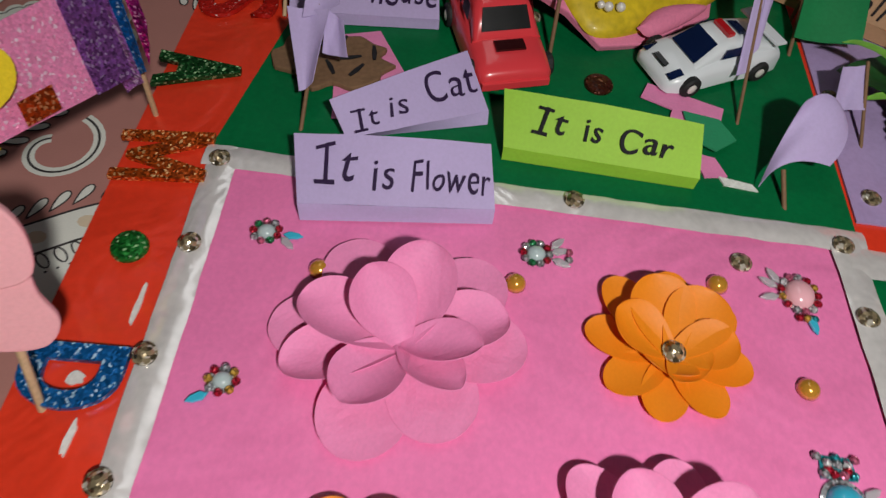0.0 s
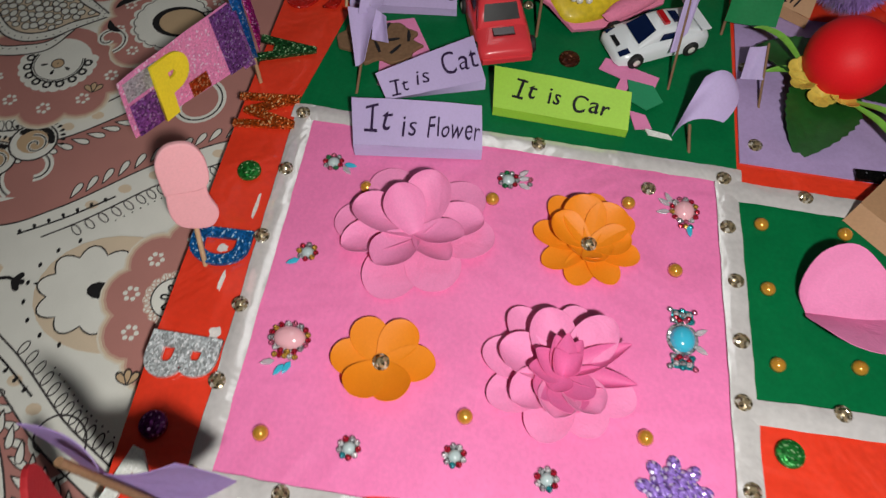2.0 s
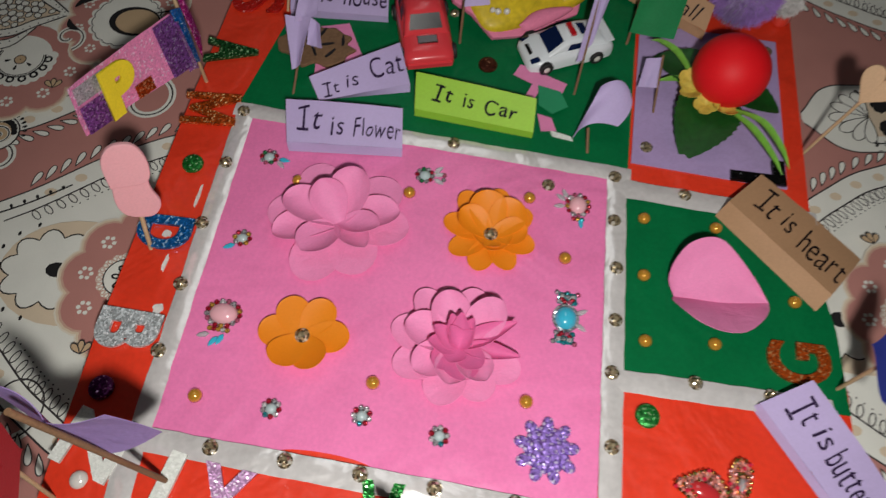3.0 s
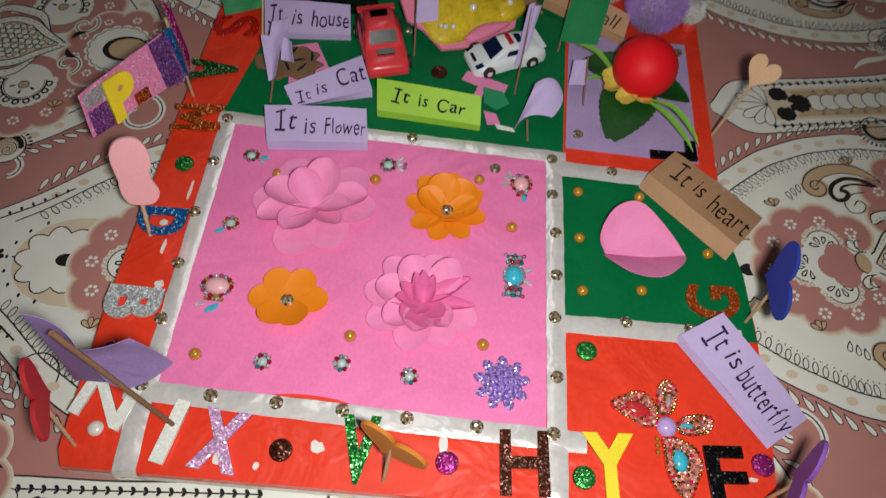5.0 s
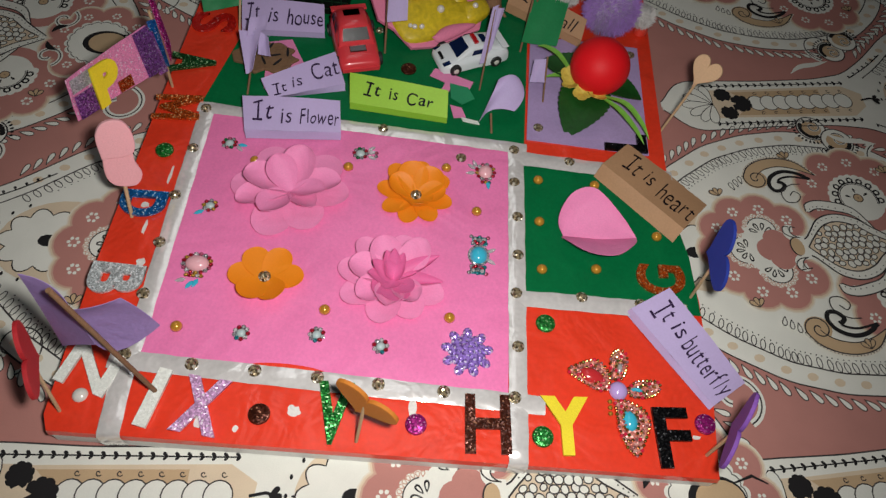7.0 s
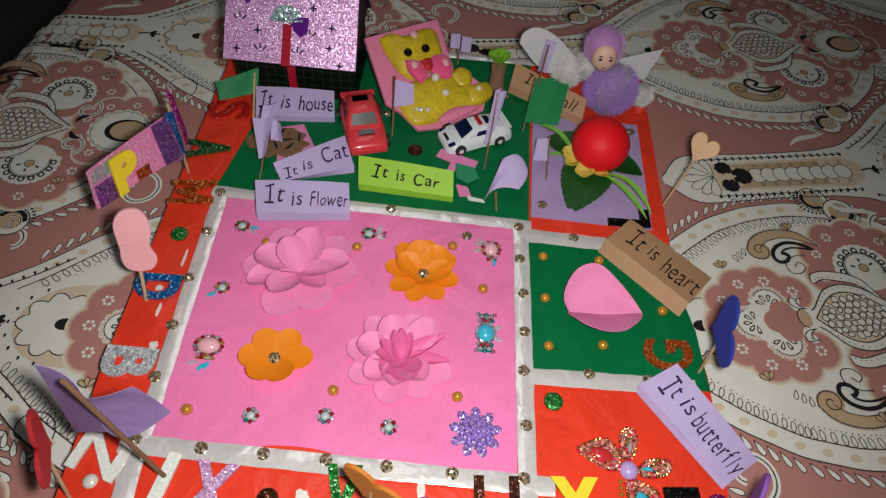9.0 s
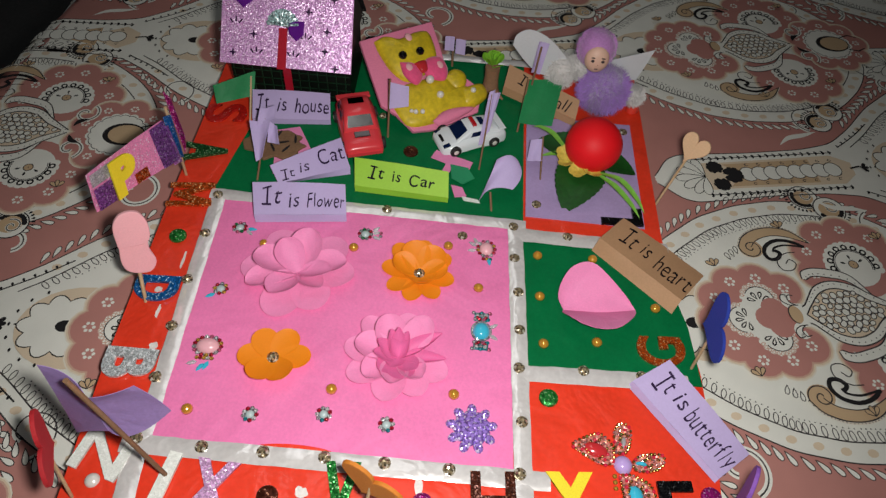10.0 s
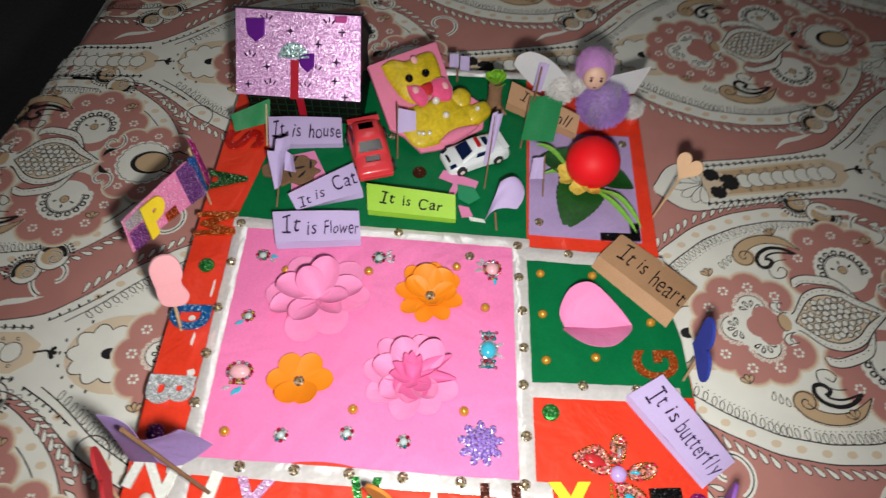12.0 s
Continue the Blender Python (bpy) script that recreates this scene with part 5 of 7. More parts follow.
def word_card(words, tl, tr, br, bl, fold, mat, ink, label, heavy=0.0, bow=0.002, shear=0.12, seed=1, strip=0.008, rise=0.001):
    """A folded card: a written panel above and a foot strip below the crease (fold: the part of the height that it takes; strip: how far the crease stands out)."""
    tl, tr, br, bl = (Vector(p) for p in (tl, tr, br, bl))
    cl, cr = bl.lerp(tl, fold), br.lerp(tr, fold)
    out = (bl + br) / 2 - (tl + tr) / 2
    out.z = 0
    push = out.normalized() * strip + Vector((0, 0, rise))
    cl, cr = cl + push, cr + push
    ob = thing("word_card", Matrix.Translation((bl + br) / 2), label, "word card", "word cards")
    o = (bl + br) / 2

    def sheet(a, b, c, d, bend):
        bm = bmesh.new()
        n, m = 12, 4
        nn = (b - a).cross(a - d).normalized()
        nn = nn if nn.z > 0 else -nn
        rows = []
        for j in range(m + 1):
            rows.append([bm.verts.new(a.lerp(b, i / n).lerp(d.lerp(c, i / n), j / m) + nn * (bend * math.sin(math.pi * i / n) + 0.0006 * noise.noise(Vector((i * 0.4 + seed, j * 0.5, seed)))) * (1 - j / m) - o) for i in range(n + 1)])
        for u, v in zip(rows, rows[1:]):
            for i in range(n):
                bm.faces.new((u[i], u[i + 1], v[i + 1], v[i]))
        bmesh.ops.recalc_face_normals(bm, faces=bm.faces)
        bmesh.ops.solidify(bm, geom=bm.faces[:], thickness=0.0003)
        return bm
    panel = part("panel", sheet(tl, tr, cr, cl, bow), mat, ob, smooth=True)
    part("foot", sheet(cl, cr, br, bl, 0.0), mat, ob, "folded foot strip", True)
    x = ((tr + cr) / 2 - (tl + cl) / 2)
    y = ((tl + tr) / 2 - (cl + cr) / 2)
    z = x.cross(y).normalized()
    xa = x.normalized()
    ya = z.cross(xa)
    c = (tl + tr + cl + cr) / 4 - o + z * (abs(bow) * 0.6 + 0.0011)
    m = Matrix((xa, ya, z)).transposed().to_4x4()
    m.translation = c
    for ch, bmw in ink_words(words, x.length, y.length, heavy, shear, seed):
        for v in bmw.verts:  # follow the bowed panel
            t = min(1, max(0, v.co.x / x.length + 0.5))
            k = min(1, max(0, v.co.y / y.length + 0.5))
            v.co.z += bow * math.sin(math.pi * t) * k - abs(bow) * 0.6
        part("written_letter", bmw, ink, panel, m=m)
    return ob


Z = T + 0.0016
word_card((("It", 0.09, 0.31, 0.02, 0.60), ("is", 0.39, 0.50, -0.10, 0.46), ("Flower", 0.585, 0.985, -0.10, 0.47)), (0.0260, 0.2190, 0.0395), (0.1020, 0.2260, 0.0390), (0.1060, 0.2005, Z), (0.0325, 0.1915, Z), 0.36, LILAC_CARD, VMARKER,
          "lilac folded card reading It is Flower beside the pink flowers", -0.004, seed=2)
word_card((("It", 0.07, 0.25, -0.16, 0.42), ("is", 0.33, 0.47, -0.12, 0.42), ("Cat", 0.61, 0.97, 0.02, 0.62)), (0.0350, 0.2420, 0.0370), (0.0885, 0.2850, 0.0355), (0.1010, 0.2545, Z), (0.0420, 0.2360, Z), 0.32, LILAC_CARD, VMARKER,
          "lilac folded card reading It is Cat leaning behind another card", -0.006, seed=3)
word_card((("It", 0.15, 0.32, 0.06, 0.46), ("is", 0.41, 0.50, -0.02, 0.38), ("Car", 0.59, 0.86, -0.06, 0.44)), (0.1055, 0.2555, 0.0420), (0.1870, 0.2470, 0.0430), (0.1885, 0.2310, Z), (0.1080, 0.2350, Z), 0.28, LIME_CARD, MARKER,
          "lime green folded card reading It is Car", 0.006, seed=4, strip=0.005, bow=0.003)
word_card((("It", 0.05, 0.22, 0.02, 0.56), ("is", 0.33, 0.44, -0.05, 0.48), ("house", 0.55, 0.985, -0.06, 0.52)), (-0.0010, 0.3330, 0.0410), (0.0700, 0.3395, 0.0385), (0.0735, 0.3160, Z), (0.0025, 0.3085, Z), 0.26, LILAC_CARD, VMARKER,
          "lilac folded card reading It is house before the glitter house", -0.002, seed=5, strip=0.006)
word_card((("It", 0.13, 0.31, 0.02, 0.55), ("is", 0.38, 0.48, 0.0, 0.46), ("heart", 0.57, 0.98, -0.08, 0.56)), (0.3375, 0.2245, 0.0290), (0.4025, 0.1800, 0.0165), (0.3680, 0.1360, 0.0220), (0.3100, 0.1925, Z), 0.36, KRAFT_CARD, MARKER,
          "brown folded card reading It is heart over the board's edge", -0.012, seed=6, strip=0.008, rise=0.008, bow=0.001)
word_card((("It", 0.09, 0.24, 0.05, 0.52), ("is", 0.31, 0.42, 0.05, 0.44), ("butterfly", 0.47, 0.985, -0.03, 0.50)), (0.3560, 0.0880, 0.0350), (0.4050, 0.0270, 0.0240), (0.3785, 0.0060, 0.0220), (0.3275, 0.0715, Z), 0.20, LILAC_CARD, VMARKER,
          "lilac folded card reading It is butterfly by the beaded butterfly", -0.006, seed=7, strip=0.004, rise=0.003)
word_card((("It", 0.18, 0.33, 0.10, 0.52), ("is", 0.42, 0.52, 0.0, 0.46), ("ball", 0.62, 0.90, -0.08, 0.58)), (0.2370, 0.3920, 0.0500), (0.3050, 0.3560, 0.0430), (0.3030, 0.3430, Z), (0.2330, 0.3790, 0.0240), 0.30, KRAFT_CARD, MARKER,
          "brown folded card reading It is ball behind a green flag", -0.004, seed=8, strip=0.003)

# ---- sticks, flags and hearts ----
WOOD = surface("toothpick_wood", (0.60, 0.42, 0.24), 0.7, 0.15, 600, 0.3)
DARKWOOD = surface("brown_stick", (0.22, 0.12, 0.06), 0.7, 0.2, 600, 0.3)
VIOLET_PAPER = surface("violet_crepe", (0.42, 0.29, 0.62), 0.75, 0.08, 500, 0.25, thin=0.25, wrinkle=0.15, wrinkle_scale=40)
GREEN_PAPER = surface("green_paper_flag", (0.012, 0.26, 0.08), 0.6, 0.1, 500, 0.15, thin=0.15)


def frame_of(base, tip, face):
    """A pose at base whose y axis runs to tip and whose z axis faces the given point."""
    b, t = Vector(base), Vector(tip)
    y = (t - b).normalized()
    z = Vector(face) - b
    z = (z - z.dot(y) * y).normalized()
    m = Matrix((y.cross(z), y, z)).transposed().to_4x4()
    m.translation = b
    return m, (t - b).length


def heart_pick(base, mid, along, lobes, w, h, colour, word, thick=0.0024):
    """A foam heart about mid, its two lobes apart in the direction lobes, on a toothpick from base."""
    y = Vector(along).normalized()
    x = Vector(lobes)
    x = (x - x.dot(y) * y).normalized()
    m = Matrix((x, y, x.cross(y))).transposed().to_4x4()
    m.translation = Vector(mid) - Vector(base) - y * h * 0.55
    ob = thing("heart_pick", Matrix.Translation(base), word + " foam heart on a wooden toothpick stuck in the board", "heart pick", "heart picks")
    mat = surface(word.replace(" ", "_") + "_foam", colour, 0.75, 0.08, 800, 0.35)
    d = Vector(mid) - Vector(base)
    part("toothpick", tube([-0.006 * d.normalized(), d * 0.5, d], 0.0011, 8), WOOD, ob, smooth=True)
    part("heart", plate(heart_line(w, h), -thick / 2, thick / 2, 0.0006), mat, ob, m=m)
    return ob


EYE_MID = (0.19, -0.15, 0.45)
heart_pick((0.3735, 0.2580, 0.014), (0.3860, 0.2630, 0.0790), (0.0300, 0.0240, 0.066), (0.75, -0.65, 0.05), 0.0245, 0.0255, (0.70, 0.46, 0.27), "tan")
heart_pick((0.3770, 0.0905, 0.014), (0.3725, 0.0890, 0.0810), (0.07, -0.54, 0.70), (0.05, 0.75, 0.62), 0.0470, 0.032, (0.012, 0.035, 0.30), "dark blue")
heart_pick((-0.0275, -0.0372, 0.019), (-0.0230, -0.0290, 0.0815), (0.20, -0.38, 0.72), (-0.25, 0.62, 0.74), 0.0435, 0.030, (0.42, 0.012, 0.018), "red")
heart_pick((0.3740, -0.0235, 0.016), (0.3690, -0.0245, 0.0745), (-0.26, -0.42, 0.73), (0.32, 0.78, 0.52), 0.0470, 0.032, (0.20, 0.07, 0.36), "purple")
heart_pick((0.1530, -0.0375, 0.019), (0.1580, -0.0295, 0.0670), (0.34, -0.04, 0.92), (0.84, -0.38, -0.38), 0.0415, 0.0285, (0.52, 0.17, 0.015), "orange brown")

# the pink lolly on a stick
m, ln = frame_of((-0.0305, 0.1075, 0.019), (-0.0300, 0.1325, 0.0955), EYE_MID)
lolly = thing("foam_lolly", m, "pale pink foam lolly on a wooden stick in the red strip", "foam lolly")
PALE = surface("pale_pink_foam", (0.84, 0.42, 0.45), 0.8, 0.05, 800, 0.35)
part("stick", tube([(0, -0.005, 0), (0, ln * 0.6, 0)], 0.0014, 8), WOOD, lolly, smooth=True)
part("foam_body", plate(smooth_path([(-0.0095, ln - 1.09 * 0.020), (0.0070, ln - 1.09 * 0.018), (0.0095, ln - 1.09 * 0.030), (0.0125, ln - 1.09 * 0.040), (0.0070, ln - 1.09 * 0.0475), (-0.0060, ln - 1.09 * 0.0450), (-0.0105, ln - 1.09 * 0.036), (-0.0095, ln - 1.09 * 0.020)], 5)[:-1], 0.001, 0.0034, 0.0008), PALE, lolly, "lower pink foam piece")
part("foam_top", moved(plate(smooth_path([(-0.0105, ln - 1.09 * 0.024), (0.0085, ln - 1.09 * 0.023), (0.0112, ln - 1.09 * 0.010), (0.006, ln + 0.0002), (-0.005, ln + 0.0006), (-0.0112, ln - 1.09 * 0.008), (-0.0105, ln - 1.09 * 0.024)], 5)[:-1], 0.0036, 0.0062, 0.0008), pose(0, 0, 0)), PALE, lolly, "round pink foam top")


def flag_sheet(corners, n=10, m=6, wave=0.002, seed=0, turns=1.0):
    """A waved paper between four corners (a, b along the top, c, d below)."""
    a, b, c, d = (Vector(p) for p in corners)
    nn = (b - a).cross(d - a).normalized()
    bm = bmesh.new()
    rows = []
    for j in range(m + 1):
        row = []
        for i in range(n + 1):
            q = a.lerp(b, i / n).lerp(d.lerp(c, i / n), j / m)
            row.append(bm.verts.new(q + nn * wave * (math.sin(turns * math.pi * i / n + 0.6 * j / m) + 0.6 * noise.noise(Vector((i * 0.35, j * 0.35, seed))))))
        rows.append(row)
    for u, v in zip(rows, rows[1:]):
        for i in range(n):
            bm.faces.new((u[i], u[i + 1], v[i + 1], v[i]))
    bmesh.ops.recalc_face_normals(bm, faces=bm.faces)
    bmesh.ops.solidify(bm, geom=bm.faces[:], thickness=0.0003)
    return bm


def flag(base, top, sheets, mat, stick_mat, label, r=0.0010, waves=0.002, turns=1.0):
    ob = thing("paper_flag", Matrix.Translation(base), label, "paper flag", "paper flags")
    back = Matrix.Translation(-Vector(base))
    part("stick", moved(tube([Vector(base) - (Vector(top) - Vector(base)).normalized() * 0.002, (Vector(base) + Vector(top)) / 2, top], r, 8), back), stick_mat, ob, smooth=True)
    for k, s in enumerate(sheets):
        part("paper", moved(flag_sheet(s, wave=waves, seed=k + base[0] * 50, turns=turns), back), mat, ob, smooth=True)
    return ob


def curled(rows, n=12):
    """A smooth bent sheet through a net of three by three points."""
    def mix(p, t):
        return p[0] * (2 * (t - 0.5) * (t - 1)) + p[1] * (-4 * t * (t - 1)) + p[2] * (2 * t * (t - 0.5))
    net = [[Vector(p) for p in r] for r in rows]
    bm = bmesh.new()
    grid = [[bm.verts.new(mix([mix(r, i / n) for r in net], j / n)) for i in range(n + 1)] for j in range(n + 1)]
    for u, v in zip(grid, grid[1:]):
        for i in range(n):
            bm.faces.new((u[i], u[i + 1], v[i + 1], v[i]))
    bmesh.ops.recalc_face_normals(bm, faces=bm.faces)
    bmesh.ops.solidify(bm, geom=bm.faces[:], thickness=0.0003)
    return bm


tall = flag((0.0260, -0.0197, 0.0216), (0.0076, -0.0170, 0.1434), [], VIOLET_PAPER, DARKWOOD, "crumpled violet paper flag on a tall brown stick", 0.0015)
for net in ((((-0.0121, -0.0080, 0.1393), (0.0000, -0.0080, 0.1300), (0.0088, -0.0150, 0.1204)), ((-0.0160, -0.0085, 0.1010), (-0.0040, -0.0110, 0.1040), (0.0088, -0.0160, 0.1020)), ((-0.0185, -0.0120, 0.0620), (-0.0060, -0.0150, 0.0740), (0.0093, -0.0175, 0.0834))),
            (((0.0088, -0.0155, 0.1204), (0.0220, -0.0150, 0.1255), (0.0345, -0.0100, 0.1285)), ((0.0090, -0.0165, 0.1010), (0.0240, -0.0115, 0.1050), (0.0405, -0.0085, 0.1120)), ((0.0093, -0.0175, 0.0834), (0.0215, -0.0165, 0.0775), (0.0442, -0.0074, 0.0944)))):
    part("paper", moved(curled(net), Matrix.Translation((-0.0260, 0.0197, -0.0216))), VIOLET_PAPER, tall, smooth=True)
flag((0.0225, 0.2400, Z), (0.0240, 0.2880, 0.0540), [
    ((0.0185, 0.2890, 0.0575), (0.0320, 0.2930, 0.0600), (0.0330, 0.2820, 0.0530), (0.0180, 0.2750, 0.0510)),
    ((0.0110, 0.2790, 0.0520), (0.0290, 0.2800, 0.0525), (0.0265, 0.2520, 0.0360), (0.0205, 0.2490, 0.0335)),
    ((0.0270, 0.2820, 0.0510), (0.0350, 0.2780, 0.0490), (0.0390, 0.2650, 0.0400), (0.0270, 0.2670, 0.0400))], LILAC_CARD, DARKWOOD,
     "lilac paper flag furled round a thin stick", 0.0009, 0.0022, 1.0)
flag((0.2140, 0.2755, Z), (0.2200, 0.3320, 0.0600), [
    ((0.2230, 0.3370, 0.0620), (0.2180, 0.3330, 0.0620), (0.2120, 0.2930, 0.0330), (0.2160, 0.2950, 0.0340)),
    ((0.2280, 0.3360, 0.0600), (0.2215, 0.3330, 0.0610), (0.2150, 0.2990, 0.0370), (0.2200, 0.3050, 0.0400))], LILAC_CARD, DARKWOOD,
     "narrow lilac paper flag on a thin stick beside the white car", 0.0008, 0.001, 1.4)
flag((0.1280, 0.3065, Z), (0.1280, 0.3290, 0.0700), [
    ((0.1285, 0.3270, 0.0680), (0.1450, 0.3270, 0.0650), (0.1460, 0.3150, 0.0520), (0.1290, 0.3100, 0.0520))], LILAC_CARD, DARKWOOD,
     "small lilac paper flag on a dark stick before the kitten plaque", 0.0010, 0.001)


scoop = flag((0.2260, 0.2280, Z), (0.2240, 0.2400, 0.0300), [], LILAC_CARD, DARKWOOD, "curled lilac paper flag stuck in the green paper", 0.0010)
part("paper", moved(curled((((0.2270, 0.2590, 0.0500), (0.2400, 0.2670, 0.0490), (0.2490, 0.2600, 0.0420)), ((0.2220, 0.2500, 0.0360), (0.2370, 0.2560, 0.0450), (0.2490, 0.2520, 0.0370)),
                            ((0.2150, 0.2340, 0.0245), (0.2250, 0.2410, 0.0330), (0.2430, 0.2430, 0.0320)))), Matrix.Translation((-0.2260, -0.2280, -Z))), LILAC_CARD, scoop, smooth=True)
flag((-0.0020, 0.3150, Z), (-0.0040, 0.3440, 0.0470), [
    ((-0.0360, 0.3290, 0.0450), (-0.0010, 0.3500, 0.0490), (-0.0010, 0.3330, 0.0330), (-0.0320, 0.3180, 0.0330))], GREEN_PAPER, WOOD,
     "green paper flag on a wooden stick beside the glitter house", 0.0010, 0.002, 1.5)
flag((0.2485, 0.3300, Z), (0.2550, 0.3690, 0.0520), [
    ((0.2555, 0.3690, 0.0520), (0.2890, 0.3770, 0.0500), (0.2790, 0.3310, 0.0290), (0.2480, 0.3330, 0.0290))], GREEN_PAPER, DARKWOOD,
     "square green paper flag standing before a brown card", 0.0010, 0.002, 1.2)
flag((0.1810, 0.4200, Z), (0.1800, 0.4290, 0.0480), [
    ((0.1720, 0.4290, 0.0500), (0.1815, 0.4290, 0.0500), (0.1815, 0.4220, 0.0380), (0.1720, 0.4220, 0.0380)),
    ((0.1830, 0.4290, 0.0480), (0.1930, 0.4290, 0.0470), (0.1930, 0.4220, 0.0340), (0.1830, 0.4220, 0.0350))], LILAC_CARD, DARKWOOD,
     "tiny lilac paper flag at the back of the board", 0.0012, 0.001)
flag((0.2690, 0.2700, Z), (0.2690, 0.3020, 0.0420), [
    ((0.2580, 0.2990, 0.0400), (0.2690, 0.3010, 0.0410), (0.2690, 0.2830, 0.0300), (0.2560, 0.2830, 0.0290))], LILAC_CARD, DARKWOOD,
     "small lilac paper flag on a stick on the violet paper", 0.0008, 0.002)

# the glitter flag with a yellow P beside the board
pf = thing("glitter_flag", pose(-0.040, 0.245, 0.019), "pink and purple glitter card flag with a yellow letter P", "glitter flag")
back = Matrix.Translation((0.040, -0.245, -0.019))
FL = ((-0.0660, 0.1560, 0.1005), (-0.0376, 0.2268, 0.0925), (-0.0303, 0.2184, 0.0601), (-0.0631, 0.1463, 0.0725))
part("stick", moved(tube([(-0.0405, 0.2400, 0.010), (-0.0343, 0.2319, 0.0610), (-0.0348, 0.2334, 0.1001)], 0.0012, 8), back), WOOD, pf, smooth=True)
card = part("card", moved(flag_sheet(FL, wave=0.0015), back), G_PINK, pf, "sparkling pink card", True)
A, B, C, D = (Vector(p) for p in FL)


def on_card(u, v, lift=0.0016):
    q = A.lerp(B, u).lerp(D.lerp(C, u), v)
    return q - Vector((-0.040, 0.245, 0.019)) + NC * lift


NC = (B - A).cross(D - A).normalized()
NC = -NC if NC.y > 0 and NC.z < 0 else NC
NC = NC if (Vector(EYE_MID) - A).dot(NC) > 0 else -NC


def patch(u0, u1, v0, v1, lift=0.0017, n=5):
    bm = bmesh.new()
    rows = [[bm.verts.new(on_card(u0 + (u1 - u0) * i / n, v0 + (v1 - v0) * j / 2, lift)) for i in range(n + 1)] for j in range(3)]
    for p_, q_ in zip(rows, rows[1:]):
        for i in range(n):
            bm.faces.new((p_[i], p_[i + 1], q_[i + 1], q_[i]))
    bmesh.ops.solidify(bm, geom=bm.faces[:], thickness=0.0004)
    return bm


part("glitter_corner", patch(0.02, 0.30, 0.04, 0.36), G_SILVER, pf, "silver glitter patch")
part("glitter_patch", patch(0.02, 0.27, 0.42, 0.98), G_VIOLET, pf, "purple glitter patch")
part("glitter_patch", patch(0.80, 1.0, 0.0, 1.0), G_VIOLET, pf, "purple glitter patch")
pl = lettering("P", 1.0, 0.12, 0.06)
co = np.array([v.co[:] for v in pl.vertices])
lo, hi = co.min(0), co.max(0)
for v in pl.vertices:
    v.co = on_card(0.36, 0.50, 0.0024) + (B - A).normalized() * ((v.co.x - (lo[0] + hi[0]) / 2) / (hi[0] - lo[0]) * 0.0225) + (A - D) * ((v.co.y - (lo[1] + hi[1]) / 2) / (hi[1] - lo[1]) * 0.98) + NC * ((v.co.z - lo[2]) * 0.015)
part("foam_letter", pl, YELLOW, pf, "yellow foam letter P")
part("glitter_patch", patch(0.46, 0.62, 0.66, 0.92, 0.0030), G_ORANGE, pf, "gold glitter patch")
for q, mt, wd in ((((-0.0461, 0.2244, 0.0826), (-0.0324, 0.2244, 0.0897), (-0.0301, 0.2244, 0.0519), (-0.0386, 0.2244, 0.0448)), G_VIOLET, "purple"), (((-0.0357, 0.2263, 0.0958), (-0.0284, 0.2263, 0.0991), (-0.0286, 0.2263, 0.0557), (-0.0343, 0.2263, 0.0509)), G_BLUE, "blue"),
                  (((-0.0301, 0.2287, 0.1194), (-0.0253, 0.2287, 0.1124), (-0.0234, 0.2287, 0.0765), (-0.0286, 0.2287, 0.0557)), G_MAGENTA, "dark red")):
    part("fin", moved(flag_sheet(q, wave=0.001), back), mt, pf, wd + " glitter strip at the card's side", True)

# ---- the glitter house ----
GRID = surface("dark_sequin_wall", (0.004, 0.006, 0.004), 0.5, 0.3, 300, 0.3, spec=0.2)
GRIDLINE = surface("green_thread", (0.008, 0.034, 0.015), 0.5, 0.5, 260, 0.3, spec=0.3)
BLACKCARD = surface("black_card", (0.008, 0.008, 0.009), 0.6, 0.2)
DARKMARK = surface("dark_violet_marker", (0.03, 0.003, 0.05), 0.5)
RIBBON = surface("red_satin_ribbon", (0.45, 0.012, 0.03), 0.3, 0.1, 400, 0.2)
GEM = glossy("purple_gem", (0.16, 0.02, 0.32), 0.06, 0.2, 1.0)
# iridescent shell whose bright sheen is put into the colour as pale flakes
SHELL = glitter("iridescent_shell", (0.45, 0.66, 0.66), flake=700, spread=0.7, metal=0.4, light=(0.9, 1, 1), sparkle=0.25)
X0, X1 = -0.0260, 0.0925
house = thing("toy_house", pose(0, 0, 0), "toy house with an orchid glitter roof and dark sequin walls", "toy house")
part("wall", box(X0 + 0.004, X1 - 0.004, 0.3480, 0.4150, Z, 0.0745), GRID, house, "dark green sequin wall")
for k in range(13):
    part("thread", box(X0 + 0.006 + 0.0086 * k, X0 + 0.0068 + 0.0086 * k, 0.3472, 0.3479, Z + 0.002, 0.073), GRIDLINE, house)
for k in range(6):
    part("thread", box(X0 + 0.004, X1 - 0.004, 0.3472, 0.3479, Z + 0.006 + 0.0082 * k, Z + 0.0066 + 0.0082 * k), GRIDLINE, house)
E0, E1 = Vector((0, 0.3330, 0.0690)), Vector((0, 0.3815, 0.1290))
slope = math.degrees(math.atan2(E1.z - E0.z, E1.y - E0.y))
RL = (E1 - E0).length
mr = pose(X0, E0.y, E0.z, slope, 0, -1.5)
roof = part("roof", plate([(0, 0), (X1 - X0, 0.0008), (X1 - X0 - 0.002, RL), (0.001, RL)], -0.0018, 0.0, 0.0004), G_ROOF, house, "orchid glitter roof panel", m=mr)
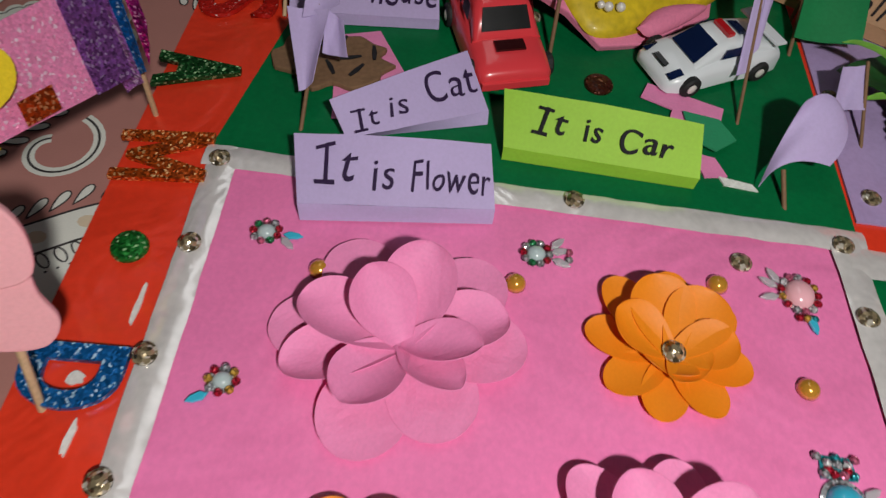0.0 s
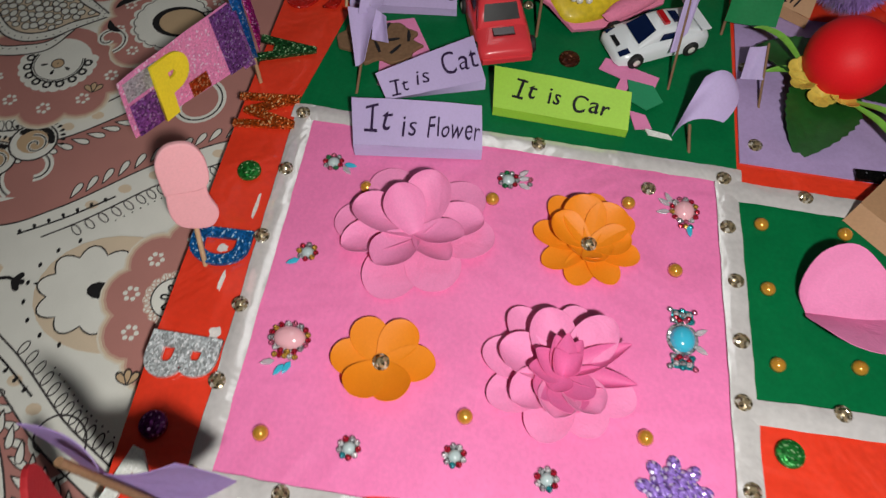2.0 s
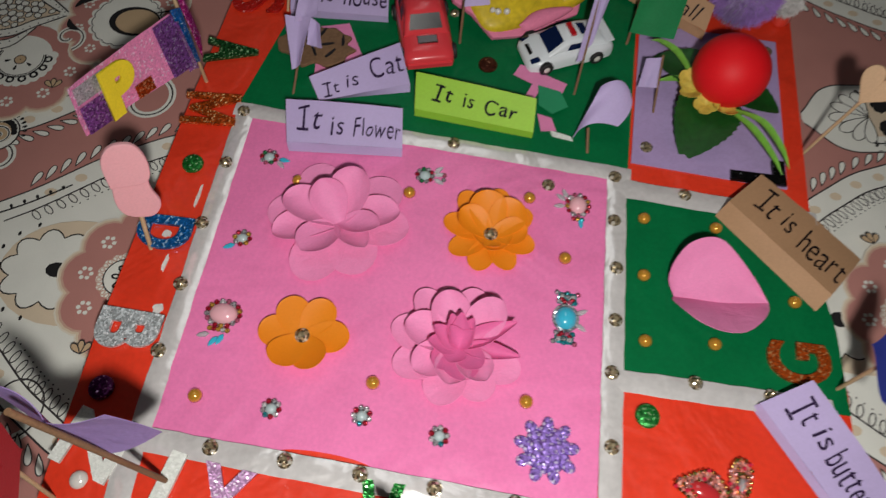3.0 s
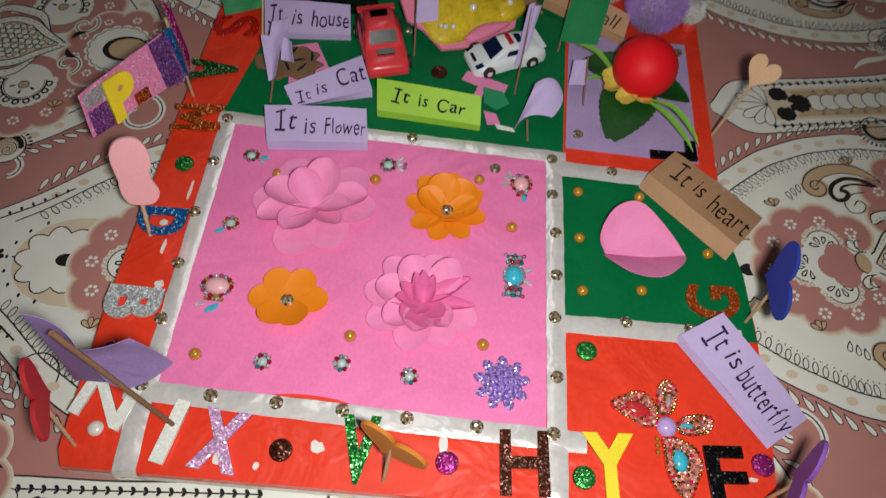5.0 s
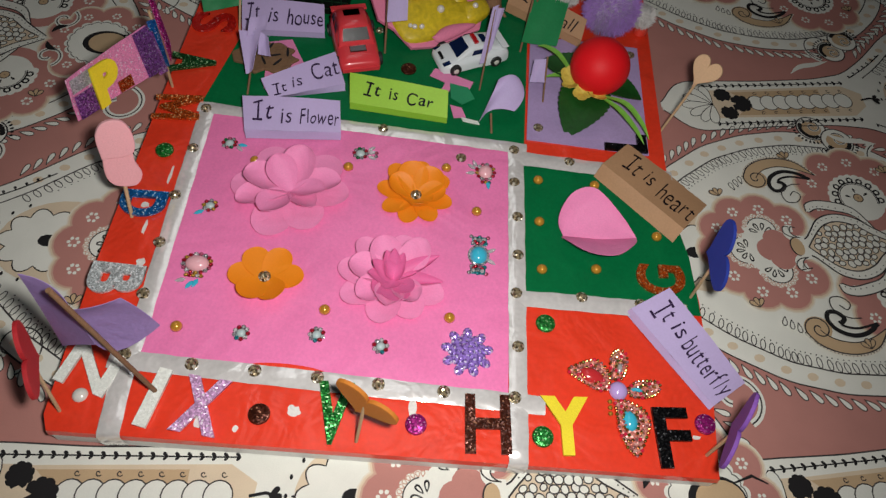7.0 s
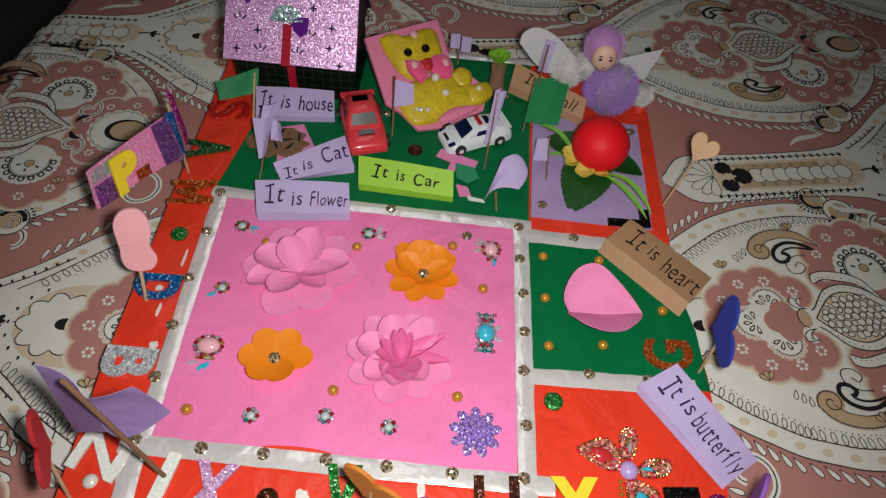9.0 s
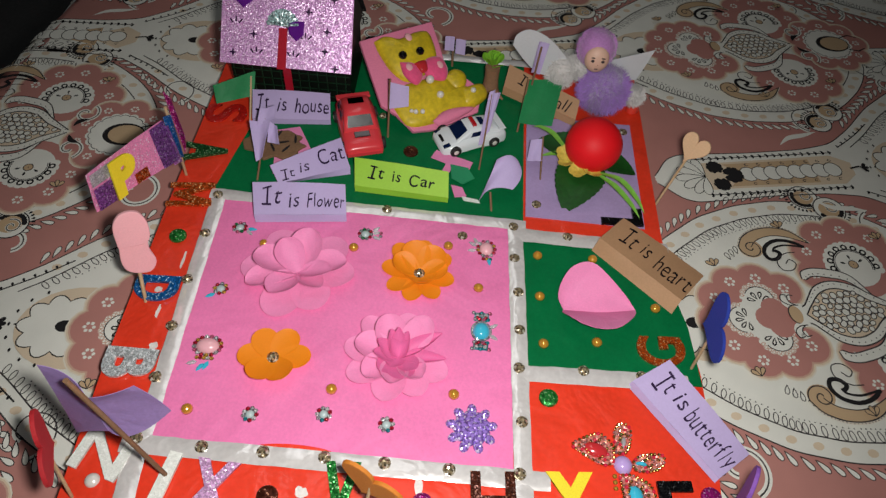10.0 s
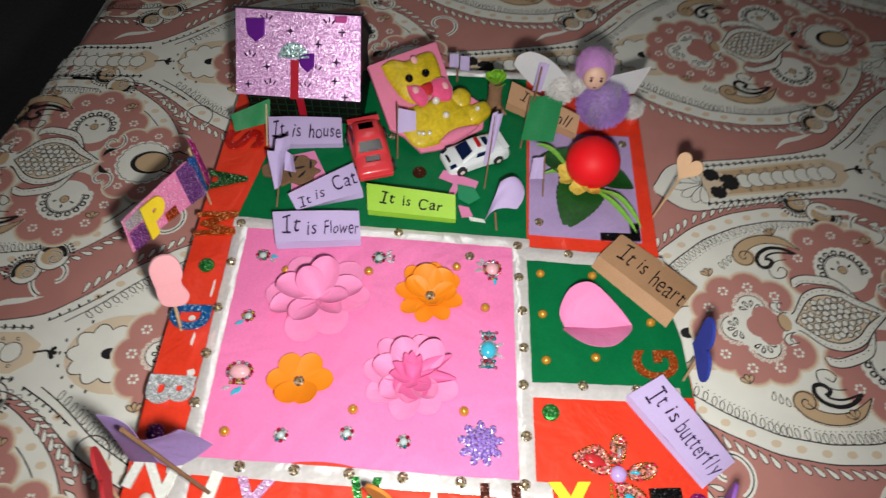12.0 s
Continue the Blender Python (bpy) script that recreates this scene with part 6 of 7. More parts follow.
part("roof_back", plate([(0, 0), (X1 - X0, 0), (X1 - X0, RL), (0, RL)], -0.0018, 0.0), BLACKCARD, house, "dark back panel of the roof", m=pose(X0, E1.y + 0.0485, E0.z, 180 - slope, 0, 0) @ pose(0, 0, 0, 0, 0, 0))
for x in (X0 + 0.0030, X1 - 0.0040):
    part("gable", mesh_of("gable", [(x, 0.337, 0.069), (x, 0.428, 0.069), (x, 0.3815, 0.1265), (x + 0.001, 0.337, 0.069), (x + 0.001, 0.428, 0.069), (x + 0.001, 0.3815, 0.1265)],
                          [(0, 1, 2), (5, 4, 3), (0, 3, 4, 1), (1, 4, 5, 2), (2, 5, 3, 0)]), BLACKCARD, house)
rnd = random.Random(4)
for u, v, kind in ((0.030, 0.027, 0), (0.078, 0.050, 0), (0.095, 0.035, 0), (0.094, 0.018, 0), (0.012, 0.010, 0), (0.100, 0.062, 0), (0.052, 0.060, 0), (0.014, 0.032, 1), (0.076, 0.024, 1),
                   (0.033, 0.008, 1), (0.088, 0.066, 1), (0.066, 0.008, 1), (0.030, 0.066, 1), (0.104, 0.004, 0), (0.060, 0.036, 0)):
    if kind == 0:
        pts = [((0.0042 if k % 2 == 0 else 0.0013) * math.cos(k * math.pi / 4) + u, (0.0042 if k % 2 == 0 else 0.0013) * math.sin(k * math.pi / 4) + v) for k in range(8)]
        part("printed_star", plate(pts, 0.0002, 0.0006), DARKMARK, roof, "dark violet star")
    else:
        for k in range(3):
            a = radians(130 - 40 * k)
            c0, s0 = math.cos(a), math.sin(a)
            cx, cy = u + 0.0062 * c0, v + 0.0062 * s0
            part("printed_dash", plate([(cx - 0.0022 * c0 - 0.0006 * s0, cy - 0.0022 * s0 + 0.0006 * c0), (cx - 0.0022 * c0 + 0.0006 * s0, cy - 0.0022 * s0 - 0.0006 * c0),
                                        (cx + 0.0022 * c0 + 0.0006 * s0, cy + 0.0022 * s0 - 0.0006 * c0), (cx + 0.0022 * c0 - 0.0006 * s0, cy + 0.0022 * s0 + 0.0006 * c0)], 0.0002, 0.0006), DARKMARK, roof)
for u, v, w in ((0.0195, 0.0590, 1.0), (0.0675, 0.0330, 0.8)):
    part("gem", moved(join(plate([(-0.009 * w, 0.010 * w), (0.0095 * w, 0.011 * w), (0.009 * w, -0.004 * w), (0.001, -0.011 * w), (-0.0075 * w, -0.004 * w)], 0.0, 0.0030, 0.0014)), Matrix.Translation((u, v, 0.0003))), GEM, roof, "faceted purple stone")
part("gem", moved(plate([(-0.006, 0.002), (0.006, 0.0025), (0.0055, -0.003), (-0.0045, -0.0035)], 0, 0.002, 0.0008), Matrix.Translation((0.0985, 0.0735, 0.0003))), glossy("pink_gem", (0.75, 0.12, 0.42), 0.08, 0.2, 1.0), roof, "pink stone")
shell = part("shell", plate(scallop(0, 0, 0.0005, 1, 0.0)[:1] + [(0.0148 * math.cos(radians(a)) * (1 - 0.06 * (k % 2)), 0.0148 * math.sin(radians(a)) * (1 - 0.06 * (k % 2))) for k, a in enumerate(range(-8, 190, 9))], 0, 0.0018, 0.0006), SHELL, roof,
             "iridescent shell charm", m=pose(0.0560, 0.0360, 0.0010))
for k in range(9):
    a = 10 + 20 * k
    part("rib", tube([(0, 0, 0.0019), (0.007 * math.cos(radians(a)), 0.007 * math.sin(radians(a)), 0.0026), (0.0142 * math.cos(radians(a)), 0.0142 * math.sin(radians(a)), 0.0018)], 0.0004, 6, 0.0013), SHELL, shell, smooth=True)
part("ribbon", plate([(0.0520, -0.001), (0.0600, -0.001), (0.0600, 0.0345), (0.0525, 0.0345)], 0.0004, 0.0009), RIBBON, roof, "red satin ribbon")
part("ribbon", plate([(0.0265, -0.0005), (0.0340, -0.0005), (0.0340, 0.046), (0.0265, 0.046)], 0, 0.0006), RIBBON, house, "red satin ribbon", m=pose(0, 0.3462, Z + 0.0005, 90))

# ---- toy cars ----
RUBBER = surface("black_rubber", (0.012, 0.012, 0.012), 0.7, 0.2)
DARKGLASS = glossy("black_window", (0.006, 0.006, 0.007), 0.3, 0.0, 0.15)
BLUEGLASS = glossy("blue_window_print", (0.010, 0.025, 0.10), 0.12)


def toy_car(m, length, width, paint, glass, label, spec):
    """spec: (x along the length 0..1, half width, low, high) stations from nose to tail, and the cabin stations."""
    ob = thing("toy_car", m, label, "toy car", "toy cars")

    def loft(stations, n=10):
        bm = bmesh.new()
        rows = []
        for x, hw, z0, z1, crown in stations:
            row = []
            for k in range(n + 1):
                a = math.pi * k / n
                e = 0.42
                cx = math.copysign(abs(math.cos(a)) ** e, math.cos(a)) * hw
                row.append(bm.verts.new((x * length, cx, z0 + (z1 - z0) * (math.sin(a) ** e if 0 < k < n else 0) + 0)))
            rows.append(row)
        for u, v in zip(rows, rows[1:]):
            for k in range(n):
                bm.faces.new((u[k], u[k + 1], v[k + 1], v[k]))
            bm.faces.new((u[0], v[0], v[-1], u[-1]))
        bm.faces.new(rows[0])
        bm.faces.new(rows[-1][::-1])
        bmesh.ops.recalc_face_normals(bm, faces=bm.faces)
        return bm
    part("body", loft(spec["body"]), paint, ob, smooth=True)
    part("cabin", loft(spec["cabin"]), paint, ob, smooth=True)
    for q in spec["glass"]:
        bm = bmesh.new()
        f = bm.faces.new([bm.verts.new((x * length, y, z)) for x, y, z in q])
        bmesh.ops.solidify(bm, geom=bm.faces[:], thickness=-0.0006)
        part("window", bm, glass, ob, "dark car window")
    for x in spec["axles"]:
        for s in (1, -1):
            w = part("wheel", lathe([(0.0002, -0.0022), (0.0044, -0.0022), (0.0052, -0.0012), (0.0052, 0.0014), (0.0044, 0.0022), (0.0028, 0.0022), (0.0024, 0.0016), (0.0002, 0.0018)], 18), RUBBER, ob, smooth=False,
                     m=pose(x * length, s * (width / 2 - 0.0012), 0.0052, 90 * -s, 0, 0))
            part("hub", lathe([(0.0024, 0), (0.0024, 0.0022), (0.0010, 0.0027)], 10), spec["hub"], w)
    for nm, q, mt, th in spec["extra"]:
        part(nm, moved(plate(q[0], 0, th, 0.0003), q[1]), mt, ob)
    return ob


RED_PAINT = glossy("red_toy_plastic", (0.74, 0.050, 0.062), 0.3, 0.0, 0.5)
WHITE_PAINT = glossy("white_toy_plastic", (0.74, 0.78, 0.80), 0.28, 0.0, 0.5)
L = 0.062
red_spec = dict(body=[(0.0, 0.0130, 0.004, 0.0095, 0), (0.03, 0.0148, 0.0035, 0.0115, 0), (0.15, 0.0155, 0.003, 0.0130, 0), (0.36, 0.0158, 0.003, 0.0145, 0), (0.8, 0.0158, 0.003, 0.0150, 0), (0.97, 0.0150, 0.0035, 0.0140, 0), (1.0, 0.0135, 0.004, 0.012, 0)],
                cabin=[(0.30, 0.0140, 0.013, 0.0140, 0), (0.44, 0.0125, 0.013, 0.0235, 0), (0.52, 0.0120, 0.013, 0.0250, 0), (0.80, 0.0120, 0.013, 0.0248, 0), (0.96, 0.0132, 0.013, 0.0160, 0)],
                glass=[[(0.325, -0.0100, 0.0166), (0.325, 0.0100, 0.0166), (0.428, 0.0088, 0.0236), (0.428, -0.0088, 0.0236)],
                       [(0.46, -0.0137, 0.0165), (0.62, -0.0137, 0.0165), (0.62, -0.0126, 0.0222), (0.50, -0.0126, 0.0222)], [(0.66, -0.0137, 0.0165), (0.82, -0.0137, 0.0165), (0.78, -0.0126, 0.0222), (0.66, -0.0126, 0.0222)],
                       [(0.46, 0.0137, 0.0165), (0.62, 0.0137, 0.0165), (0.62, 0.0126, 0.0222), (0.50, 0.0126, 0.0222)], [(0.66, 0.0137, 0.0165), (0.82, 0.0137, 0.0165), (0.78, 0.0126, 0.0222), (0.66, 0.0126, 0.0222)],
                       [(0.64, -0.0060, 0.0253), (0.64, 0.0060, 0.0253), (0.76, 0.0060, 0.0253), (0.76, -0.0060, 0.0253)]],
                axles=(0.17, 0.80), hub=PEARL,
                extra=[("bonnet_scoop", ([(0.0105, -0.006), (0.0165, -0.006), (0.0165, 0.006), (0.0105, 0.006)], pose(0, 0, 0.0129, 0, -4, 0)), glossy("dark_red_plastic", (0.03, 0.004, 0.005)), 0.0010),
                       ("bumper", ([(-0.0012, -0.0135), (0.0015, -0.0140), (0.0015, 0.0140), (-0.0012, 0.0135)], pose(0, 0, 0.0040)), RED_PAINT, 0.0032),
                       ("spoiler", ([(0.0570, -0.0135), (0.0630, -0.0135), (0.0630, 0.0135), (0.0570, 0.0135)], pose(0, 0, 0.0165)), RED_PAINT, 0.0012)])
# nose at the origin, tail along +x
toy_car(pose(0.1115, 0.2760, Z, 0, 0, 108) @ Matrix.Diagonal((1.06, 1.16, 1.12, 1)), L, 0.033, RED_PAINT, DARKGLASS, "red plastic toy hatchback parked on the green paper", red_spec)
white_spec = dict(body=[(0.0, 0.0105, 0.003, 0.0065, 0), (0.03, 0.0135, 0.0025, 0.0085, 0), (0.14, 0.0155, 0.0022, 0.0115, 0), (0.32, 0.0155, 0.0022, 0.0130, 0), (0.55, 0.0150, 0.0022, 0.0135, 0), (0.80, 0.0160, 0.0022, 0.0145, 0), (0.96, 0.0150, 0.003, 0.0140, 0), (1.0, 0.0130, 0.004, 0.0115, 0)],
                  cabin=[(0.22, 0.0125, 0.0105, 0.0115, 0), (0.42, 0.0108, 0.011, 0.0195, 0), (0.52, 0.0102, 0.012, 0.0208, 0), (0.66, 0.0104, 0.012, 0.0200, 0), (0.92, 0.0125, 0.012, 0.0145, 0)],
                  glass=[[(0.235, -0.0095, 0.0134), (0.235, 0.0095, 0.0134), (0.405, 0.0078, 0.0203), (0.405, -0.0078, 0.0203)],
                         [(0.44, 0.0118, 0.0140), (0.62, 0.0118, 0.0140), (0.60, 0.0109, 0.0184), (0.47, 0.0109, 0.0184)], [(0.44, -0.0118, 0.0140), (0.62, -0.0118, 0.0140), (0.60, -0.0109, 0.0184), (0.47, -0.0109, 0.0184)],
                         [(0.62, -0.0055, 0.0210), (0.62, 0.0055, 0.0210), (0.71, 0.0050, 0.0200), (0.71, -0.0050, 0.0200)],
                         [(0.03, -0.0125, 0.0093), (0.03, -0.0085, 0.0098), (0.12, -0.0095, 0.0124), (0.13, -0.0130, 0.0112)], [(0.03, 0.0125, 0.0093), (0.03, 0.0085, 0.0098), (0.12, 0.0095, 0.0124), (0.13, 0.0130, 0.0112)]],
                  axles=(0.19, 0.79), hub=PEARL,
                  extra=[("roof_light", ([(0.0325, -0.0058), (0.0362, -0.0058), (0.0362, 0.0058), (0.0325, 0.0058)], pose(0, 0, 0.0208)), glossy("red_lamp_plastic", (0.5, 0.01, 0.015)), 0.0020),
                         ("air_intake", ([(0.0030, -0.0050), (0.0056, -0.0045), (0.0056, 0.0045), (0.0030, 0.0050)], pose(0, 0, 0.0098, 0, -18, 0)), DARKGLASS, 0.0005),
                         ("spoiler", ([(0.0560, -0.0140), (0.0620, -0.0140), (0.0620, 0.0140), (0.0560, 0.0140)], pose(0, 0, 0.0170)), WHITE_PAINT, 0.0012)])
toy_car(pose(0.1740, 0.2970, Z, 0, 0, 27), 0.064, 0.033, WHITE_PAINT, BLUEGLASS, "white plastic toy sports car with blue windows and red roof light", white_spec)

# ---- the kitten plaque ----
FELT = surface("pink_felt", (0.78, 0.22, 0.36), 0.9, 0.08, 700, 0.4)
FUR = surface("yellow_plush", (0.64, 0.47, 0.015), 0.5, 0.22, 260, 0.35, coat=0.25, spot=70)
MUZ = surface("hot_pink_plush", (0.80, 0.08, 0.22), 0.8, 0.12, 300, 0.7, sheen=0.4)
BLACKBEAD = glossy("black_bead", (0.004, 0.004, 0.005), 0.08)
xa = Vector((0.82, 0.53, -0.05)).normalized()
ya = Vector((-0.45, 0.78, 0.40))
ya = (ya - ya.dot(xa) * xa).normalized()
cat_m = Matrix((xa, ya, xa.cross(ya))).transposed().to_4x4()
cat_m.translation = Vector((0.1650, 0.3200, 0.0265))
cat = thing("kitten_plaque", cat_m, "padded yellow kitten with a pink muzzle on a pink felt plaque", "plush plaque")
part("felt_backing", plate([(-0.0290, 0.1000), (0.0080, 0.1020), (0.0500, 0.1035), (0.0470, 0.0770), (0.0420, 0.0480), (0.0560, 0.0400), (0.0690, 0.0200), (0.0540, 0.0000), (0.0055, -0.0050), (-0.0165, -0.0010), (-0.0255, 0.0200), (-0.0355, 0.0320)], -0.004, 0.0, 0.001), FELT, cat, "pink felt backing")


def puff(outline, high, n=7, power=2.2):
    """A padded shape: a dome over a closed outline."""
    pts = smooth_path(list(outline) + [outline[0]], 5)[:-1]
    cx, cy = sum(p[0] for p in pts) / len(pts), sum(p[1] for p in pts) / len(pts)
    bm = bmesh.new()
    rings = []
    for k in range(n):
        r = math.cos(math.pi / 2 * k / n)
        z = high * (1 - r ** power) ** (1 / power)
        rings.append([bm.verts.new((cx + (x - cx) * r, cy + (y - cy) * r, z + 0.06 * high * noise.noise(Vector((x * 160, y * 160, k * 0.5))))) for x, y in pts])
    for u, v in zip(rings, rings[1:]):
        for k in range(len(pts)):
            bm.faces.new((u[k], u[(k + 1) % len(pts)], v[(k + 1) % len(pts)], v[k]))
    top = bm.verts.new((cx, cy, high))
    for k in range(len(pts)):
        bm.faces.new((rings[-1][k], rings[-1][(k + 1) % len(pts)], top))
    bmesh.ops.recalc_face_normals(bm, faces=bm.faces)
    return bm


part("body", puff([(-0.0110, 0.0450), (0.0120, 0.0460), (0.0360, 0.0440), (0.0430, 0.0300), (0.0560, 0.0270), (0.0660, 0.0200), (0.0600, 0.0080), (0.0400, 0.0040), (0.0050, 0.0010), (-0.0170, 0.0040), (-0.0235, 0.0150), (-0.0240, 0.0330)], 0.0080), FUR, cat, "padded yellow body", True)
part("arm", moved(puff([(0.0330, 0.0430), (0.0480, 0.0480), (0.0570, 0.0400), (0.0530, 0.0290), (0.0400, 0.0260)], 0.0070), pose(0, 0, 0.0008)), FUR, cat, "padded yellow arm", True)
part("leg", moved(puff([(0.0420, 0.0250), (0.0600, 0.0270), (0.0700, 0.0240), (0.0690, 0.0120), (0.0540, 0.0060), (0.0400, 0.0100)], 0.0080), pose(0, 0, 0.0012)), FUR, cat, "padded yellow leg", True)
head = part("head", moved(puff([(-0.0170, 0.0945), (-0.0060, 0.0970), (0.0075, 0.0915), (0.0255, 0.0945), (0.0390, 0.0925), (0.0405, 0.0800), (0.0355, 0.0620), (0.0142, 0.0485), (-0.0020, 0.0470), (-0.0120, 0.0590), (-0.0165, 0.0780)], 0.0095), pose(0, 0, 0.0010)), FUR, cat, "padded yellow head with two ears", True)
for q in ([(-0.0045, 0.0650), (-0.0055, 0.0510), (0.0015, 0.0395), (0.0105, 0.0440), (0.0130, 0.0540), (0.0070, 0.0615)], [(0.0140, 0.0560), (0.0170, 0.0430), (0.0310, 0.0365), (0.0390, 0.0470), (0.0370, 0.0600), (0.0240, 0.0625)]):
    part("muzzle", moved(puff(q, 0.0055), pose(0, 0, 0.0078)), MUZ, head, "hot pink muzzle half", True)
for x, y in ((0.0010, 0.0560), (0.0310, 0.0510), (0.0144, 0.0873)):
    part("spot", moved(ball(0.0034, 0.0042, 0.0012, 12, 0, True), pose(x, y, 0.0126 if y < 0.08 else 0.0100)), PALE, head, "pale pink spot", True)
part("nose", moved(puff([(0.0070, 0.0590), (0.0130, 0.0600), (0.0195, 0.0590), (0.0180, 0.0500), (0.0120, 0.0475), (0.0085, 0.0510)], 0.0040), pose(0, 0, 0.0110)), CAB_RED, head, "dark red nose", True)
for x, y in ((0.0004, 0.0700), (0.0187, 0.0700)):
    part("eye", moved(ball(0.0042, 0.0042, 0.0036, 14), pose(x, y, 0.0112)), BLACKBEAD, head, "shiny black bead eye", True)
part("foot", moved(puff([(0.0030, 0.0015), (0.0160, 0.0075), (0.0315, 0.0078), (0.0491, 0.0030), (0.0273, -0.0030), (0.0083, -0.0045)], 0.0050), pose(0, 0, 0.0050)), FELT, cat, "pink paw pad", True)
for x, y, r in ((0.0168, 0.0407, 0.0042), (0.0200, 0.0235, 0.0036), (0.0541, 0.0190, 0.0028), (-0.0104, 0.0136, 0.0024), (-0.0040, 0.0120, 0.0024), (-0.0140, 0.0155, 0.0020)):
    part("pearl", moved(ball(r, r, r, 12), pose(x, y, 0.0090)), PEARL, cat, "white pearl bead", True)

# ---- stump with a green rose, doll with wings ----
BARK = surface("brown_clay", (0.28, 0.15, 0.08), 0.8, 0.15, 300, 0.5)
LIMEFOAM = surface("lime_foam", (0.22, 0.52, 0.03), 0.7, 0.12, 500, 0.3)
stump = thing("toy_tree", pose(0.2205, 0.3830, Z), "brown clay tree stump crowned with a lime green rose", "toy tree")
part("trunk", lathe([(0.0001, 0), (0.0105, 0.0), (0.0080, 0.006), (0.0068, 0.018), (0.0072, 0.030), (0.0001, 0.031)], 14), BARK, stump, smooth=True)
for k in range(12):
    a = k * 137.5
    r = 0.002 + 0.0008 * k
    part("petal", petal(0.0085 + 0.0004 * k, 0.0055, 0.004, 0.002, 0.002), LIMEFOAM, stump, smooth=True, m=pose(r * 0.3 * math.cos(radians(a)), r * 0.3 * math.sin(radians(a)), 0.038 - 0.0007 * k, 0, -70 + 5.2 * k, a))
for s in (1, -1):
    part("root", tube([(s * 0.006, -0.004, 0.004), (s * 0.010, -0.008, 0.002), (s * 0.013, -0.011, 0.0012)], 0.0026, 8, 0.001), BARK, stump, smooth=True)

SKIN = surface("doll_vinyl", (0.75, 0.48, 0.36), 0.5, 0.04)
HOOD = surface("lilac_yarn", (0.48, 0.22, 0.52), 0.95, 0.15, 500, 0.7, sheen=0.5)
FLUFF = surface("purple_fluff", (0.36, 0.19, 0.56), 0.95, 0.25, 300, 0.8, sheen=0.8)
POM = surface("white_fluff", (0.62, 0.60, 0.58), 0.95, 0.15, 300, 0.8, sheen=0.6)
WINGP = surface("white_paper_wing", (0.78, 0.80, 0.82), 0.6, 0.04, 700, 0.1, thin=0.2)
MARKD = surface("doll_dark", (0.05, 0.03, 0.03), 0.5)


def tufts(rx, ry, rz, n, length, seed, at):
    """Short strands all over an ellipsoid."""
    rr = random.Random(seed)
    bm = bmesh.new()
    for k in range(n):
        z = 1 - 2 * (k + 0.5) / n
        a = k * 2.39996
        q = math.sqrt(1 - z * z)
        d = Vector((q * math.cos(a), q * math.sin(a), z))
        p0 = Vector((d.x * rx, d.y * ry, d.z * rz)) * 0.92
        e = (d + Vector((rr.uniform(-0.6, 0.6), rr.uniform(-0.6, 0.6), rr.uniform(-0.6, 0.6)))).normalized()
        s = d.orthogonal().normalized() * 0.0006
        v = [bm.verts.new(at + p0 - s), bm.verts.new(at + p0 + s), bm.verts.new(at + p0 + e * length * rr.uniform(0.6, 1.2))]
        bm.faces.new(v)
    return bm


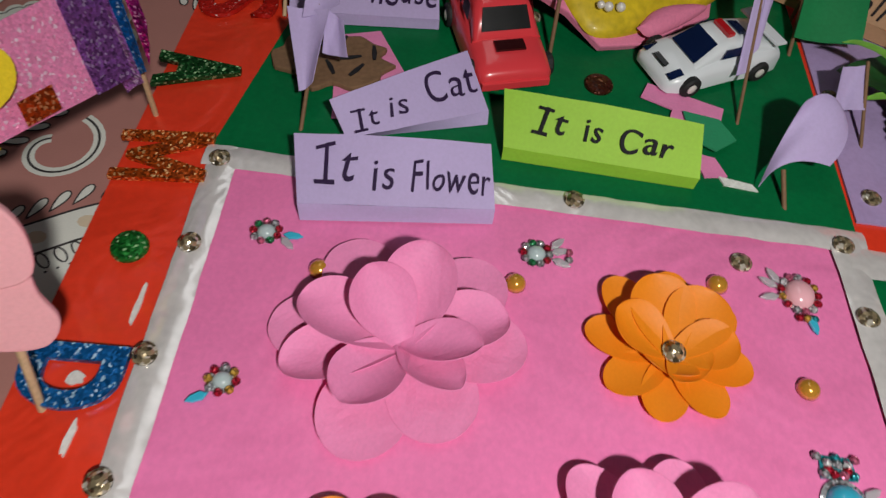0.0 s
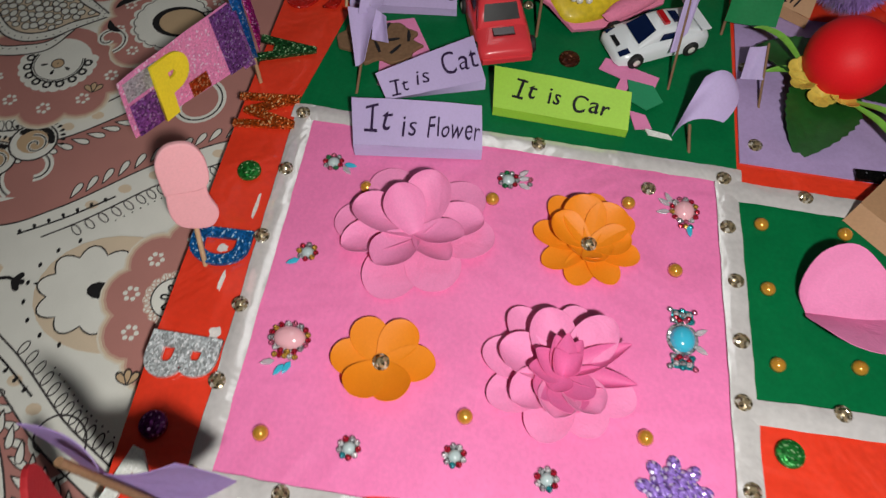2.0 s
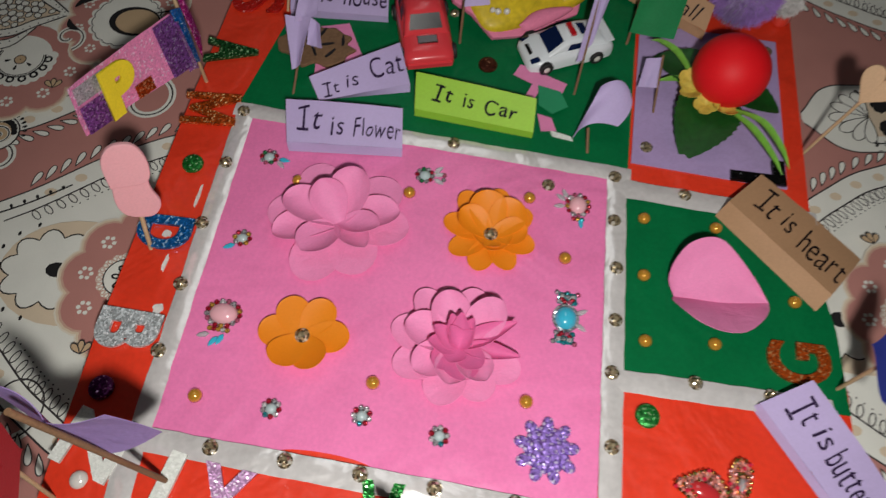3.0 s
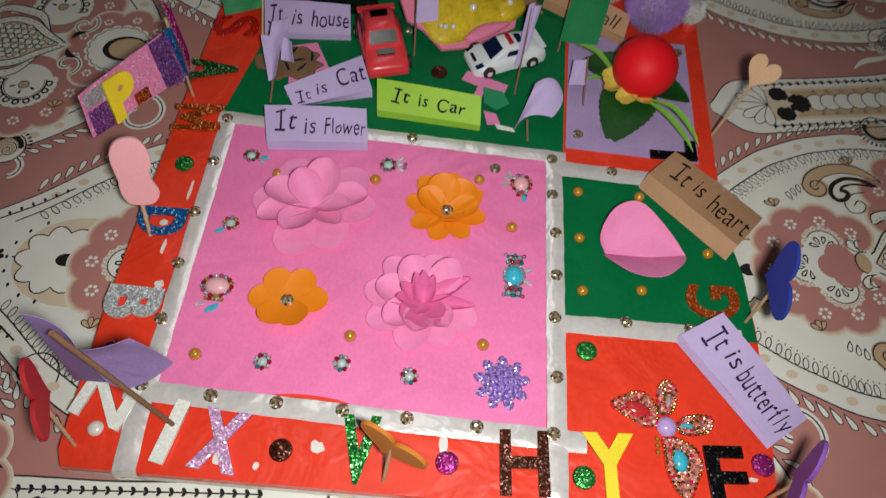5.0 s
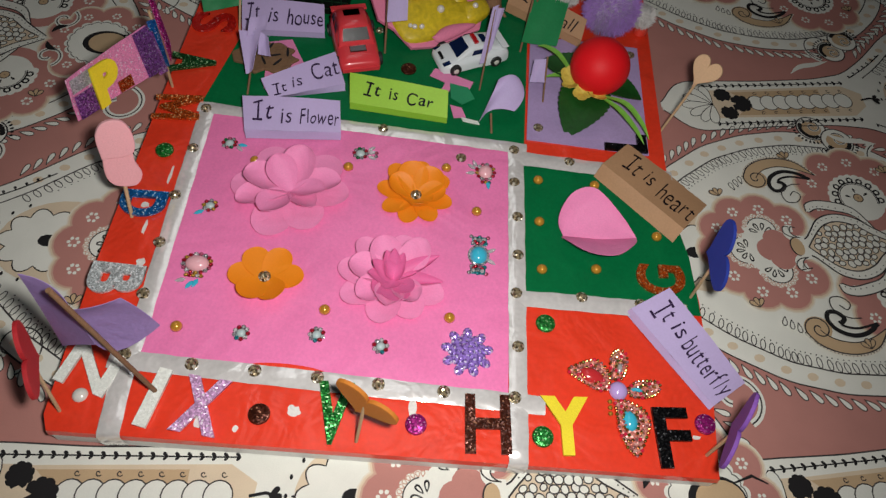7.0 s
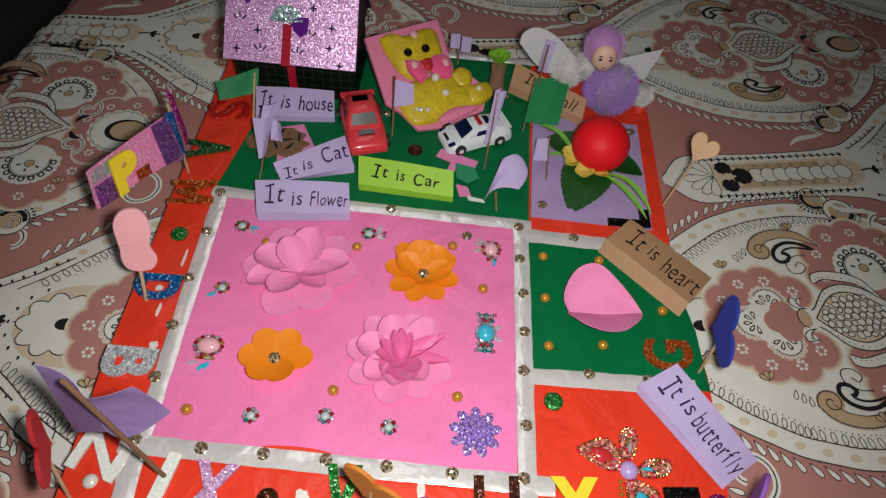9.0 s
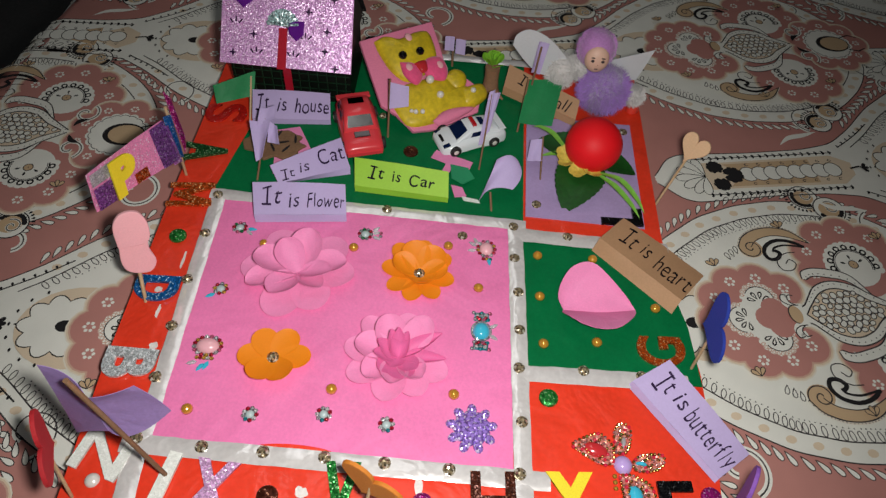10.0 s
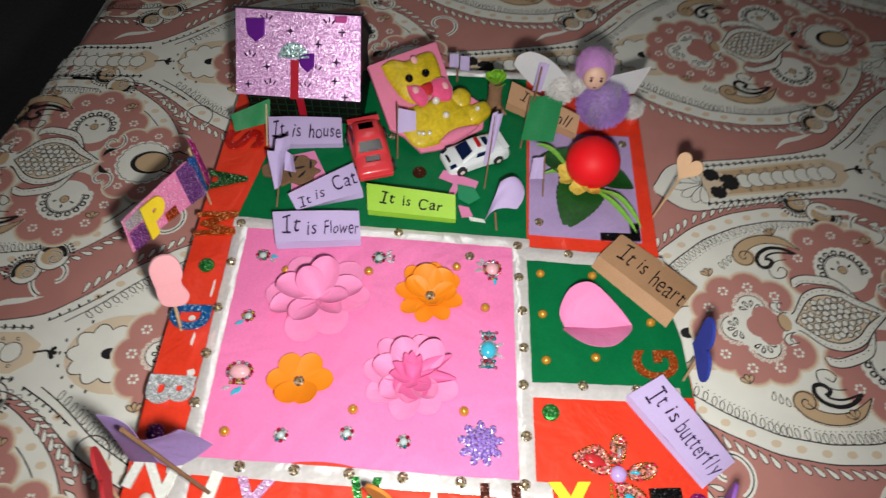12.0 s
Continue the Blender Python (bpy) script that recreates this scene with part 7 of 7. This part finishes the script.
def doll():
    """One mesh: hooded head, fluffy body, two paper wings."""
    pieces = []
    at = Vector
    pieces.append((moved(ball(0.0170, 0.0150, 0.0185, 24), pose(-0.0145, 0.008, 0.0640)), 1))
    pieces.append((moved(ball(0.0112, 0.0075, 0.0128, 20), pose(-0.0150, -0.0040, 0.0625, -8)), 0))
    for s in (-1, 1):
        pieces.append((moved(ball(0.0017, 0.0011, 0.0014, 8), pose(-0.0150 + s * 0.0046, -0.0108, 0.0645)), 5))
        pieces.append((moved(ball(0.0020, 0.0008, 0.0005, 8), pose(-0.0150 + s * 0.0046, -0.0104, 0.0675)), 5))
    pieces.append((moved(ball(0.0012, 0.0014, 0.0012, 8), pose(-0.0150, -0.0118, 0.0605)), 0))
    pieces.append((moved(ball(0.0022, 0.0008, 0.0007, 8), pose(-0.0150, -0.0108, 0.0565)), 5))
    pieces.append((moved(ball(0.0205, 0.0175, 0.0220, 24), pose(0.0, 0.0, 0.0260)), 2))
    pieces.append((tufts(0.0205, 0.0175, 0.0220, 5200, 0.0085, 3, at((0.0, 0.0, 0.0260))), 2))
    pieces.append((tufts(0.0170, 0.0150, 0.0185, 2200, 0.0038, 5, at((-0.0145, 0.0100, 0.0645))), 1))
    for x, y, z, rx, rz in ((-0.042, 0.012, 0.034, 0.0130, 0.0165), (0.031, 0.004, 0.019, 0.0085, 0.0085), (-0.027, 0.012, 0.040, 0.009, 0.011)):
        pieces.append((moved(ball(rx, rx, rz, 16), pose(x, y, z)), 3))
        pieces.append((tufts(rx, rx, rz, 1300, 0.0055, int(x * 999), at((x, y, z))), 3))
    pieces.append((moved(plate(smooth_path([(-0.091, 0.060), (-0.089, 0.071), (-0.078, 0.0775), (-0.062, 0.072), (-0.046, 0.058), (-0.038, 0.044), (-0.058, 0.030), (-0.074, 0.040), (-0.091, 0.060)], 4)[:-1], 0, 0.0006), pose(0, 0.010, 0.0, 90, 0, 0)), 4))
    pieces.append((moved(plate([(-0.001, 0.050), (0.039, 0.066), (0.036, 0.052), (0.031, 0.032), (0.012, 0.026)], 0, 0.0006), pose(0, 0.012, 0.0, 90, 0, 0)), 4))
    out = bmesh.new()
    for b, k in pieces:
        for f in b.faces:
            f.material_index = k
            f.smooth = k != 4
        me = bpy.data.meshes.new("tmp")
        b.to_mesh(me)
        b.free()
        out.from_mesh(me)
        bpy.data.meshes.remove(me)
    me = bpy.data.meshes.new("doll")
    out.to_mesh(me)
    out.free()
    for m_ in (SKIN, HOOD, FLUFF, POM, WINGP, MARKD):
        me.materials.append(m_)
    return me


tagged(part("doll", doll(), None, None, m=pose(0.3270, 0.3690, Z)), "small doll in purple fluff with a lilac hood and paper wings", "doll")
RED_GLOSS = glossy("red_knob", (0.78, 0.06, 0.035), 0.3, 0.0, 0.6)
small("red_pin", lathe([(0.0001, 0), (0.0060, 0), (0.0068, 0.004), (0.0056, 0.010), (0.0001, 0.0115)], 18), RED_GLOSS, 0.3615, 0.374, Z - 0.0004, "glossy red knob at the board's edge beside the doll", "knob", "", True)
flag((0.2560, 0.3600, Z), (0.2620, 0.3760, 0.0840), [((0.2590, 0.3760, 0.0890), (0.2690, 0.3770, 0.0870), (0.2640, 0.3690, 0.0590), (0.2560, 0.3680, 0.0600))], LILAC_CARD, DARKWOOD,
     "narrow lilac paper flag with writing before a white wing", 0.0010, 0.002)

# ---- tomato with leaves and small yellow blossoms ----
TOMATO = surface("red_velvet_ball", (0.82, 0.008, 0.014), 0.55, 0.05, 900, 0.15, spec=0.3)
LEAFM = surface("dark_leaf", (0.008, 0.070, 0.008), 0.5, 0.25, 250, 0.4)
BLADE = surface("light_blade", (0.20, 0.48, 0.06), 0.5, 0.2, 250, 0.2)
BLOSSOM = surface("yellow_blossom", (0.78, 0.62, 0.10), 0.6, 0.15, 400, 0.2, thin=0.2)
fruit = thing("artificial_fruit", pose(0.3125, 0.2910, Z), "round red artificial fruit on green leaves with yellow blossoms", "artificial fruit")
part("fruit", moved(ball(0.0250, 0.0250, 0.0238, 40), pose(0, 0, 0.0262)), TOMATO, fruit, smooth=True)


def leaf(length, wide, rise, droop):
    """A leaf with toothed edges, a midrib groove and a bend."""
    bm = bmesh.new()
    rows, n = [], 26
    for i in range(n + 1):
        t = i / n
        w = wide * math.sin(math.pi * min(1, 0.06 + t * 0.94)) ** 0.7 * (1 - 0.25 * t) * (1 + 0.07 * (i % 2))
        z = rise * t - droop * t * t
        rows.append([bm.verts.new((length * t, s * w, z + 0.22 * abs(s) * w)) for s in (-1, -0.5, 0, 0.5, 1)])
    for u, v in zip(rows, rows[1:]):
        for k in range(4):
            bm.faces.new((u[k], v[k], v[k + 1], u[k + 1]))
    bmesh.ops.recalc_face_normals(bm, faces=bm.faces)
    bmesh.ops.solidify(bm, geom=bm.faces[:], thickness=0.0003)
    return bm


for a, ln, w, rise in ((-112, 0.062, 0.0235, 0.012), (152, 0.052, 0.0190, 0.018), (-8, 0.044, 0.0150, 0.014), (60, 0.036, 0.014, 0.02)):
    part("leaf", leaf(ln, w, rise, 0.020), LEAFM, fruit, "dark green toothed leaf", True, m=pose(0, 0, 0.0060, 0, 0, a))
for pts in ([(-0.020, 0.0, 0.014), (-0.034, 0.014, 0.022), (-0.045, 0.022, 0.022), (-0.052, 0.024, 0.020)], [(-0.018, -0.002, 0.012), (-0.032, -0.001, 0.013), (-0.045, -0.003, 0.010)],
            [(0.006, -0.022, 0.014), (0.022, -0.034, 0.020), (0.036, -0.048, 0.014), (0.044, -0.058, 0.006)], [(0.004, -0.022, 0.013), (0.018, -0.038, 0.016), (0.032, -0.052, 0.010), (0.040, -0.062, 0.004)]):
    sp = smooth_path(pts, 5)
    n_ = len(sp)
    vv, ff = [], []
    for i, q in enumerate(sp):
        w = 0.0028 * math.sin(math.pi * (0.15 + 0.83 * i / (n_ - 1)))
        d = Vector(sp[min(i + 1, n_ - 1)]) - Vector(sp[max(i - 1, 0)])
        sd = Vector((-d.y, d.x, 0)).normalized() * w
        vv += [tuple(Vector(q) - sd), (q[0], q[1], q[2] - 0.0006), tuple(Vector(q) + sd)]
    for i in range(n_ - 1):
        for k in range(2):
            ff.append((3 * i + k, 3 * i + k + 1, 3 * i + 4 + k, 3 * i + 3 + k))
    part("blade", mesh_of("blade", vv, ff, smooth=True), BLADE, fruit, "light green curved blade")
rnd = random.Random(8)
for x, y in ((-0.023, -0.002), (-0.021, -0.012), (-0.012, -0.021), (-0.001, -0.025)):
    b_ = part("blossom", petal(0.0088, 0.0042, 0.003, 0.001, 0.001), BLOSSOM, fruit, "yellow blossom", True, m=pose(x, y, 0.013, 0, -20, rnd.uniform(0, 360)))
    for k in range(1, 5):
        part("petal", b_.data, None, b_, m=pose(0, 0, 0, 0, 0, 72 * k))

# ---- flat scraps ----
BROWN = surface("brown_felt", (0.20, 0.11, 0.055), 0.9, 0.2, 500, 0.5)
tagged(part("pink_scrap", plate([(0.026, 0.302), (0.046, 0.309), (0.074, 0.258), (0.050, 0.250), (0.034, 0.247)], T + 0.0014, T + 0.0020), PINK_PAPER), "pink paper scrap under the brown felt cat", "paper scrap", "paper scraps")
patch_ob = thing("felt_cat", pose(0, 0, 0), "brown felt cat with dark markings lying on the green paper", "felt cat")
rr_ = random.Random(2)
outl = [(0.0265 + 0.027 * (1 + 0.14 * rr_.uniform(-1, 1)) * math.cos(k * math.tau / 22), 0.2830 + 0.0185 * (1 + 0.18 * rr_.uniform(-1, 1)) * math.sin(k * math.tau / 22)) for k in range(22)]
part("felt", plate(smooth_path(outl + [outl[0]], 3)[:-1], T + 0.0022, T + 0.0046, 0.0008), BROWN, patch_ob, "brown felt body")
for x, y, a in ((0.020, 0.290, 40), (0.030, 0.294, 70), (0.036, 0.284, 20), (0.028, 0.276, 120), (0.040, 0.276, 60), (0.016, 0.278, 10), (0.046, 0.289, 100)):
    part("marking", moved(plate([(-0.005, -0.0008), (0.0, -0.0014), (0.005, -0.0006), (0.005, 0.0006), (0.0, 0.0010), (-0.005, 0.0008)], 0, 0.0004), pose(x, y, T + 0.0047, 0, 0, a)), BLACKCARD, patch_ob)
GREEN_SCRAP = surface("green_scrap", (0.02, 0.28, 0.12), 0.6, 0.1)
for poly, mt, nm, z in (([(0.170, 0.283), (0.174, 0.293), (0.208, 0.281), (0.205, 0.271), (0.190, 0.273), (0.186, 0.262), (0.180, 0.264), (0.184, 0.277)], PINK_PAPER, "pink", 0.003),
                        ([(0.188, 0.275), (0.204, 0.272), (0.210, 0.260), (0.200, 0.252), (0.190, 0.258)], GREEN_SCRAP, "green", 0.0045),
                        ([(0.190, 0.252), (0.200, 0.250), (0.204, 0.240), (0.194, 0.238)], PINK_PAPER, "pink", 0.0022),
                        ([(0.200, 0.2395), (0.214, 0.2370), (0.216, 0.2335), (0.202, 0.2350)], G_WHITE, "white", 0.0022)):
    tagged(part(nm + "_scrap", plate(poly, T + z - 0.0008, T + z), mt), nm + " cut paper scrap lying on the green paper", "paper scrap", "paper scraps")
for x, y in ((0.112, 0.336), (0.120, 0.334)):
    tagged(part("rhinestone_stud", stud_mesh, None, None, m=pose(x, y, T + 0.0014)), "small clear rhinestone on the green paper", "stud", "clear rhinestones")
